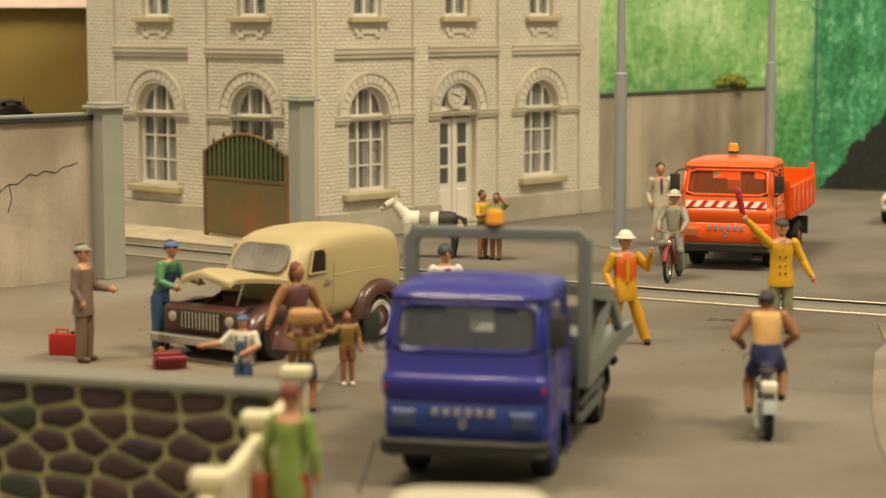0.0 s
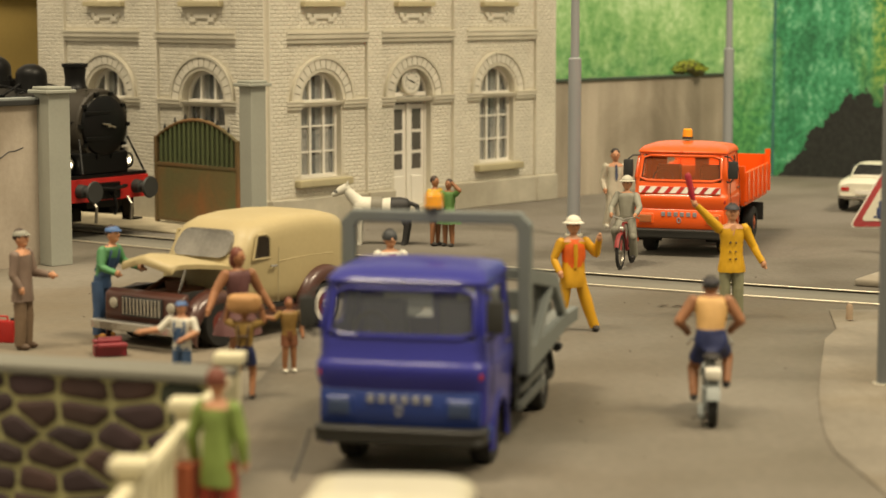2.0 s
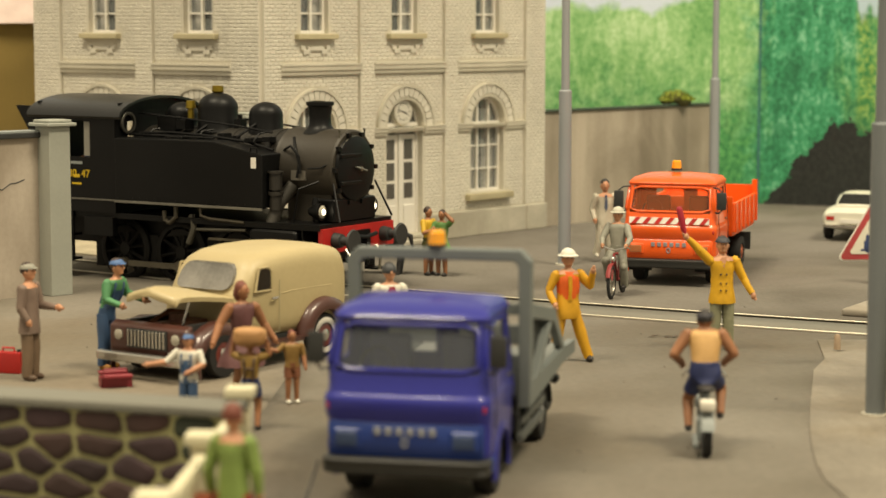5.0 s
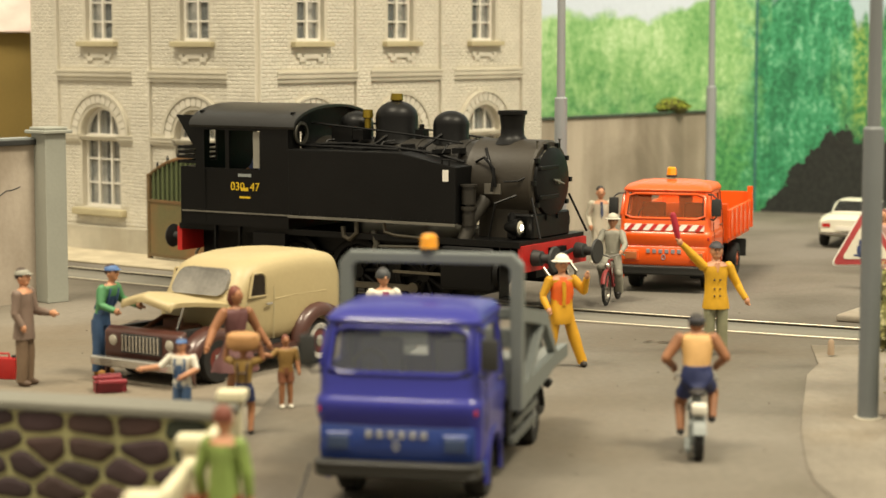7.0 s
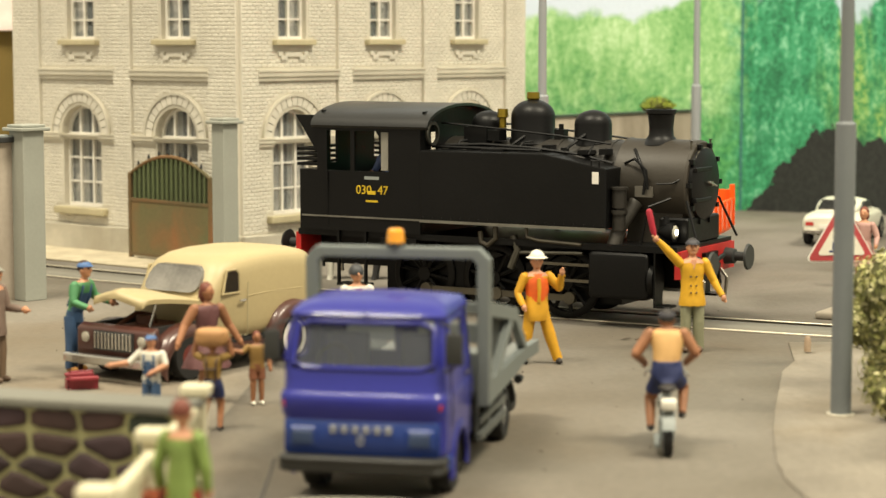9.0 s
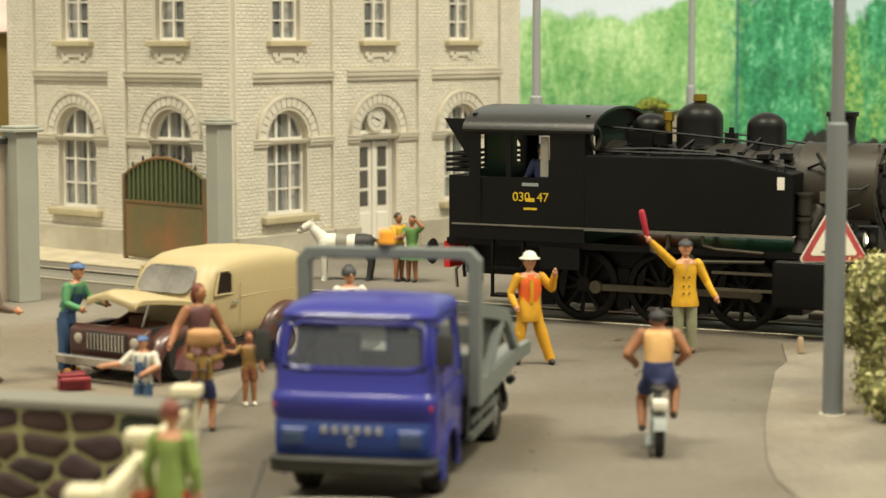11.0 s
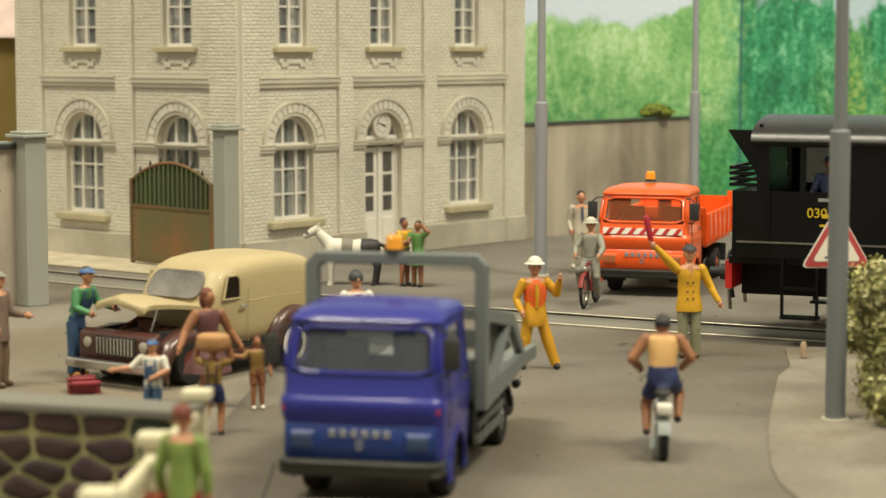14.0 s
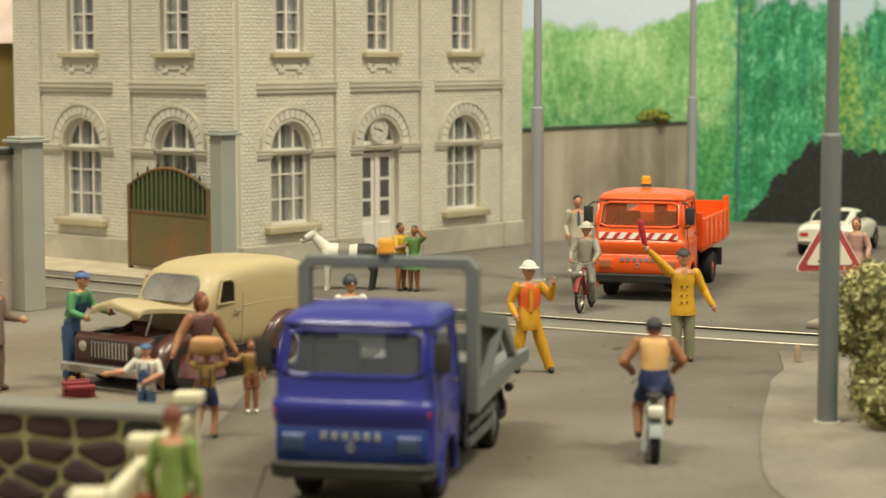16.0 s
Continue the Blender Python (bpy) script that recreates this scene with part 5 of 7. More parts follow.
BLUE_PAINT = mat("blue_paint", "272a84", 0.40, vary=0.05, grain=1.5, bump=0.05, coat=0.35, spec=0.3)
RAMP_GREY = mat("ramp_grey", "6e7472", 0.55, vary=0.06, grain=2, bump=0.08)
BLUE_MASK = mat("blue_mask", "18347a", 0.4, vary=0.06, grain=3)
ORANGE = mat("orange_paint", "e85a18", 0.35, vary=0.04, grain=1.5, bump=0.05, coat=0.3)
SMOKED = glass_mat("smoked_glass", "6c7078", 0.05, 0.3)
CAB_INSIDE = mat("cab_inside", "4b5066", 0.6, vary=0.08)
CLEAR = glass_mat("clear_tint", "d07a50", 0.06, 0.22)


def tow_truck():
    t = thing("tow_truck", spot(-0.70, 24.5, 0, 0, 0, -11.6), "dark blue cab-over recovery truck with a grey ramp body", "truck")
    cab_over(t, BLUE_PAINT, BLUE_MASK, CAB_INSIDE, SMOKED, mat("lamp_bowl", "3c4a68", 0.45, vary=0.1, grain=9, spec=0.2))
    hub = mat("hub_grey", "9a9a96", 0.4, metal=0.4)
    for s in (-1, 1):
        road_wheel(t, s * 0.76, 0, 0.36, 0.24, hub, out=s)
        road_wheel(t, s * 0.8, 3.25, 0.36, 0.24, hub, out=s)
        road_wheel(t, s * 0.52, 3.25, 0.36, 0.22, hub, out=s)
        # side truss of the ramp body
        x0, x1 = s * 1.02, s * 1.13
        for name, poly in (("side_beam", [(0.95, 0.86), (2.9, 0.93), (3.6, 0.98), (4.75, 0.95), (4.75, 1.13), (3.6, 1.18), (0.95, 1.16)]),
                           ("top_rail", [(1.0, 1.94), (1.0, 2.12), (2.95, 1.80), (3.85, 1.14), (3.62, 1.14), (2.84, 1.64)]),
                           ("brace", [(1.42, 1.14), (1.66, 1.14), (2.66, 1.64), (2.5, 1.71)])):
            bm = fresh()
            prism(bm, poly, x0, x1, axis="x")
            soften(bm, 0.012, 2)
            part(name, bm, RAMP_GREY, t, smooth=0)
        bm = fresh()
        for z in (0.42, 0.62):
            box(bm, s * 0.96, s * 1.02, 0.95, 2.75, z, z + 0.08)
        for y in (1.0, 1.8, 2.65):
            box(bm, s * 0.93, s * 0.97, y, y + 0.08, 0.42, 0.95)
        part("side_guard", bm, mat("guard_grey", "5f625f", 0.6), t, smooth=0)
        bm = fresh()
        tube(bm, [(s * 0.9, 4.35, 0.62), (s * 0.9, 4.5, 0.62)], 0.06, 10)
        part("rear_lamp", bm, DARK, t)
    bm = fresh()
    box(bm, -1.02, 1.02, 1.0, 4.7, 0.93, 1.0)
    for s in (-1, 1):
        box(bm, s * 0.45, s * 0.95, 1.2, 4.9, 1.0, 1.05)
    part("deck", bm, mat("deck_grey", "6e716e", 0.6, vary=0.1), t, "grey loading deck with two wheel tracks", smooth=0)
    bm = fresh()
    box(bm, -0.8, 0.8, 4.5, 4.9, 0.12, 0.4)
    soften(bm, 0.08, 2)
    part("rear_step", bm, DARK, t)
    # the portal over the cab
    bm = fresh()
    k, h = 0.155, 1.14
    prism(bm, [(-h, 0.86), (-h + k, 0.86), (-h + k, 2.58), (-h + k + 0.06, 2.64), (h - k - 0.06, 2.64), (h - k, 2.58), (h - k, 0.86), (h, 0.86), (h, 2.64), (h - 0.13, 2.775), (0.13 - h, 2.775), (-h, 2.64)], 0.84, 1.04)
    soften(bm, 0.02, 2)
    part("portal_frame", bm, RAMP_GREY, t, "grey square-tube portal", smooth=0)
    for z0, z1 in ((1.98, 2.12), (1.62, 1.86), (1.0, 1.5)):
        bm = fresh()
        box(bm, -0.985, 0.985, 0.9, 0.96, z0, z1)
        soften(bm, 0.01, 1)
        part("headboard_rail", bm, RAMP_GREY, t, "grey headboard rail behind the cab", smooth=0)
    beacon(t, -0.03, 0.93, 2.775)
    bm = fresh()
    tube(bm, [(-1.02, -0.98, 0.5), (-1.06, -1.1, 0.3), (-1.1, -1.4, 0.02)], 0.018, 6)
    part("hanging_cable", bm, DARK, t, "dark loose cable")
    for s in (-1, 1):
        bm = fresh()
        prism(bm, [(1.1, 1.3), (3.3, 1.3), (2.86, 1.66), (1.1, 2.0)], s * 1.0, s * 1.015, axis="x")
        part("side_net", bm, mat("net_dark", "3a3c3a", 0.8, vary=0.15, grain=5), t, "dark side netting", smooth=0)
        bm = fresh()
        loft(bm, [[(s * x, 3.25 + 0.46 * math.cos(q), 0.36 + 0.46 * math.sin(q)) for x in (0.42, 0.97)] for q in [radians(8 + 164 * i / 12) for i in range(13)]], False, (False, False))
        part("rear_mudguard", bm, RUBBER, t, "black rear mudguard")
    return t


def tipper_truck():
    t = thing("tipper_truck", spot(4.55, 44.75, 0, 0, 0, -17), "bright orange cab-over tipper truck with a striped front band", "truck")
    cab_over(t, ORANGE, ORANGE, mat("cab_brown", "4a2a20", 0.6), CLEAR, mat("lamp_amber", "b06a40", 0.3, vary=0.1, grain=9))
    hub = mat("hub_orange", "a9522a", 0.5)
    for s in (-1, 1):
        road_wheel(t, s * 0.76, 0, 0.36, 0.24, hub, out=s)
        road_wheel(t, s * 0.8, 2.95, 0.36, 0.24, hub, out=s)
        road_wheel(t, s * 0.52, 2.95, 0.36, 0.22, hub, out=s)
        bm = fresh()
        box(bm, s * 0.98, s * 1.04, 0.95, 4.1, 0.98, 1.62)
        soften(bm, 0.015, 1)
        board = part("side_board", bm, ORANGE, t, "ribbed orange side board", smooth=0)
        for k in range(6):
            bm = fresh()
            y = 1.0 + 0.6 * k
            box(bm, s * 1.04, s * 1.075, y, y + 0.07, 0.98, 1.62)
            part("board_rib", bm, ORANGE, board, smooth=0)
        bm = fresh()
        box(bm, s * 0.95, s * 1.06, 4.02, 4.14, 0.98, 1.92)
        part("tail_post", bm, ORANGE, t, smooth=0)
        bm = fresh()
        box(bm, s * 0.55, s * 1.0, 3.55, 3.6, 0.35, 0.75)
        part("mud_guard", bm, DARK, t, smooth=0)
    bm = fresh()
    box(bm, -1.0, 1.0, 0.95, 4.1, 0.9, 1.0)
    part("bed_floor", bm, ORANGE, t, smooth=0)
    bm = fresh()
    box(bm, -1.0, 1.0, 0.92, 1.0, 0.95, 1.75)
    part("front_board", bm, ORANGE, t, smooth=0)
    bm = fresh()
    box(bm, -1.0, 1.0, 4.08, 4.14, 0.98, 1.8)
    part("tail_board", bm, ORANGE, t, smooth=0)
    band = fresh()
    prism(band, [(-1.008, 1.315), (-0.982, 1.445), (-0.93, 1.445), (-0.93, 1.315)], -0.82, 0.82, axis="x")
    bd = part("warning_band", band, WHITE, t, "white band with red slanted stripes", smooth=0)
    for k in range(7):
        x = -0.78 + 0.235 * k
        bm = fresh()
        v = [bm.verts.new(p) for p in ((x, -1.014, 1.315), (x + 0.1, -1.014, 1.315), (x + 0.2, -0.988, 1.445), (x + 0.1, -0.988, 1.445))]
        w = [bm.verts.new((p.co.x, p.co.y + 0.01, p.co.z)) for p in v]
        bm.faces.new(v)
        bm.faces.new(w[::-1])
        for i in range(4):
            bm.faces.new((v[i], w[i], w[(i + 1) % 4], v[(i + 1) % 4]))
        part("stripe", bm, RED, bd, smooth=0)
    beacon(t, -0.05, 0.1, 2.37)
    return t


def superring(y, w, z0, z1, p=2.6, n=28, cx=0.0):
    """A rounded cross-section, wide w to each side, from z0 to z1."""
    zc, h, out = (z0 + z1) / 2, (z1 - z0) / 2, []
    for i in range(n):
        a = 2 * math.pi * i / n
        c, s = math.cos(a), math.sin(a)
        out.append((cx + w * math.copysign(abs(c) ** (2 / p), c), y, zc + h * math.copysign(abs(s) ** (2 / p), s)))
    return out


CREAM = mat("cream_paint", "b0a078", 0.5, vary=0.06, grain=1.5, bump=0.08, coat=0.05)
BROWN = mat("brown_paint", "4a2b24", 0.35, vary=0.08, grain=2, coat=0.25)
CHROME = mat("chrome", "c9c6bf", 0.2, metal=0.9, vary=0.05)


def panel_van():
    t = thing("panel_van", spot(-4.60, 32.8, 0, 0, 0, -34.8), "cream and brown vintage panel van with its bonnet open", "van")
    # cab and box, drawn from front to back
    secs = [(0.48, 0.74, 0.5, 1.22, 4), (0.55, 0.78, 0.45, 1.30, 4), (0.78, 0.80, 0.45, 1.68, 4), (0.93, 0.81, 0.45, 1.80, 4.4), (1.2, 0.83, 0.45, 1.86, 5), (1.63, 0.84, 0.45, 1.89, 5.6),
            (2.3, 0.845, 0.45, 1.89, 5.8), (2.78, 0.84, 0.46, 1.86, 5.6), (3.12, 0.81, 0.5, 1.79, 5), (3.27, 0.74, 0.55, 1.68, 4), (3.32, 0.6, 0.65, 1.55, 3)]
    bm = fresh()
    loft(bm, [superring(y, w, a, b, p, 36) for y, w, a, b, p in secs], True, (True, True))
    body = part("body", bm, CREAM, t, "cream rounded van body", smooth=60)
    glass = mat("van_glass", "8d8a84", 0.12, vary=0.25, grain=3, coat=0.4)
    dark = mat("van_dark_glass", "241d18", 0.15)
    # windscreen on the sloped front
    bm = fresh()
    pts = [(-0.56, 1.39), (-0.55, 1.52), (-0.51, 1.62), (-0.44, 1.68), (-0.34, 1.70), (0.34, 1.70), (0.44, 1.68), (0.51, 1.62), (0.55, 1.52), (0.56, 1.39), (0.52, 1.32), (0.44, 1.29), (-0.44, 1.29), (-0.52, 1.32)]
    v = [bm.verts.new((x, 0.43 + (z - 1.26) * 0.62 + 0.12 * abs(x) ** 2, z)) for x, z in pts]
    w = [bm.verts.new((p.co.x, p.co.y + 0.2, p.co.z)) for p in v]
    bm.faces.new(v)
    n = len(v)
    for i in range(n):
        bm.faces.new((v[i], v[(i + 1) % n], w[(i + 1) % n], w[i]))
    part("windscreen", bm, glass, body, "cloudy clear windscreen", smooth=0)
    bm = fresh()
    tube(bm, [tuple(p) for p in [(x, 0.43 + (z - 1.26) * 0.62 + 0.12 * abs(x) ** 2, z) for x, z in pts + pts[:1]]], 0.036, 8)
    part("windscreen_frame", bm, CREAM, body)
    bm = fresh()
    tube(bm, [(x * 0.94, 0.405 + (z - 1.26) * 0.62 + 0.12 * abs(x) ** 2, 1.495 + (z - 1.495) * 0.88) for x, z in pts + pts[:1]], 0.014, 6)
    part("windscreen_seal", bm, mat("seal_brown", "4a3c2c", 0.6), body, "thin dark rubber seal")
    for s in (-1, 1):
        bm = fresh()
        prism(bm, [(0.84, 1.27), (1.2, 1.27), (1.2, 1.55), (1.13, 1.60), (0.95, 1.60)], s * 0.7, s * 0.838, axis="x")
        part("side_window", bm, dark, body, "dark open side window", smooth=0)
        bm = fresh()
        loop = [(0.82, 1.25), (1.22, 1.25), (1.22, 1.56), (1.14, 1.62), (0.93, 1.62), (0.82, 1.25), (1.0, 1.25)]
        tube(bm, [(s * (0.83 + 0.03 * (1.5 - z)), y, z) for y, z in loop], 0.022, 6)
        part("window_frame", bm, CREAM, body)
        bm = fresh()
        tube(bm, [(s * 0.85, y, z) for y, z in ((0.74, 1.2), (0.76, 0.6), (1.4, 0.55), (1.42, 1.4))], 0.006, 4)
        part("door_seam", bm, SILL, body)
        bm = fresh()
        tube(bm, [(s * 0.85, 1.34, 1.12), (s * 0.885, 1.32, 1.12), (s * 0.885, 1.18, 1.12)], 0.02, 6)
        part("door_handle", bm, CHROME, body)
        bm = fresh()
        tube(bm, [(s * 0.834, y, z) for y, z in ((1.42, 1.17), (1.9, 1.19), (2.3, 1.19), (2.78, 1.18))], 0.014, 6)
        part("body_crease", bm, CREAM, body)
        # wings
        bm = fresh()
        rings = []
        for k in range(11):
            a = math.pi * (-0.08 + 1.16 * k / 10)
            y, z = -0.62 * math.cos(a) * 1.12, 0.34 + 0.54 * math.sin(a)
            rings.append([(s * 0.58, y * 0.9, z - 0.03), (s * 0.62, y, z), (s * 0.86, y, z - 0.02), (s * 0.93, y * 0.93, z - 0.12), (s * 0.9, y * 0.8, z - 0.2)])
        loft(bm, rings, False, (False, False))
        part("front_wing", bm, BROWN, t, "rounded brown front wing", smooth=70)
        bm = fresh()
        rings = []
        for k in range(13):
            a = math.pi * (0.02 + 0.96 * k / 12)
            y, z = 2.54 - 0.66 * math.cos(a), 0.38 + 0.62 * math.sin(a)
            m = 2.54 + (y - 2.54) * 0.78
            rings.append([(s * 0.8, y, z + 0.02), (s * 0.95, y, z), (s * 1.0, m, 0.38 + (z - 0.38) * 0.85), (s * 0.98, 2.54 + (y - 2.54) * 0.66, 0.38 + (z - 0.38) * 0.68), (s * 0.84, 2.54 + (y - 2.54) * 0.66, 0.38 + (z - 0.38) * 0.66)])
        loft(bm, rings, False, (False, False))
        part("rear_wing", bm, BROWN, t, "rounded brown rear wing", smooth=70)
        bm = fresh()
        box(bm, s * 0.8, s * 0.93, 0.6, 1.95, 0.36, 0.44)
        part("running_board", bm, BROWN, t, smooth=0)
        hub = mat("van_hub", "6a2a22", 0.35, coat=0.3)
        for y in (0, 2.54):
            wh = road_wheel(t, s * 0.8, y, 0.37, 0.2, hub, WHITE if y else None, s)
            bm = fresh()
            tube(bm, [(s * 0.1, 0, 0), (s * 0.13, 0, 0)], [0.1, 0.05], 12)
            part("hub_cap", bm, CHROME, wh)
        bm = fresh()
        tube(bm, [(s * 0.59, -0.74, 0.66), (s * 0.59, -0.81, 0.66), (s * 0.59, -0.825, 0.66)], [0.075, 0.075, 0.045], 18)
        part("headlight", bm, mat("dull_lens", "a8a294", 0.2, vary=0.1), t, "round headlight")
        bm = fresh()
        tube(bm, [(s * 0.59, -0.72, 0.66), (s * 0.59, -0.795, 0.66)], 0.09, 18)
        part("headlight_ring", bm, CHROME, t)
    # nose with grille, engine bay, bumper
    bm = fresh()
    prism(bm, [(-0.72, 0.30), (-0.78, 0.42), (-0.78, 0.80), (-0.66, 0.87), (-0.60, 0.87), (-0.60, 0.30)], -0.8, 0.8, axis="x")
    soften(bm, 0.05, 3)
    part("nose", bm, BROWN, t, "dark brown nose panel", smooth=40)
    bm = fresh()
    box(bm, -0.42, 0.42, -0.80, -0.76, 0.48, 0.78)
    part("grille_recess", bm, DARK, t, smooth=0)
    for k in range(11):
        x = -0.37 + 0.074 * k
        bm = fresh()
        box(bm, x - 0.018, x + 0.018, -0.83, -0.79, 0.50, 0.76)
        soften(bm, 0.008, 1)
        part("grille_bar", bm, CHROME, t, smooth=0)
    bm = fresh()
    box(bm, -0.62, 0.62, -0.65, 0.5, 0.34, 0.5)
    for s in (-1, 1):
        box(bm, s * 0.58, s * 0.66, -0.65, 0.5, 0.34, 0.86)
    part("engine_bay", bm, DARK, t, smooth=0)
    bm = fresh()
    box(bm, -0.22, 0.22, -0.4, 0.4, 0.48, 0.84)
    soften(bm, 0.04, 2)
    tube(bm, [(0, -0.05, 0.82), (0, -0.05, 0.96)], 0.16, 14)
    tube(bm, [(-0.3, -0.4, 0.8), (-0.35, 0.1, 0.95), (-0.2, 0.35, 0.9)], 0.04, 8)
    part("engine", bm, mat("engine_rust", "6b3f26", 0.6, vary=0.2), t, "rusty brown engine block")
    bm = fresh()
    rings = [plan_ring(z, 0.92 - d, -1.0 + d, -0.86, 0.06, 6, 2) for z, d in ((0.27, 0.02), (0.29, 0), (0.39, 0), (0.41, 0.02))]
    loft(bm, rings, True, (True, True))
    part("front_bumper", bm, CHROME, t, "chrome front bumper", smooth=40)
    # the raised bonnet with a peaked front edge
    bm = fresh()
    rings = []
    for y, z, w, crown in ((0.52, 1.22, 0.68, 0.06), (0.2, 1.27, 0.66, 0.12), (-0.2, 1.32, 0.62, 0.17), (-0.5, 1.34, 0.57, 0.2), (-0.64, 1.33, 0.53, 0.2), (-0.70, 1.27, 0.51, 0.18)):
        up = [(x * w / 8, y - 0.08 * (1 - (x / 8) ** 2), z - 0.05 * abs(x / 8) ** 3 + crown * (1 - abs(x / 8)) ** 1.6 * 0.5) for x in range(-8, 9)]
        rings.append(up + [(a, b + 0.02, c - 0.07) for a, b, c in up[::-1]])
    loft(bm, rings, True, (True, True))
    part("bonnet", bm, CREAM, t, "open cream bonnet", smooth=60)
    bm = fresh()
    tube(bm, [(0.35, -0.35, 0.82), (0.45, -0.3, 1.2)], 0.02, 6)
    part("bonnet_prop", bm, CHROME, t)
    bm = fresh()
    box(bm, -0.75, 0.75, 0.2, 3.2, 0.36, 0.5)
    part("chassis", bm, DARK, t, smooth=0)


def coupe():
    t = thing("coupe", spot(10.55, 54.6, 0, 0, 0, 158), "small white rear-engined coupe with a louvred rear window", "car")
    white = mat("car_white", "d6d2c2", 0.35, vary=0.04, coat=0.3)
    secs = [(-2.0, 0.5, 0.4, 0.62), (-1.85, 0.66, 0.3, 0.72), (-1.3, 0.74, 0.25, 0.82), (-0.5, 0.77, 0.22, 0.86), (0.6, 0.78, 0.22, 0.88), (1.4, 0.77, 0.25, 0.86), (1.8, 0.72, 0.3, 0.80), (1.95, 0.64, 0.36, 0.74)]
    bm = fresh()
    loft(bm, [superring(y, w, a, b, 4) for y, w, a, b in secs], True, (True, True))
    body = part("body", bm, white, t, smooth=60)
    bm = fresh()
    secs = [(-0.9, 0.55, 0.7, 0.86), (-0.35, 0.6, 0.7, 1.13), (0.1, 0.6, 0.7, 1.18), (0.6, 0.58, 0.7, 1.14), (1.5, 0.5, 0.7, 0.88)]
    loft(bm, [superring(y, w, a, b, 3.4) for y, w, a, b in secs], True, (True, True))
    part("cabin", bm, white, t, smooth=60)
    for k in range(6):
        y, z = 0.72 + 0.11 * k, 1.10 - 0.032 * k
        bm = fresh()
        box(bm, -0.42, 0.42, y, y + 0.09, z - 0.015, z + 0.03)
        part("louvre", bm, DARK, t, smooth=0)
    for s in (-1, 1):
        bm = fresh()
        prism(bm, [(-0.6, 0.9), (0.85, 0.9), (0.5, 1.08), (-0.25, 1.08)], s * 0.4, s * 0.605, axis="x")
        part("side_window", bm, DARK, t, smooth=0)
        for y in (-1.2, 1.2):
            road_wheel(t, s * 0.68, y, 0.3, 0.18, STEEL, out=s)
        bm = fresh()
        box(bm, s * 0.5 - 0.1, s * 0.5 + 0.1, 1.9, 1.965, 0.55, 0.64)
        part("tail_lamp", bm, RED, t, smooth=0)
    bm = fresh()
    box(bm, -0.25, 0.25, 1.93, 1.985, 0.48, 0.58)
    part("plate_bar", bm, WHITE, t, smooth=0)
    bm = fresh()
    box(bm, -0.66, 0.66, 1.9, 2.02, 0.36, 0.43)
    part("rear_bumper", bm, CHROME, t, smooth=0)


def near_car():
    t = thing("estate_car", spot(-0.85, 15.75, 0, 0, 0, -4), "cream white estate car with a red roof lamp", "car")
    white = mat("car_cream", "d4cfb8", 0.35, vary=0.04, coat=0.3)
    bm = fresh()
    secs = [(-2.1, 0.6, 0.4, 0.8), (-1.9, 0.76, 0.3, 0.88), (-0.8, 0.8, 0.25, 0.95), (1.6, 0.8, 0.25, 0.95), (1.9, 0.74, 0.3, 0.92), (2.0, 0.6, 0.4, 0.85)]
    loft(bm, [superring(y, w, a, b, 4) for y, w, a, b in secs], True, (True, True))
    part("body", bm, white, t, smooth=60)
    bm = fresh()
    secs = [(-0.9, 0.62, 0.85, 0.98), (-0.3, 0.66, 0.85, 1.46), (0.3, 0.68, 0.85, 1.5), (1.5, 0.66, 0.85, 1.48), (1.75, 0.62, 0.85, 1.3)]
    loft(bm, [superring(y, w, a, b, 5) for y, w, a, b in secs], True, (True, True))
    part("roof", bm, white, t, "cream roof", smooth=60)
    for s in (-1, 1):
        bm = fresh()
        prism(bm, [(-0.4, 0.98), (1.5, 0.98), (1.4, 1.32), (-0.15, 1.32)], s * 0.5, s * 0.69, axis="x")
        part("side_window", bm, DARK, t, smooth=0)
        for y in (-1.3, 1.3):
            road_wheel(t, s * 0.7, y, 0.31, 0.18, STEEL, out=s)
    bm = fresh()
    tube(bm, [(0.05, 0.1, 1.5), (0.05, 0.1, 1.58)], 0.12, 16)
    part("roof_lamp", bm, mat("lamp_red", "b03a3a", 0.3), t, "red roof lamp")
    bm = fresh()
    tube(bm, [(0.05, 0.1, 1.58), (0.05, 0.1, 1.62)], [0.13, 0.1], 16)
    part("lamp_cap", bm, white, t)


def widen(ob, k):
    """Draws all parts of a thing k times as wide."""
    done = set()
    for o in ob.children_recursive:
        if o.data and o.data.name not in done:
            o.data.transform(Matrix.Diagonal((k, 1, 1, 1)) if o.parent.name.split(".")[0] not in ("wheel", "beacon") else Matrix())
            done.add(o.data.name)
        o.location.x *= k


tow_truck()
widen(tipper_truck(), 1.03)
panel_van()
coupe()
near_car()


# ---- painted figurines: each one plain mesh ----
SKIN = mat("figure_skin", "bf8a68", 0.55, vary=0.10, grain=12, bump=0.1)
TAN = mat("figure_tan", "9c6a48", 0.55, vary=0.12, grain=12, bump=0.1)


def hue(name, colour, rough=0.6):
    return mat("figure_" + name, colour, rough, vary=0.10, grain=8, bump=0.15)


def limb(bm, pts, radii, mi):
    radii = [r * 1.17 for r in radii]
    tube(bm, pts, radii, 10, mi)
    for p, r in zip(pts[1:-1], radii[1:-1]):
        ball(bm, p, r * 1.02, n=10, m=6, mi=mi)


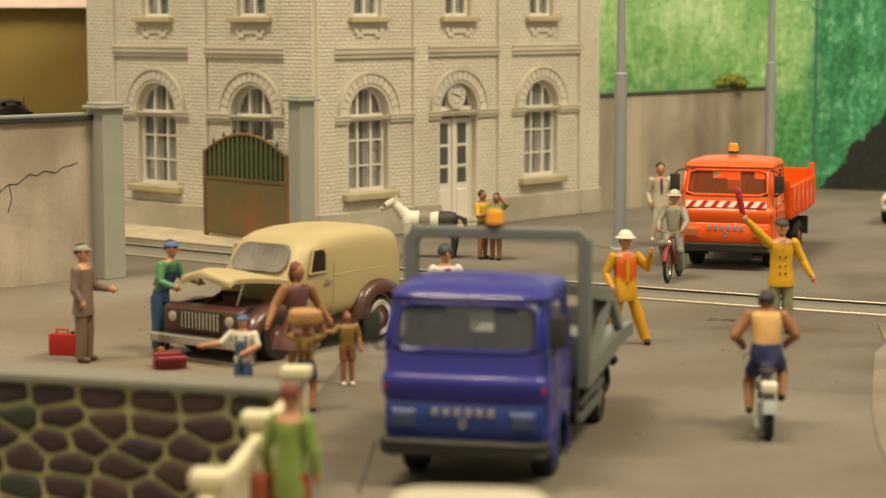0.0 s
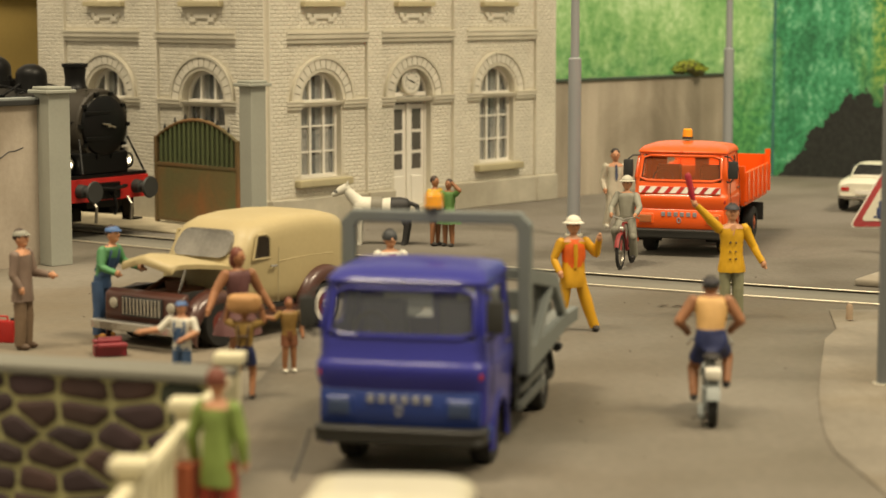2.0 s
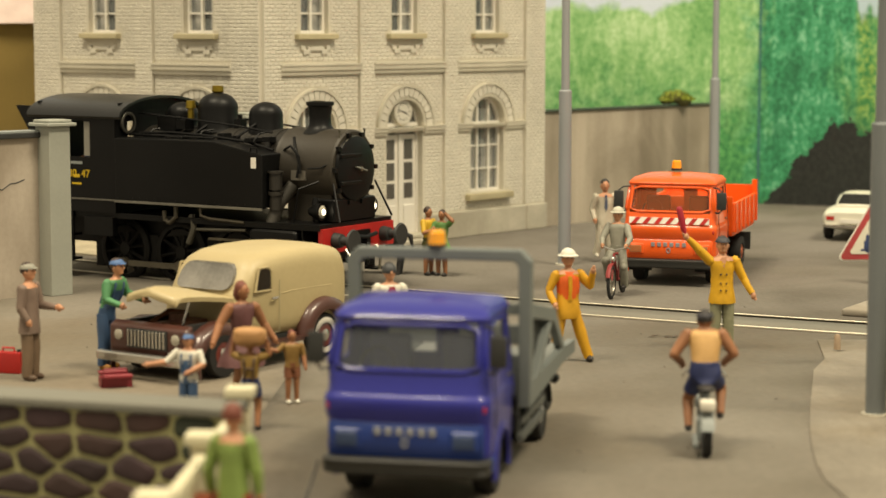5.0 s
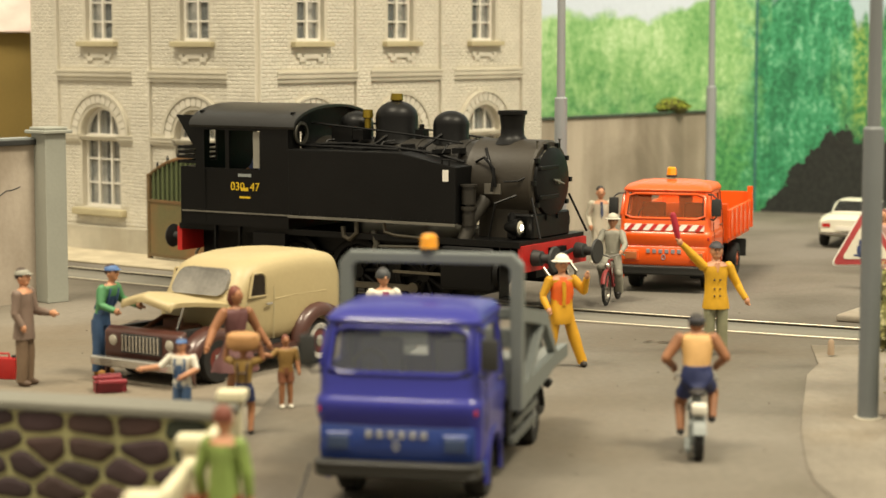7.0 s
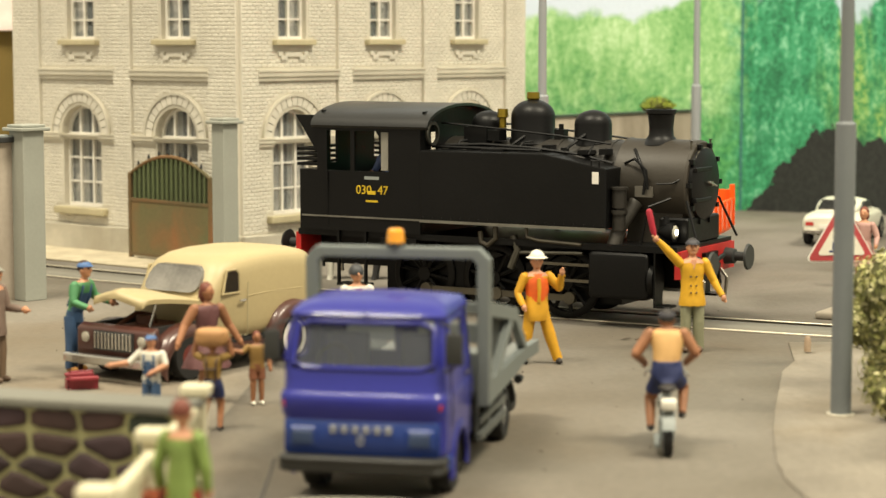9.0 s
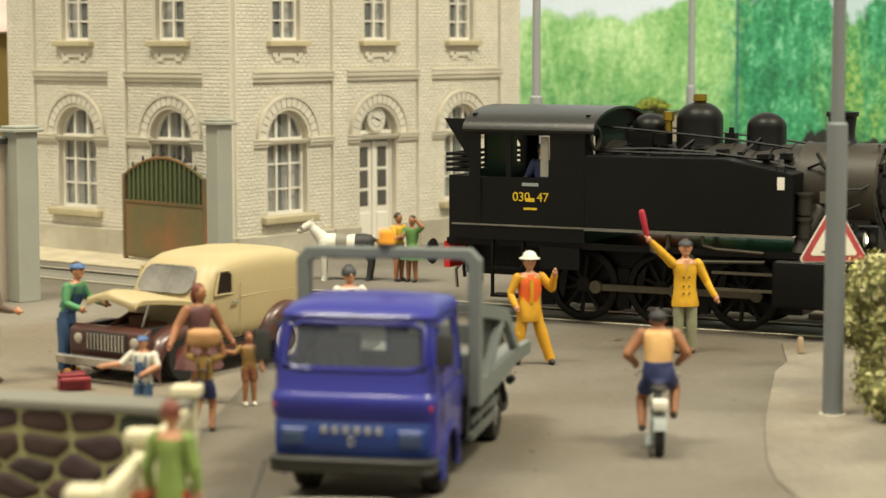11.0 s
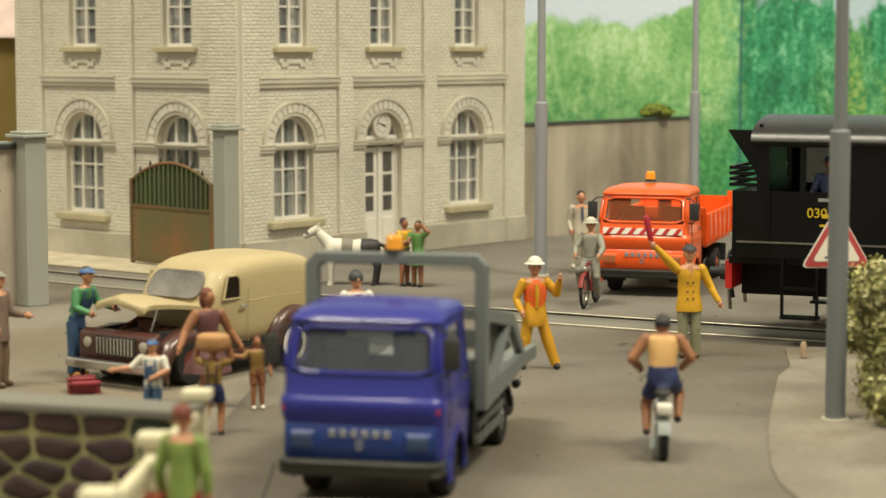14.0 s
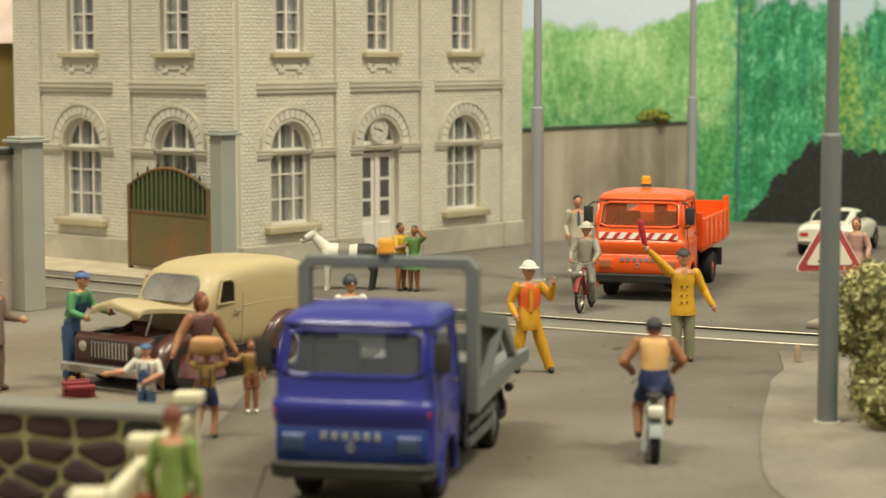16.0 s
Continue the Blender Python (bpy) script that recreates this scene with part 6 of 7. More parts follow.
def figurine(name, x, y, yaw, h, label, mats, arms, legs=None, coat=0.86, hat="", lean=0.0, skirt=None, sleeves=2, shorts=False, extra=None, z=0.0, group="", broad=1.0, bare=False, head_turn=0.0, duck=0.0, wide_hips=0.0):
    """mats: skin, hair, top, trousers, shoes, hat, more. arms and legs: two lists of the points after shoulder and hip."""
    bm = fresh()
    legs = legs or [[(-0.1, -0.02, 0.48), (-0.11, 0, 0.07)], [(0.1, -0.02, 0.48), (0.11, 0, 0.07)]]

    def lean_y(p):
        return (p[0], p[1] - lean * max(p[2] - 0.9, 0), p[2])

    for s, pts in zip((-1, 1), legs):
        hip = (s * 0.09, 0.0, 0.9)
        knee, ank = pts
        if shorts:
            mid = tuple(a + (b - a) * 0.62 for a, b in zip(hip, knee))
            limb(bm, [hip, mid], [0.09, 0.095], 3)
            limb(bm, [mid, knee, ank], [0.075, 0.065, 0.045], 0)
        elif skirt:
            limb(bm, [hip, knee, ank], [0.08, 0.06, 0.042], 0)
        else:
            limb(bm, [hip, knee, ank], [0.086, 0.08, 0.068], 3)
        ball(bm, (ank[0], ank[1] - 0.055, ank[2] - 0.02), 0.062, 0.85, 2.0, 0.85, mi=4)
    rings = [(0.84, 0.165, 0.115), (0.94, 0.165, 0.12), (1.03, 0.15, 0.108), (1.2, 0.172, 0.125), (1.33, 0.2, 0.125), (1.41, 0.205, 0.115), (1.455, 0.15, 0.09), (1.49, 0.06, 0.06), (1.54, 0.05, 0.055)]
    if not skirt and coat >= 0.84:
        loft(bm, [[lean_y((0.17 * q * math.cos(a), 0.122 * q * math.sin(a), zz)) for a in [2 * math.pi * i / 16 for i in range(16)]] for zz, q in ((0.8, 0.9), (0.86, 1.0), (1.0, 0.98))], True, (True, True), 3)
    if coat < 0.84:
        rings = [(coat, 0.214, 0.152), (coat + 0.06, 0.21, 0.15), (0.9, 0.198, 0.142), (1.03, 0.18, 0.128)] + rings[3:]
    body = [[lean_y((w * broad * math.cos(a), d * math.sin(a), zz)) for a in [2 * math.pi * i / 16 for i in range(16)]] for zz, w, d in rings]
    loft(bm, body[:7], True, (True, True), 2)
    loft(bm, body[6:], True, (True, True), 0)
    if skirt:
        loft(bm, [[(w * (1 + 0.05 * math.cos(6 * a)) * math.cos(a), w * 0.8 * (1 + 0.05 * math.cos(6 * a)) * math.sin(a), zz) for a in [2 * math.pi * i / 24 for i in range(24)]]
                  for zz, w in ((skirt, 0.37), (skirt + 0.12, 0.33), (0.78, 0.25), (0.95, 0.175), (1.06, 0.145))], True, (True, True), 2)
    for s, pts in zip((-1, 1), arms):
        sh = lean_y((s * 0.195 * broad, 0.0, 1.40))
        el, ha = pts
        ball(bm, sh, 0.078, n=10, m=6, mi=0 if sleeves == 0 else 2)
        wrist = tuple(a + (b - a) * 0.86 for a, b in zip(el, ha))
        limb(bm, [sh, el], [0.072, 0.055], 0 if sleeves == 0 else 2)
        ball(bm, el, 0.056, n=10, m=6, mi=2 if sleeves == 2 else 0)
        limb(bm, [el, wrist], [0.055, 0.042], 2 if sleeves == 2 else 0)
        ball(bm, ha, 0.055, 0.8, 0.9, 1.1, mi=0)
        tube(bm, [wrist, tuple(a + (b - a) * 1.25 for a, b in zip(el, ha))], [0.04, 0.02], 8, 0)
    # head with nose, ears, chin and hair
    hy = -lean * 0.68
    ct, st = math.cos(radians(head_turn)), math.sin(radians(head_turn))

    hs = 1.03

    def hd(p):
        return (hs * (p[0] * ct + p[1] * -st), hy + hs * (p[0] * st + p[1] * ct), 1.52 - duck + hs * (p[2] - 1.52))

    ball(bm, hd((0, -0.005, 1.645)), 0.1 * hs, 0.9, 1.0, 1.22, n=16, m=10, mi=0)
    ball(bm, hd((0, -0.035, 1.575)), 0.06 * hs, 1.0, 1.0, 0.9, mi=0)
    ball(bm, hd((0, -0.105, 1.635)), 0.024, 0.8, 1.1, 1.3, n=8, m=5, mi=0)
    for s in (-1, 1):
        ball(bm, hd((s * 0.092, 0.0, 1.635)), 0.024, 0.5, 1, 1.3, n=8, m=5, mi=0)
        ball(bm, hd((s * 0.036, -0.094, 1.665)), 0.012, n=6, m=4, mi=1)
    ball(bm, hd((0, 0.022, 1.672)), 0.108 * hs, 0.93, 0.98, 1.12, n=16, m=8, mi=1, z0=-0.35 if not bare else 0.2)
    if hat == "cap":
        ball(bm, hd((0, 0.01, 1.69)), 0.114 * hs, 1.0, 1.05, 0.75, n=16, m=6, mi=5, z0=0.0)
        ball(bm, hd((0, -0.095, 1.70)), 0.072 * hs, 1.0, 0.8, 0.2, n=12, m=4, mi=5)
    elif hat == "brim":
        tube(bm, [hd((0, 0, 1.69)), hd((0, 0, 1.70)), hd((0, 0, 1.715))], [0.17, 0.17, 0.13], 20, 5)
        ball(bm, hd((0, 0, 1.70)), 0.122 * hs, 1, 1.08, 0.95, n=16, m=6, mi=5, z0=0.0)
    elif hat == "helmet":
        ball(bm, hd((0, 0.015, 1.66)), 0.118 * hs, 0.95, 1.05, 1.05, n=16, m=8, mi=5, z0=-0.25)
    elif hat == "long":
        ball(bm, hd((0, 0.05, 1.6)), 0.1, 1.05, 0.7, 1.3, mi=1)
    if wide_hips:
        loft(bm, [[lean_y((wide_hips * q * math.cos(a), (0.17 + 0.1 * (1 - q)) * math.sin(a), zz)) for a in [2 * math.pi * i / 16 for i in range(16)]] for zz, q in ((0.80, 0.72), (0.85, 0.98), (0.93, 1.0), (1.02, 0.86), (1.06, 0.84))], True, (True, True), 3)
    if extra:
        before = len(bm.verts)
        extra(bm)
        bm.verts.ensure_lookup_table()
        for v in bm.verts[before:]:
            v.co = lean_y(v.co)
    # cloth folds and the uneven surface of a hand-painted figure
    bmesh.ops.subdivide_edges(bm, edges=[e for e in bm.edges if e.calc_length() > 0.03], cuts=1, use_grid_fill=True)
    bm.normal_update()
    shift = Vector((x, y, h)) * 3.7
    for v in bm.verts:
        cloth = any(f.material_index in (2, 3, 6) for f in v.link_faces)
        p = Vector((v.co.x * 9, v.co.y * 9, v.co.z * 5)) + shift
        v.co += v.normal * ((0.016 if cloth else 0.006) * noise.noise(p) + (0.008 if cloth else 0.002) * noise.noise(p * 2.7))
    k = h / 1.78
    bm.transform(Matrix.Diagonal((k, k, k, 1)))
    return single(name, bm, mats, spot(x, y, z, 0, 0, yaw), label, "figurine", group, smooth=60)


def straps(mi, back=False):
    def add(bm):
        for s in (-1, 1):
            tube(bm, [(s * 0.1, -0.1, 1.0), (s * 0.11, -0.128, 1.2), (s * 0.1, -0.11, 1.38), (s * 0.09, 0.0, 1.47), (s * 0.08, 0.11, 1.35), (s * 0.05, 0.12, 1.05)], 0.022, 6, mi)
        loft(bm, [[(w * math.cos(a), -0.012 + d * math.sin(a), zz) for a in [math.pi + math.pi * i / 10 for i in range(11)]] for zz, w, d in ((1.0, 0.15, 0.125), (1.28, 0.12, 0.13))], False, (False, False), mi)
    return add


OFF = hue("offwhite", "d8d4c6")
NAVY, DENIM, BOOT = hue("navy", "26305c"), hue("denim", "3a5578"), hue("black", "2a2624")
HAIR, AUBURN = hue("hair", "3a2a22"), hue("auburn", "6a3526")

figurine("mechanic_figurine", -5.84, 33.15, 62, 1.78, "mechanic figurine in green shirt, blue overalls and blue cap", [SKIN, HAIR, hue("green", "4f8a5c"), DENIM, hue("clog", "b07a30"), hue("cap_blue", "4a6a9a"), DENIM],
         [[(-0.28, -0.22, 1.16), (-0.2, -0.48, 1.06)], [(0.3, -0.2, 1.2), (0.22, -0.62, 1.12)]], hat="cap", lean=0.36, extra=straps(6))
figurine("man_figurine", -6.85, 32.1, 72, 1.82, "man figurine in a worn brown suit and grey flat cap", [SKIN, HAIR, hue("brown_grey", "7d6a5e"), hue("brown_trouser", "75604c"), hue("brown_shoe", "5a4636"), hue("cap_grey", "8a887c"), BOOT],
         [[(-0.24, 0.02, 1.12), (-0.2, -0.1, 0.9)], [(0.24, -0.06, 1.12), (0.16, -0.42, 1.1)]], coat=0.72, hat="cap")
figurine("boy_figurine", -3.96, 28.5, -18, 1.26, "boy figurine in white shirt, blue overalls and blue cap", [SKIN, HAIR, OFF, DENIM, BOOT, hue("cap_blue", "4a6a9a"), DENIM],
         [[(-0.42, -0.1, 1.22), (-0.8, -0.16, 1.16)], [(0.34, -0.05, 1.2), (0.1, -0.26, 1.06)]], hat="cap", extra=straps(6), sleeves=1, broad=1.2)
figurine("woman_figurine", -3.42, 30.45, 25, 1.74, "woman figurine in a plum brown summer dress, arms spread", [TAN, AUBURN, hue("plum", "6a4444"), hue("plum", "6a4444"), hue("plum", "6a4444"), AUBURN, AUBURN],
         [[(-0.36, -0.05, 1.16), (-0.5, -0.16, 0.9)], [(0.34, -0.02, 1.14), (0.5, -0.1, 0.88)]], [[(-0.1, -0.16, 0.5), (-0.12, 0.02, 0.08)], [(0.1, 0.04, 0.5), (0.14, 0.16, 0.1)]], hat="long", skirt=0.52, sleeves=0, lean=0.08, head_turn=35)


def bundle(bm):
    """A soft tan bundle on the head, and braces crossing on the back."""
    loft(bm, [[(w * math.copysign(abs(math.cos(a)) ** 0.6, math.cos(a)), d * math.copysign(abs(math.sin(a)) ** 0.6, math.sin(a)), zz) for a in [2 * math.pi * i / 16 for i in range(16)]]
              for zz, w, d in ((1.62, 0.2, 0.12), (1.66, 0.29, 0.18), (1.8, 0.33, 0.2), (1.92, 0.31, 0.19), (1.97, 0.22, 0.13))], True, (True, True), 6)
    for s in (-1, 1):
        tube(bm, [(s * 0.1, -0.11, 1.0), (s * 0.11, -0.13, 1.3), (s * 0.1, -0.02, 1.47), (s * 0.1, 0.125, 1.36), (s * 0.09, 0.13, 1.18), (s * 0.09, 0.12, 0.98)], 0.022, 6, 5)
    tube(bm, [(-0.1, 0.14, 1.2), (0.1, 0.14, 1.2)], 0.02, 6, 5)


figurine("hiker_figurine", -3.08, 28.15, 172, 1.26, "boy figurine in navy shorts carrying a tan bundle overhead", [TAN, AUBURN, hue("khaki", "9a7a3c"), NAVY, BOOT, hue("brace_brown", "4a3424"), hue("bundle", "b98a58")],
         [[(-0.36, -0.04, 1.46), (-0.32, -0.02, 1.74)], [(0.36, -0.04, 1.46), (0.32, -0.02, 1.74)]], [[(-0.12, -0.12, 0.5), (-0.14, 0.05, 0.07)], [(0.12, 0.08, 0.5), (0.16, 0.2, 0.12)]], shorts=True, sleeves=1, extra=bundle)
figurine("child_figurine", -2.66, 30.12, 20, 1.07, "small child figurine in olive shirt and white shoes", [TAN, AUBURN, hue("olive", "8a6a34"), hue("rust", "7a4a30"), OFF, BOOT, BOOT],
         [[(-0.36, -0.02, 1.3), (-0.62, -0.04, 1.36)], [(0.28, -0.02, 1.16), (0.3, -0.14, 0.88)]], sleeves=1, shorts=True, broad=1.15)


def vest(bm):
    for zs in (((0.98, 0.162, 0.125), (1.2, 0.188, 0.14), (1.36, 0.19, 0.135), (1.45, 0.13, 0.1)),):
        loft(bm, [[(w * math.cos(a), d * math.sin(a), zz) for a in [2 * math.pi * i / 20 for i in range(20)]] for zz, w, d in zs], True, (False, False), 6)
    tube(bm, [(0, -0.135, 1.0), (0, -0.15, 1.2), (0, -0.14, 1.38)], [0.03, 0.035, 0.03], 6, 2)


figurine("signalman_figurine", 1.56, 33.95, 12, 1.82, "worker figurine in yellow suit, orange vest and white helmet", [SKIN, HAIR, hue("suit_yellow", "d09a1c"), hue("suit_yellow", "d09a1c"), BOOT, OFF, hue("vest_orange", "e0601c")],
         [[(-0.32, 0.0, 1.14), (-0.24, -0.14, 0.92)], [(0.36, -0.04, 1.2), (0.36, -0.2, 1.48)]], [[(-0.16, -0.02, 0.48), (-0.2, 0.05, 0.07)], [(0.2, -0.04, 0.48), (0.34, -0.06, 0.07)]], coat=0.7, hat="brim", extra=vest)


def baton(bm):
    tube(bm, [(-0.60, -0.12, 1.80), (-0.64, -0.12, 1.92), (-0.71, -0.12, 2.22), (-0.72, -0.12, 2.26)], [0.025, 0.045, 0.05, 0.03], 10, 6)
    for zz in (0.95, 1.06, 1.2):
        for xx in (-0.045, 0.045):
            ball(bm, (xx, -0.135 if zz > 1 else -0.14, zz), 0.016, mi=1, n=8, m=5)
    loft(bm, [[(-0.05, -0.118, 1.47), (0.0, -0.14, 1.3), (0.05, -0.118, 1.47)], [(-0.04, -0.11, 1.47), (0.0, -0.13, 1.31), (0.04, -0.11, 1.47)]], True, (True, True), 0)


figurine("crossing_guard_figurine", 4.24, 35.2, 3, 1.92, "crossing guard figurine in a yellow jacket raising a red baton", [SKIN, BOOT, hue("jacket_yellow", "d2a01e"), hue("sage", "8c8c70"), hue("brown_shoe", "5a4636"), hue("cap_dark", "35343a"), hue("baton_red", "a81f34")],
         [[(-0.38, -0.06, 1.58), (-0.60, -0.12, 1.80)], [(0.34, 0.0, 1.12), (0.48, -0.1, 0.86)]], coat=0.74, hat="cap", extra=baton, bare=True)


def bike(kind, x, y, yaw, colour, r, base):
    """A two-wheeler with its front along -y, origin under the middle."""
    label = {"bicycle": "red roadster bicycle ridden beside the tipper truck", "moped": "white and grey moped with a luggage box"}[kind]
    t = thing(kind, spot(x, y, 0, 0, 0, yaw), label, kind)
    tyre = 0.03 if kind == "bicycle" else 0.055
    for yy in (-base / 2, base / 2):
        w = new("wheel")
        w.parent = t
        w.matrix_basis = spot(0, yy, r)
        bm = fresh()
        ring_x(bm, -tyre, tyre, r, r - 2 * tyre, n=28)
        part("tyre", bm, RUBBER, w)
        bm = fresh()
        ring_x(bm, -tyre * 0.6, tyre * 0.6, r - 1.9 * tyre, r - 2.6 * tyre, n=28)
        tube(bm, [(-0.05, 0, 0), (0.05, 0, 0)], 0.035, 10)
        for k in range(10):
            a = 2 * math.pi * k / 10
            tube(bm, [(0, 0, 0), (0, (r - 2 * tyre) * math.cos(a), (r - 2 * tyre) * math.sin(a))], 0.006, 4)
        part("rim", bm, STEEL, w)
        bm = fresh()
        rings = [[(sx * tyre * 1.5, (r + 0.05 - 0.02 * (sx != 0)) * math.cos(a), (r + 0.05 - 0.02 * (sx != 0)) * math.sin(a)) for sx in (-1, 0, 1)] for a in [radians(20 + 14 * i) for i in range(11)]]
        loft(bm, rings, False, (False, False))
        part("mudguard", bm, GREY if kind == "moped" else colour, w)
    f, b = -base / 2, base / 2
    bm = fresh()
    head, seat, crank = (0, f + 0.22, r + 0.55), (0, b - 0.28, r + 0.5), (0, 0.02, r - 0.02)
    for p, q in ((head, crank), (crank, seat), (seat, (0, b, r)), (crank, (0, b, r)), (head, seat), (head, (0, f + 0.05, r + 0.1)), ((0, f + 0.05, r + 0.1), (0, f, r))):
        tube(bm, [p, q], 0.024 if kind == "bicycle" else 0.045, 8)
    part("frame", bm, colour, t)
    bm = fresh()
    tube(bm, [(-0.28, f + 0.42, r + 0.64), (-0.24, f + 0.3, r + 0.68), (0, f + 0.2, r + 0.62), (0.24, f + 0.3, r + 0.68), (0.28, f + 0.42, r + 0.64)], 0.018, 8)
    part("handlebar", bm, CHROME, t)
    bm = fresh()
    ball(bm, (0, b - 0.28, r + 0.56), 0.13, 0.9, 1.2, 0.4)
    part("saddle", bm, BOOT, t)
    bm = fresh()
    ball(bm, (0, f + 0.08, r + 0.45), 0.065)
    part("lamp", bm, CHROME, t)
    if kind == "moped":
        bm = fresh()
        box(bm, -0.1, 0.1, b - 0.06, b + 0.2, r + 0.34, r + 0.47)
        soften(bm, 0.03, 2)
        part("luggage_box", bm, OFF, t, "white luggage box")
        bm = fresh()
        box(bm, -0.1, 0.1, -0.16, 0.2, r - 0.16, r + 0.12)
        tube(bm, [(0.12, 0.0, r - 0.12), (0.14, b + 0.1, r - 0.12)], 0.045, 8)
        soften(bm, 0.02, 1)
        part("engine", bm, GREY, t)
    return t


bike("moped", 2.93, 26.98, 176, GREY, 0.27, 1.2)
figurine("rider_figurine", 2.93, 27.0, 176, 1.78, "moped rider figurine in tan vest and navy shorts", [TAN, BOOT, hue("tan_vest", "cfa468"), NAVY, BOOT, hue("cap_dark", "35343a"), BOOT],
         [[(-0.38, -0.10, 1.16), (-0.27, -0.36, 1.0)], [(0.40, -0.06, 1.14), (0.28, -0.34, 0.98)]], [[(-0.23, -0.34, 0.66), (-0.21, -0.1, 0.36)], [(0.2, -0.26, 0.52), (0.2, -0.04, 0.2)]], sleeves=0, shorts=True, hat="cap", broad=1.12, z=0.06, lean=0.28, duck=0.07, wide_hips=0.215)
bike("bicycle", 3.06, 42.25, -17, hue("bike_red", "8a2a2a"), 0.34, 1.1)
figurine("cyclist_figurine", 3.07, 42.35, -17, 1.72, "cyclist figurine in a grey suit and pale hat", [SKIN, HAIR, hue("suit_grey", "8f8d80"), hue("suit_grey2", "858376"), BOOT, hue("hat_pale", "b8b4a4"), BOOT],
         [[(-0.3, -0.14, 1.16), (-0.25, -0.34, 1.02)], [(0.3, -0.14, 1.16), (0.25, -0.34, 1.02)]], [[(-0.18, -0.3, 0.7), (-0.16, -0.1, 0.3)], [(0.18, -0.24, 0.58), (0.16, -0.04, 0.16)]], hat="brim", z=0.05)


def tie(bm):
    loft(bm, [[(-0.03, -0.118, 1.46), (0.03, -0.118, 1.46), (0.035, -0.14, 1.2), (0.0, -0.138, 1.1), (-0.035, -0.14, 1.2)], [(-0.03, -0.108, 1.46), (0.03, -0.108, 1.46), (0.035, -0.13, 1.2), (0.0, -0.128, 1.1), (-0.035, -0.13, 1.2)]], True, (True, True), 6)


figurine("gentleman_figurine", 3.28, 48.5, 8, 1.9, "gentleman figurine in a pale beige suit with a blue tie", [SKIN, BOOT, hue("suit_pale", "c2bba8"), hue("suit_pale", "c2bba8"), OFF, BOOT, hue("tie_blue", "44506a")],
         [[(-0.28, 0.02, 1.14), (-0.24, -0.12, 0.9)], [(0.28, 0.02, 1.14), (0.24, -0.12, 0.9)]], [[(-0.12, -0.1, 0.5), (-0.2, -0.06, 0.16)], [(0.1, -0.02, 0.48), (0.11, 0, 0.07)]], coat=0.72, extra=tie, bare=True)
figurine("walker_figurine", -0.80, 45.7, 50, 1.5, "walker figurine in a yellow shirt with dark shorts", [TAN, HAIR, hue("shirt_yellow", "c9a22a"), hue("moss", "5a5a34"), BOOT, BOOT, BOOT],
         [[(-0.3, -0.1, 1.14), (-0.2, -0.3, 1.2)], [(0.3, -0.1, 1.14), (0.2, -0.3, 1.2)]], shorts=True, sleeves=1)
figurine("walker_figurine", -0.50, 45.55, -30, 1.45, "walker figurine in a green dress, one hand raised", [TAN, HAIR, hue("shirt_green", "5f8a4a"), hue("moss", "5a5a34"), BOOT, BOOT, BOOT],
         [[(-0.3, -0.12, 1.18), (-0.12, -0.24, 1.3)], [(0.36, -0.06, 1.5), (0.18, -0.1, 1.68)]], shorts=True, sleeves=1, skirt=0.62)
figurine("girl_figurine", -1.30, 32.3, 20, 1.8, "girl figurine with dark helmet, white blouse and red waistcoat", [SKIN, BOOT, OFF, hue("moss", "5a5a34"), BOOT, hue("helmet", "3a3c3e"), hue("waistcoat", "8e2230")],
         [[(-0.28, 0.0, 1.14), (-0.26, -0.14, 0.92)], [(0.3, 0.0, 1.14), (0.3, -0.14, 0.92)]], hat="helmet", extra=lambda bm: loft(bm, [[(w * math.cos(a), -0.015 + d * math.sin(a), zz) for a in [math.pi * 1.1 + math.pi * 0.8 * i / 10 for i in range(11)]] for zz, w, d in ((1.0, 0.16, 0.125), (1.3, 0.16, 0.135), (1.43, 0.1, 0.1))], False, (False, False), 6))


def shoulder_bag(bm):
    box(bm, 0.22, 0.42, -0.12, 0.2, 0.5, 0.86, 6)


figurine("passer_figurine", -2.52, 20.35, 165, 1.78, "passer-by figurine in a light green coat and red trousers", [SKIN, AUBURN, hue("leaf_coat", "7f964c"), hue("red_trouser", "a03a2c"), BOOT, BOOT, hue("bag_rust", "a8583a")],
         [[(-0.24, 0.0, 1.12), (-0.24, -0.06, 0.86)], [(0.26, 0.0, 1.12), (0.25, -0.06, 0.86)]], coat=0.66, extra=shoulder_bag, broad=0.85)
figurine("lady_figurine", 8.95, 44.2, -25, 1.72, "lady figurine in a dusty pink top and purple skirt", [SKIN, AUBURN, hue("dusty_pink", "b08a80"), hue("purple", "5a3a6a"), BOOT, BOOT, OFF],
         [[(-0.3, -0.08, 1.14), (-0.1, -0.26, 1.1)], [(0.3, 0.0, 1.14), (0.3, -0.14, 0.94)]], hat="long", skirt=0.5)
driver = figurine("driver_figurine", 0, 0, 0, 1.75, "engine driver figurine in blue overalls inside the cab", [SKIN, HAIR, hue("driver_blue", "6a7aa8"), DENIM, BOOT, DENIM, BOOT],
                  [[(-0.28, -0.1, 1.16), (-0.24, -0.3, 1.1)], [(0.28, 0.0, 1.14), (0.26, -0.14, 0.92)]], hat="cap")


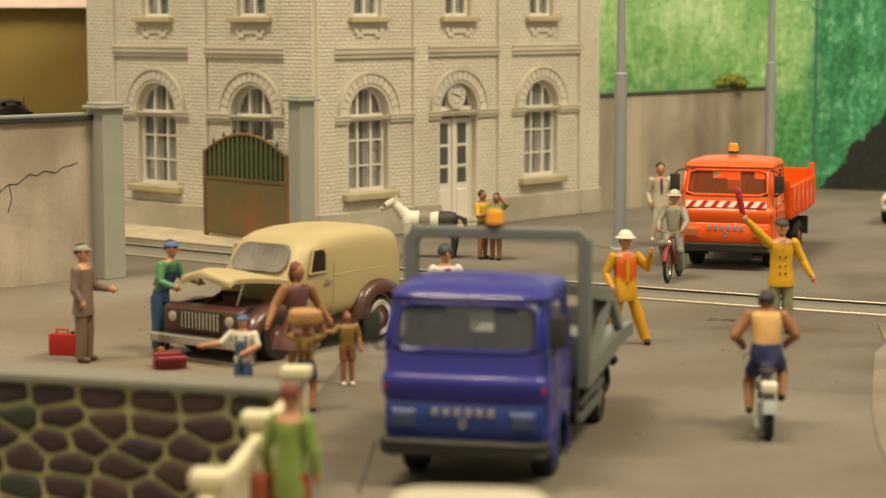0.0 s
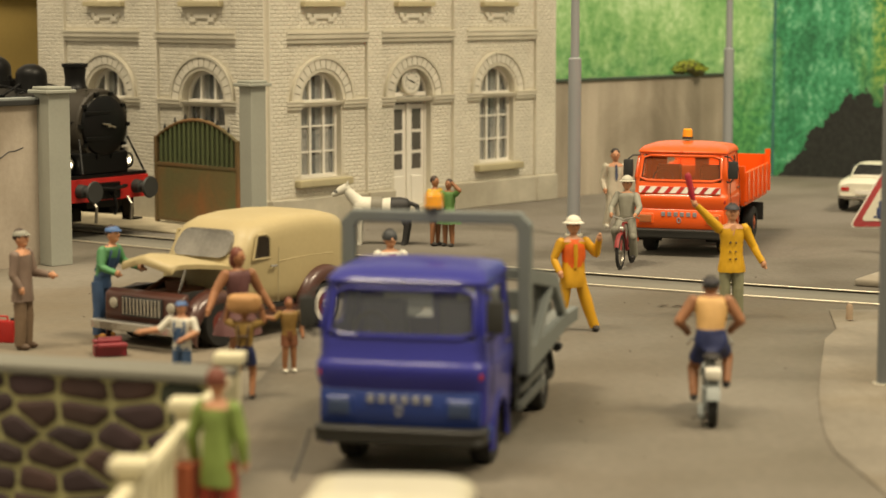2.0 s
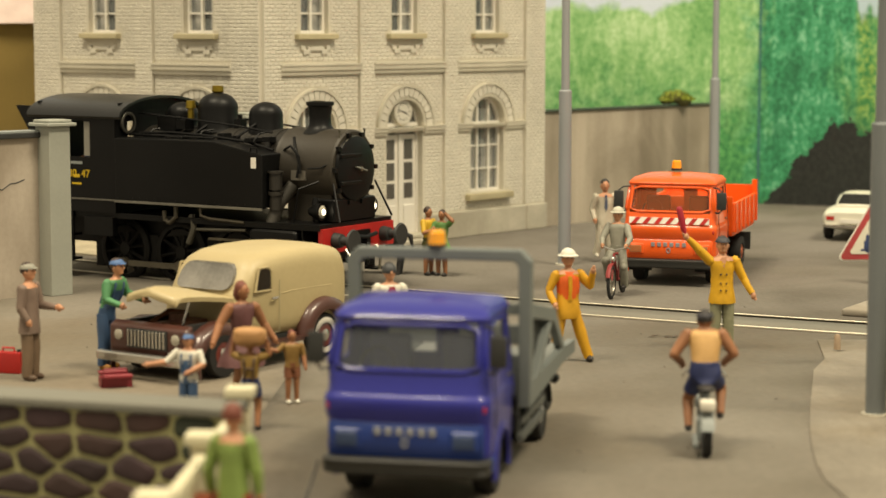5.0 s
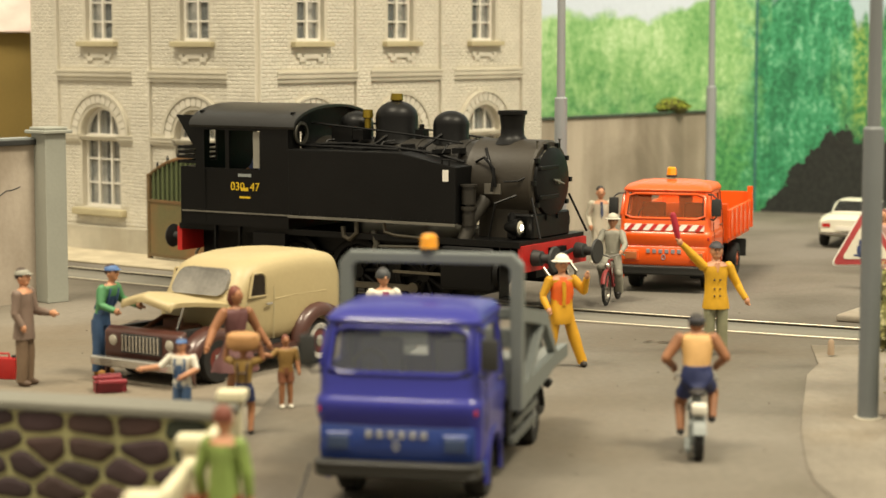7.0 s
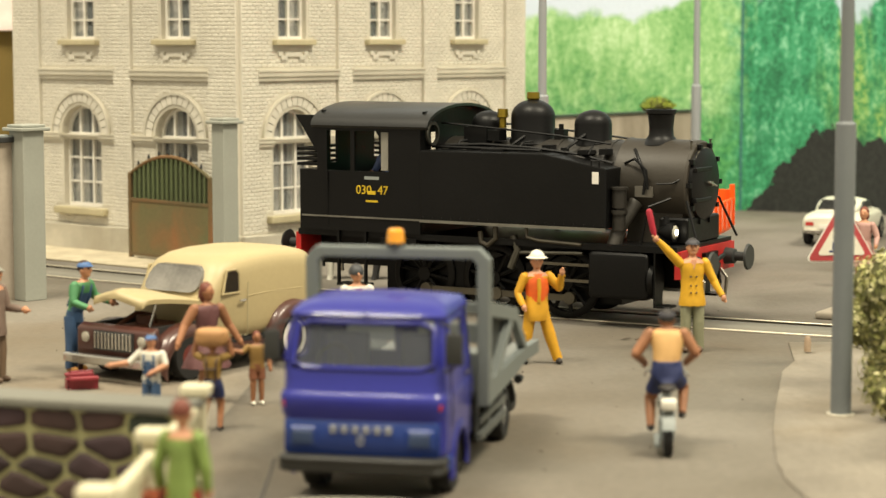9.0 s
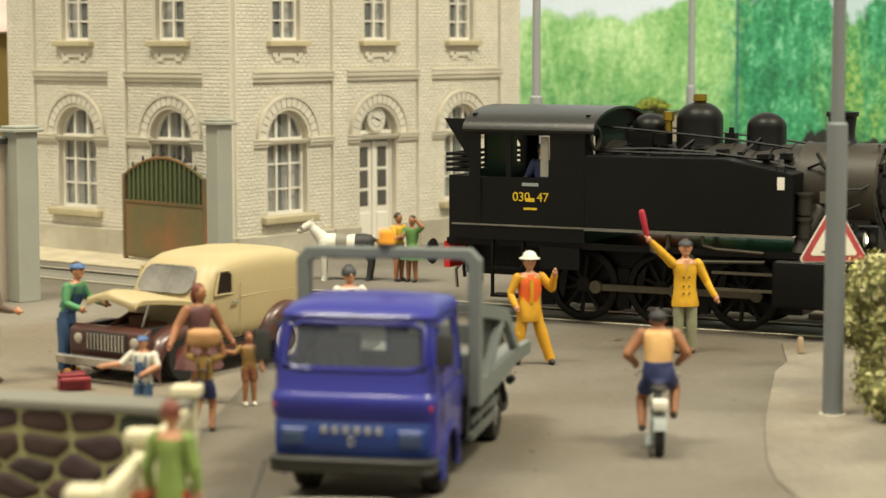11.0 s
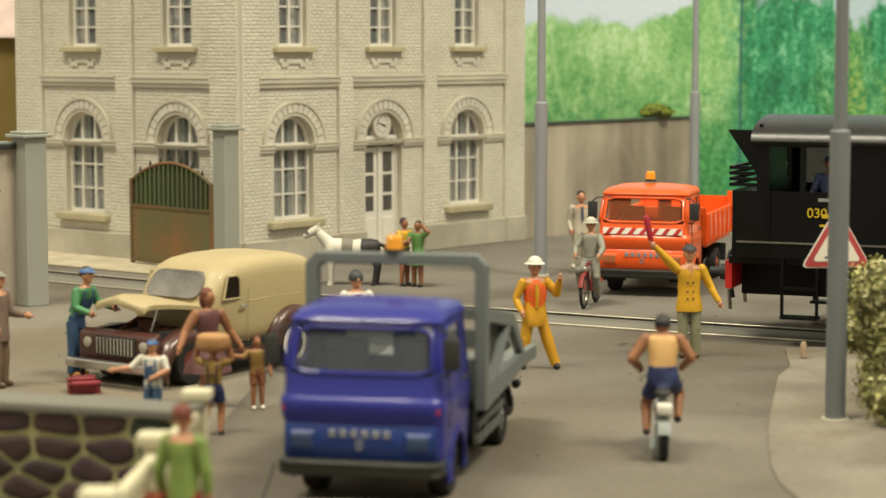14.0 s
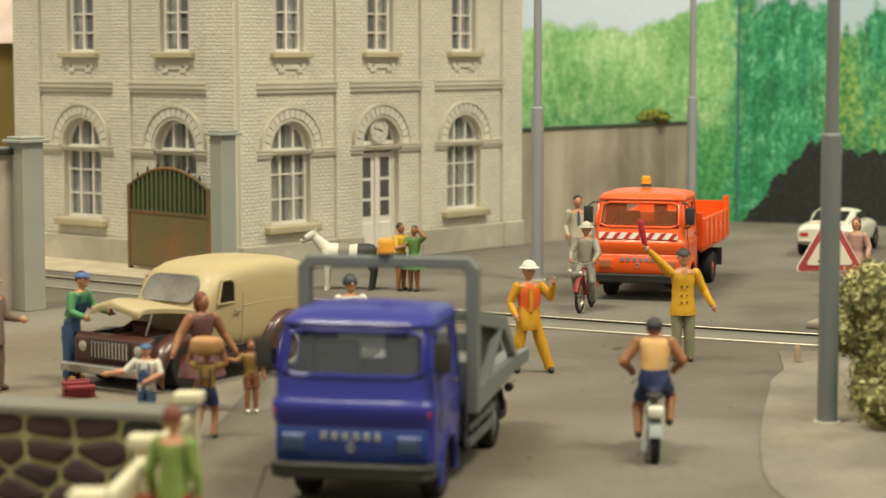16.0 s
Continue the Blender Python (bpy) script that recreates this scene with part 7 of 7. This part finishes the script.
# ---- the pony ----
def pony():
    t = thing("pony", spot(-2.05, 45.9, 0, 0, 0, -4), "white pony with black hindquarters standing on the road", "pony")
    white, black = hue("pony_white", "d2cfc2"), hue("pony_black", "2c2b2b")
    bm = fresh()
    secs = [(-0.52, 0.10, 0.86, 0.14), (-0.45, 0.17, 0.84, 0.2), (-0.2, 0.2, 0.82, 0.22), (0.15, 0.19, 0.80, 0.21), (0.3, 0.19, 0.81, 0.22)]
    loft(bm, [[(x, w * math.cos(a), zc + h * math.sin(a)) for a in [2 * math.pi * i / 16 for i in range(16)]] for x, w, zc, h in secs], True, (True, True))
    part("body", bm, white, t, "white forebody", smooth=70)
    bm = fresh()
    secs = [(0.3, 0.192, 0.81, 0.222), (0.5, 0.19, 0.82, 0.22), (0.66, 0.14, 0.84, 0.17), (0.72, 0.06, 0.85, 0.08)]
    loft(bm, [[(x, w * math.cos(a), zc + h * math.sin(a)) for a in [2 * math.pi * i / 16 for i in range(16)]] for x, w, zc, h in secs], True, (True, True))
    part("rump", bm, black, t, "black hindquarters", smooth=70)
    bm = fresh()
    tube(bm, [(-0.4, 0, 0.9), (-0.58, 0, 1.08), (-0.68, 0, 1.2)], [0.16, 0.12, 0.09], 12)
    tube(bm, [(-0.66, 0, 1.24), (-0.78, 0, 1.18), (-0.95, 0, 1.08), (-0.98, 0, 1.06)], [0.1, 0.095, 0.06, 0.04], 12)
    ball(bm, (-0.68, 0, 1.21), 0.1)
    for s in (-1, 1):
        tube(bm, [(-0.66, s * 0.05, 1.28), (-0.64, s * 0.06, 1.38)], [0.03, 0.008], 6)
    head = part("head", bm, white, t, smooth=70)
    bm = fresh()
    ball(bm, (-0.86, 0, 1.14), 0.09, 1.2, 0.9, 0.8)
    part("muzzle_patch", bm, hue("patch_grey", "5a5852"), head, "dark face patch")
    for x, s, m in ((-0.38, -1, white), (-0.38, 1, white), (0.52, -1, black), (0.56, 1, black)):
        bm = fresh()
        d = 0.12 if x > 0 else 0.0
        limb(bm, [(x, s * 0.11, 0.8), (x + d, s * 0.11, 0.42), (x + d * 0.6, s * 0.11, 0.08)], [0.1, 0.05, 0.04], 0)
        tube(bm, [(x + d * 0.6, s * 0.11, 0.09), (x + d * 0.6 - 0.02, s * 0.11, 0.0)], [0.05, 0.06], 10)
        part("leg", bm, m, t)
    bm = fresh()
    tube(bm, [(0.7, 0, 0.92), (0.86, 0, 0.85), (0.92, 0, 0.55)], [0.04, 0.06, 0.02], 8)
    part("tail", bm, black, t)
    bm = fresh()
    rings = [[(x, 0.21 * math.cos(a), 0.815 + 0.232 * math.sin(a)) for a in [radians(-20 + 220 * i / 12) for i in range(13)]] for x in (-0.12, 0.12)]
    loft(bm, rings, False, (False, False))
    part("saddle_pad", bm, hue("pad_grey", "7a766a"), t, "grey saddle pad")


pony()


# ---- toolboxes ----
def toolbox():
    t = thing("toolbox", spot(-5.45, 31.55, 0, 0, 0, 20) @ Matrix.Scale(0.78, 4), "open dark red metal toolbox on the road", "toolbox")
    red = mat("box_red", "8a2a34", 0.45, vary=0.1, grain=4)
    bm = fresh()
    for x0, x1, y0, y1 in ((-0.3, 0.3, -0.16, -0.12), (-0.3, 0.3, 0.12, 0.16), (-0.3, -0.26, -0.16, 0.16), (0.26, 0.3, -0.16, 0.16)):
        box(bm, x0, x1, y0, y1, 0.02, 0.2)
    box(bm, -0.3, 0.3, -0.16, 0.16, 0.0, 0.03)
    part("tray", bm, red, t, smooth=0)
    for s in (-1, 1):
        bm = fresh()
        box(bm, -0.28, 0.28, s * 0.18, s * 0.34, 0.2, 0.27)
        soften(bm, 0.015, 1)
        part("side_tray", bm, red, t, smooth=0)
    bm = fresh()
    tube(bm, [(-0.22, 0, 0.2), (-0.22, 0, 0.34), (0.22, 0, 0.34), (0.22, 0, 0.2)], 0.018, 6)
    part("handle", bm, red, t)
    for p, q in (((-0.15, -0.05, 0.17), (0.2, 0.03, 0.22)), ((-0.1, 0.06, 0.17), (0.1, -0.06, 0.2))):
        bm = fresh()
        tube(bm, [p, q], 0.02, 6)
        part("tool", bm, STEEL, t, "loose steel tool")


toolbox()
can = thing("petrol_can", spot(-7.3, 32.75, 0, 0, 0, -15), "bright red petrol can standing on the road", "can")
bm = fresh()
box(bm, -0.22, 0.22, -0.1, 0.1, 0, 0.34)
soften(bm, 0.03, 2)
part("body", bm, RED, can)
bm = fresh()
tube(bm, [(-0.12, 0, 0.33), (-0.12, 0, 0.4), (0.08, 0, 0.4), (0.08, 0, 0.33)], 0.018, 6)
part("handle", bm, RED, can)
bm = fresh()
tube(bm, [(0.16, 0, 0.33), (0.16, 0, 0.38)], 0.035, 8)
part("screw_cap", bm, DARK, can)


# ---- the warning sign ----
def sign():
    t = thing("warning_sign", spot(6.36, 33.2, 0, 0, 0, 4), "triangular red-bordered railway warning sign on a grey post", "road sign")
    bm = fresh()
    tube(bm, [(0, 0.04, 0), (0, 0.04, 2.5)], 0.035, 10)
    part("post", bm, POLE, t)

    def tri(r, z):
        pts = []
        for k in range(3):
            a = radians(90 + 120 * k)
            for d in (-4, 0, 4):
                pts.append((r * 0.965 * math.cos(a + radians(d)) if d else r * math.cos(a), z + (r * 0.965 * math.sin(a + radians(d)) if d else r * math.sin(a))))
        return pts

    for name, r, y0, y1, m, lab in (("plate", 0.615, 0.0, 0.03, WHITE, "white plate edge"), ("border", 0.585, -0.006, 0.0, mat("sign_red", "b8464a", 0.5), "red border"), ("field", 0.42, -0.012, -0.006, mat("sign_cream", "e2ddcc", 0.5, vary=0.03), "cream field")):
        bm = fresh()
        prism(bm, tri(r, 2.08), y0, y1)
        part(name, bm, m, t, lab, smooth=0)
    bm = fresh()
    ink = mat("sign_ink", "3a4a78", 0.5)
    for x0, x1, z0, z1 in ((-0.15, 0.12, 1.94, 2.06), (0.02, 0.14, 2.06, 2.18), (-0.12, -0.07, 2.06, 2.16), (-0.2, 0.16, 1.9, 1.93)):
        box(bm, x0, x1, -0.016, -0.012, z0, z1)
    for x in (-0.09, 0.06):
        tube(bm, [(x, -0.016, 1.92), (x, -0.012, 1.92)], 0.045, 10)
    part("pictogram", bm, ink, t, "dark blue engine pictogram", smooth=0)


sign()


# ---- the rubble stone wall and the cream fence ----
def stone_wall():
    d = Vector((3.17, -0.96)).normalized()
    end = Vector((-2.9, 23.1))
    length = 7.5
    o = end - d * length
    t = thing("stone_wall", spot(o.x, o.y, 0, 0, 0, math.degrees(math.atan2(d.y, d.x))), "dark rubble stone wall with pale pointing and grey coping", "wall", kind="structure")
    bm = fresh()
    box(bm, 0, length, 0.0, 0.5, -1.3, 1.12)
    part("wall_core", bm, mat("pale_pointing", "a8a678", 0.85, vary=0.1, grain=5, bump=0.4), t, smooth=0)
    bm = fresh()
    box(bm, -0.05, length + 0.06, -0.07, 0.57, 1.12, 1.23)
    soften(bm, 0.03, 2)
    part("coping", bm, mat("coping_grey", "706f66", 0.8, vary=0.1, grain=1.5, bump=0.4), t, "flat grey coping", smooth=0)
    random.seed(11)
    mats = [mat("rubble_brown", "38272a", 0.75, vary=0.15, grain=5, bump=0.5, rand=0.2), mat("rubble_plum", "45302c", 0.75, vary=0.15, grain=5, bump=0.5, rand=0.2), mat("rubble_green", "2f3628", 0.75, vary=0.15, grain=5, bump=0.5, rand=0.2)]
    # irregular stones: cells round uneven middles, each drawn in a little for its joint
    mids = []
    for r in range(9):
        x = -0.6 + (0.3 if r % 2 else 0)
        while x < length + 0.8:
            mids.append((x + random.uniform(-0.1, 0.1), 1.0 - 0.27 * r + random.uniform(-0.05, 0.05)))
            x += random.uniform(0.5, 0.68)
    for mx, mz in mids:
        poly = [(0.0, -1.28), (length, -1.28), (length, 1.11), (0.0, 1.11)]
        for ox, oz in mids:
            dx, dz = ox - mx, (oz - mz) * 1.5
            if (ox, oz) == (mx, mz) or math.hypot(dx, dz) > 1.8:
                continue
            # keep the side nearer to this middle, less half a joint
            nx, nz = dx, dz * 1.5
            k = math.hypot(nx, nz)
            lim = ((mx + ox) / 2 * nx + (mz + oz) / 2 * nz) / k - 0.028
            new_poly = []
            for a, b in zip(poly, poly[1:] + poly[:1]):
                da, db = (a[0] * nx + a[1] * nz) / k - lim, (b[0] * nx + b[1] * nz) / k - lim
                if da <= 0:
                    new_poly.append(a)
                if (da < 0) != (db < 0):
                    q = da / (da - db)
                    new_poly.append((a[0] + (b[0] - a[0]) * q, a[1] + (b[1] - a[1]) * q))
            poly = new_poly
            if len(poly) < 3:
                break
        if len(poly) < 3:
            continue
        cx, cz = sum(p[0] for p in poly) / len(poly), sum(p[1] for p in poly) / len(poly)
        if max(p[0] for p in poly) - min(p[0] for p in poly) < 0.1:
            continue
        # corners worn off
        worn = []
        for a, b in zip(poly, poly[1:] + poly[:1]):
            worn += [(a[0] + (b[0] - a[0]) * q, a[1] + (b[1] - a[1]) * q) for q in (0.16, 0.5, 0.84)]
        worn = [(x + random.uniform(-0.008, 0.008), z + random.uniform(-0.008, 0.008)) for x, z in worn]
        bm = fresh()
        loft(bm, [[(cx + (a - cx) * k, y, cz + (b - cz) * k) for a, b in worn] for k, y in ((1.0, 0.005), (0.99, -0.018), (0.93, -0.03), (0.5, -0.036))], True, (False, True))
        part("stone", bm, random.choices(mats, (5, 3, 2))[0], t, smooth=70)


stone_wall()


def fence():
    t = thing("concrete_fence", spot(-2.78, 23.75, 0, 0, 0, -92.6), "cream concrete post and rail fence along the pavement", "fence")
    cream = mat("fence_cream", "cdc6a8", 0.7, vary=0.08, grain=3, bump=0.25)
    gap = 2.7
    for k in range(5):
        x = gap * k
        bm = fresh()
        box(bm, x - 0.11, x + 0.11, -0.11, 0.11, 0, 1.26)
        soften(bm, 0.015, 1)
        p = part("post", bm, cream, t, smooth=0)
        bm = fresh()
        box(bm, x - 0.17, x + 0.17, -0.17, 0.17, 1.24, 1.36)
        soften(bm, 0.03, 2)
        part("post_cap", bm, cream, p, smooth=0)
        if k < 4:
            for z, h in ((1.02, 0.14), (0.22, 0.12)):
                bm = fresh()
                box(bm, x + 0.11, x + gap - 0.11, -0.06, 0.06, z, z + h)
                soften(bm, 0.015, 1)
                part("rail", bm, cream, t, smooth=0)
            for i in range(1, 9):
                bm = fresh()
                xx = x + gap * i / 9
                box(bm, xx - 0.04, xx + 0.04, -0.035, 0.035, 0.3, 1.04)
                part("baluster", bm, cream, t, smooth=0)


fence()


# ---- hedge, bush, litter ----
def leaves(name, blobs, count, size, cols, m, label, category, seed, core):
    """Many small bent leaves over uneven clumps."""
    rnd = random.Random(seed)
    t = thing(name, m, label, category)
    verts, faces, mi = [], [], []
    for _ in range(count):
        cx, cy, cz, rx, ry, rz = rnd.choice(blobs)
        n = Vector((rnd.gauss(0, 1), rnd.gauss(0, 1), rnd.gauss(0.2, 1))).normalized()
        k = rnd.uniform(0.82, 1.1)
        p = Vector((cx + n.x * rx * k, cy + n.y * ry * k, cz + n.z * rz * k))
        if p.z < 0.02:
            continue
        u = (Vector((rnd.gauss(0, 1), rnd.gauss(0, 1), rnd.gauss(0, 1))).cross(n) + n * rnd.uniform(-0.5, 0.5)).normalized()
        v = n.cross(u).normalized()
        s = size * rnd.uniform(0.6, 1.4)
        o = len(verts)
        for a, b, c in ((-1, 0, 0), (-0.2, 0.5, 0.15), (1, 0, -0.1), (-0.2, -0.5, 0.15)):
            verts.append(tuple((p + u * s * a + v * s * b + n * s * c) * S))
        faces.append((o, o + 1, o + 2))
        faces.append((o, o + 2, o + 3))
        c = rnd.randrange(len(cols))
        mi += [c, c]
    me = bpy.data.meshes.new("foliage")
    me.from_pydata(verts, [], faces)
    for c in cols:
        me.materials.append(c)
    me.polygons.foreach_set("material_index", mi)
    ob = new("foliage", me)
    ob.parent = t
    tagged(ob, kind="stuff")
    # solid clumps fill the inside, their dark colour standing for shade among leaves
    bm = fresh()
    for cx, cy, cz, rx, ry, rz in blobs:
        ball(bm, (cx, cy, cz), 0.8, rx, ry, rz, n=8, m=5)
    tagged(part("twig", bm, core, t, "solid inner clumps, coloured dark for shade among the leaves"), kind="stuff")
    return t


LEAF = [mat("leaf_pale", "bab676", 0.6, vary=0.15, island=0.2), mat("leaf_olive", "8f934f", 0.6, vary=0.15, island=0.2), mat("leaf_light", "d0ca98", 0.6, vary=0.12, island=0.15)]
CLUMP_CORE = mat("clump_core_shade", "66653c", 0.9, vary=0.2)
rh = random.Random(5)
clumps = []
for k in range(90):
    yy = rh.uniform(24.0, 31.5)
    zz = rh.uniform(0.2, 1.8)
    clumps.append((6.45 + rh.uniform(-0.12, 0.9) + 0.12 * (28 - yy) * 0.2, yy, zz, rh.uniform(0.3, 0.5), rh.uniform(0.35, 0.6), rh.uniform(0.3, 0.5)))
leaves("hedge", clumps, 30000, 0.05, LEAF, spot(0, 0, 0), "pale olive leafy hedge beside the lamp post", "hedge", 7, CLUMP_CORE)
leaves("bush", [(0, 0, 0.1, 0.4, 0.25, 0.22), (0.25, 0, 0.0, 0.3, 0.2, 0.2), (-0.25, 0, 0.0, 0.25, 0.2, 0.16)], 700, 0.06, [mat("bush_yellow", "8d9a30", 0.7, vary=0.15, island=0.2)], spot(6.3, 61.3, 3.26), "small yellow-green bush on the concrete wall", "bush", 3, CLUMP_CORE)
bm = fresh()
rg = random.Random(9)
for k in range(150):
    x, y, s = rg.uniform(-7, 6), rg.uniform(24, 52), rg.uniform(0.008, 0.022)
    if abs(y - track_y(x)) < 1.2:
        continue
    ball(bm, (x, y, s * 0.4), s, 1, rg.uniform(0.6, 1.5), 0.6, n=5, m=3)
single("road_grit", bm, hue("grit", "6a6256"), spot(0, 0, 0), "loose specks of grit scattered on the road", "grit", kind="stuff", smooth=0)
bm = fresh()
for x, y, a in ((3.25, 36.6, 20), (3.5, 36.55, -30), (3.62, 36.62, 70)):
    c, s = math.cos(radians(a)), math.sin(radians(a))
    v = [bm.verts.new((x + 0.13 * c * i - 0.05 * s * j, y + 0.13 * s * i + 0.05 * c * j, 0.01 + 0.03 * abs(j) + 0.02 * (i > 0))) for i, j in ((-1, 0), (0, 1), (1, 0), (0, -1))]
    bm.faces.new((v[0], v[1], v[2]))
    bm.faces.new((v[0], v[2], v[3]))
single("dead_leaves", bm, hue("dead_leaf", "5c5246"), spot(0, 0, 0), "few curled dead leaves lying on the road", "leaves", kind="stuff", smooth=0)
bm = fresh()
tube(bm, [(0, 0, 0), (0, 0, 0.22), (0, 0, 0.26)], [0.06, 0.055, 0.03], 10)
single("marker_stub", bm, hue("stub", "a08a72"), spot(6.15, 34.9, 0.05), "short pale marker stub on the pavement", "bollard")


# ---- what moves: the locomotive rolls over the crossing ----
def motions():
    run = [(0.0, -18.75), (1.3, -15.45), (2.0, -13.75), (2.5, -12.52), (3.0, -11.3), (3.5, -10.08), (4.0, -8.88), (4.5, -7.72), (5.5, -5.35), (6.3, -3.36),
           (7.0, -1.76), (7.5, -0.86), (8.0, 0.0), (8.5, 0.88), (9.0, 1.84), (10.0, 3.6), (11.0, 5.4), (11.5, 6.3), (12.0, 7.2), (12.5, 8.12), (13.0, 9.03), (13.5, 9.95),
           (14.0, 10.9), (14.5, 11.8), (15.0, 12.75), (16.0, 14.6)]
    ts = [0.25 * k for k in range(65)]
    way = np.interp(ts, [r[0] for r in run], [r[1] for r in run])
    rows = []
    for t, s in zip(ts, way):
        x, y, turn = track_at(float(s))
        # the rails sink a little towards the gate and the engine cuts the curve
        a, b = min(max(-x / 7, 0), 1), min(max((x - 1) / 5, 0), 1)
        rows.append((t, spot(x, y, 0.03 - 0.1 * a + 0.03 * b, 0, 0, turn + 3.5 * a + 1.2 * b)))
    walk(loco, rows)
    for wheel, x, side in loco_wheels:
        walk(wheel, [(t, spot(x, side * 0.74, 0.68, 0, 0, 90 if side > 0 else -90) @ pose(0, 0, 0, math.degrees(s / 0.68) * (-1 if side < 0 else 1) % 360)) for t, s in zip(ts, way)])
    for rod, side in loco_rods:
        walk(rod, [(t, spot(0.3 * math.sin(s / 0.68), side * 0.9, 0.68 + 0.3 * math.cos(s / 0.68))) for t, s in zip(ts, way)])
    walk(driver, [(t, m @ spot(-2.75, -0.42, 1.52)) for t, m in rows])


motions()
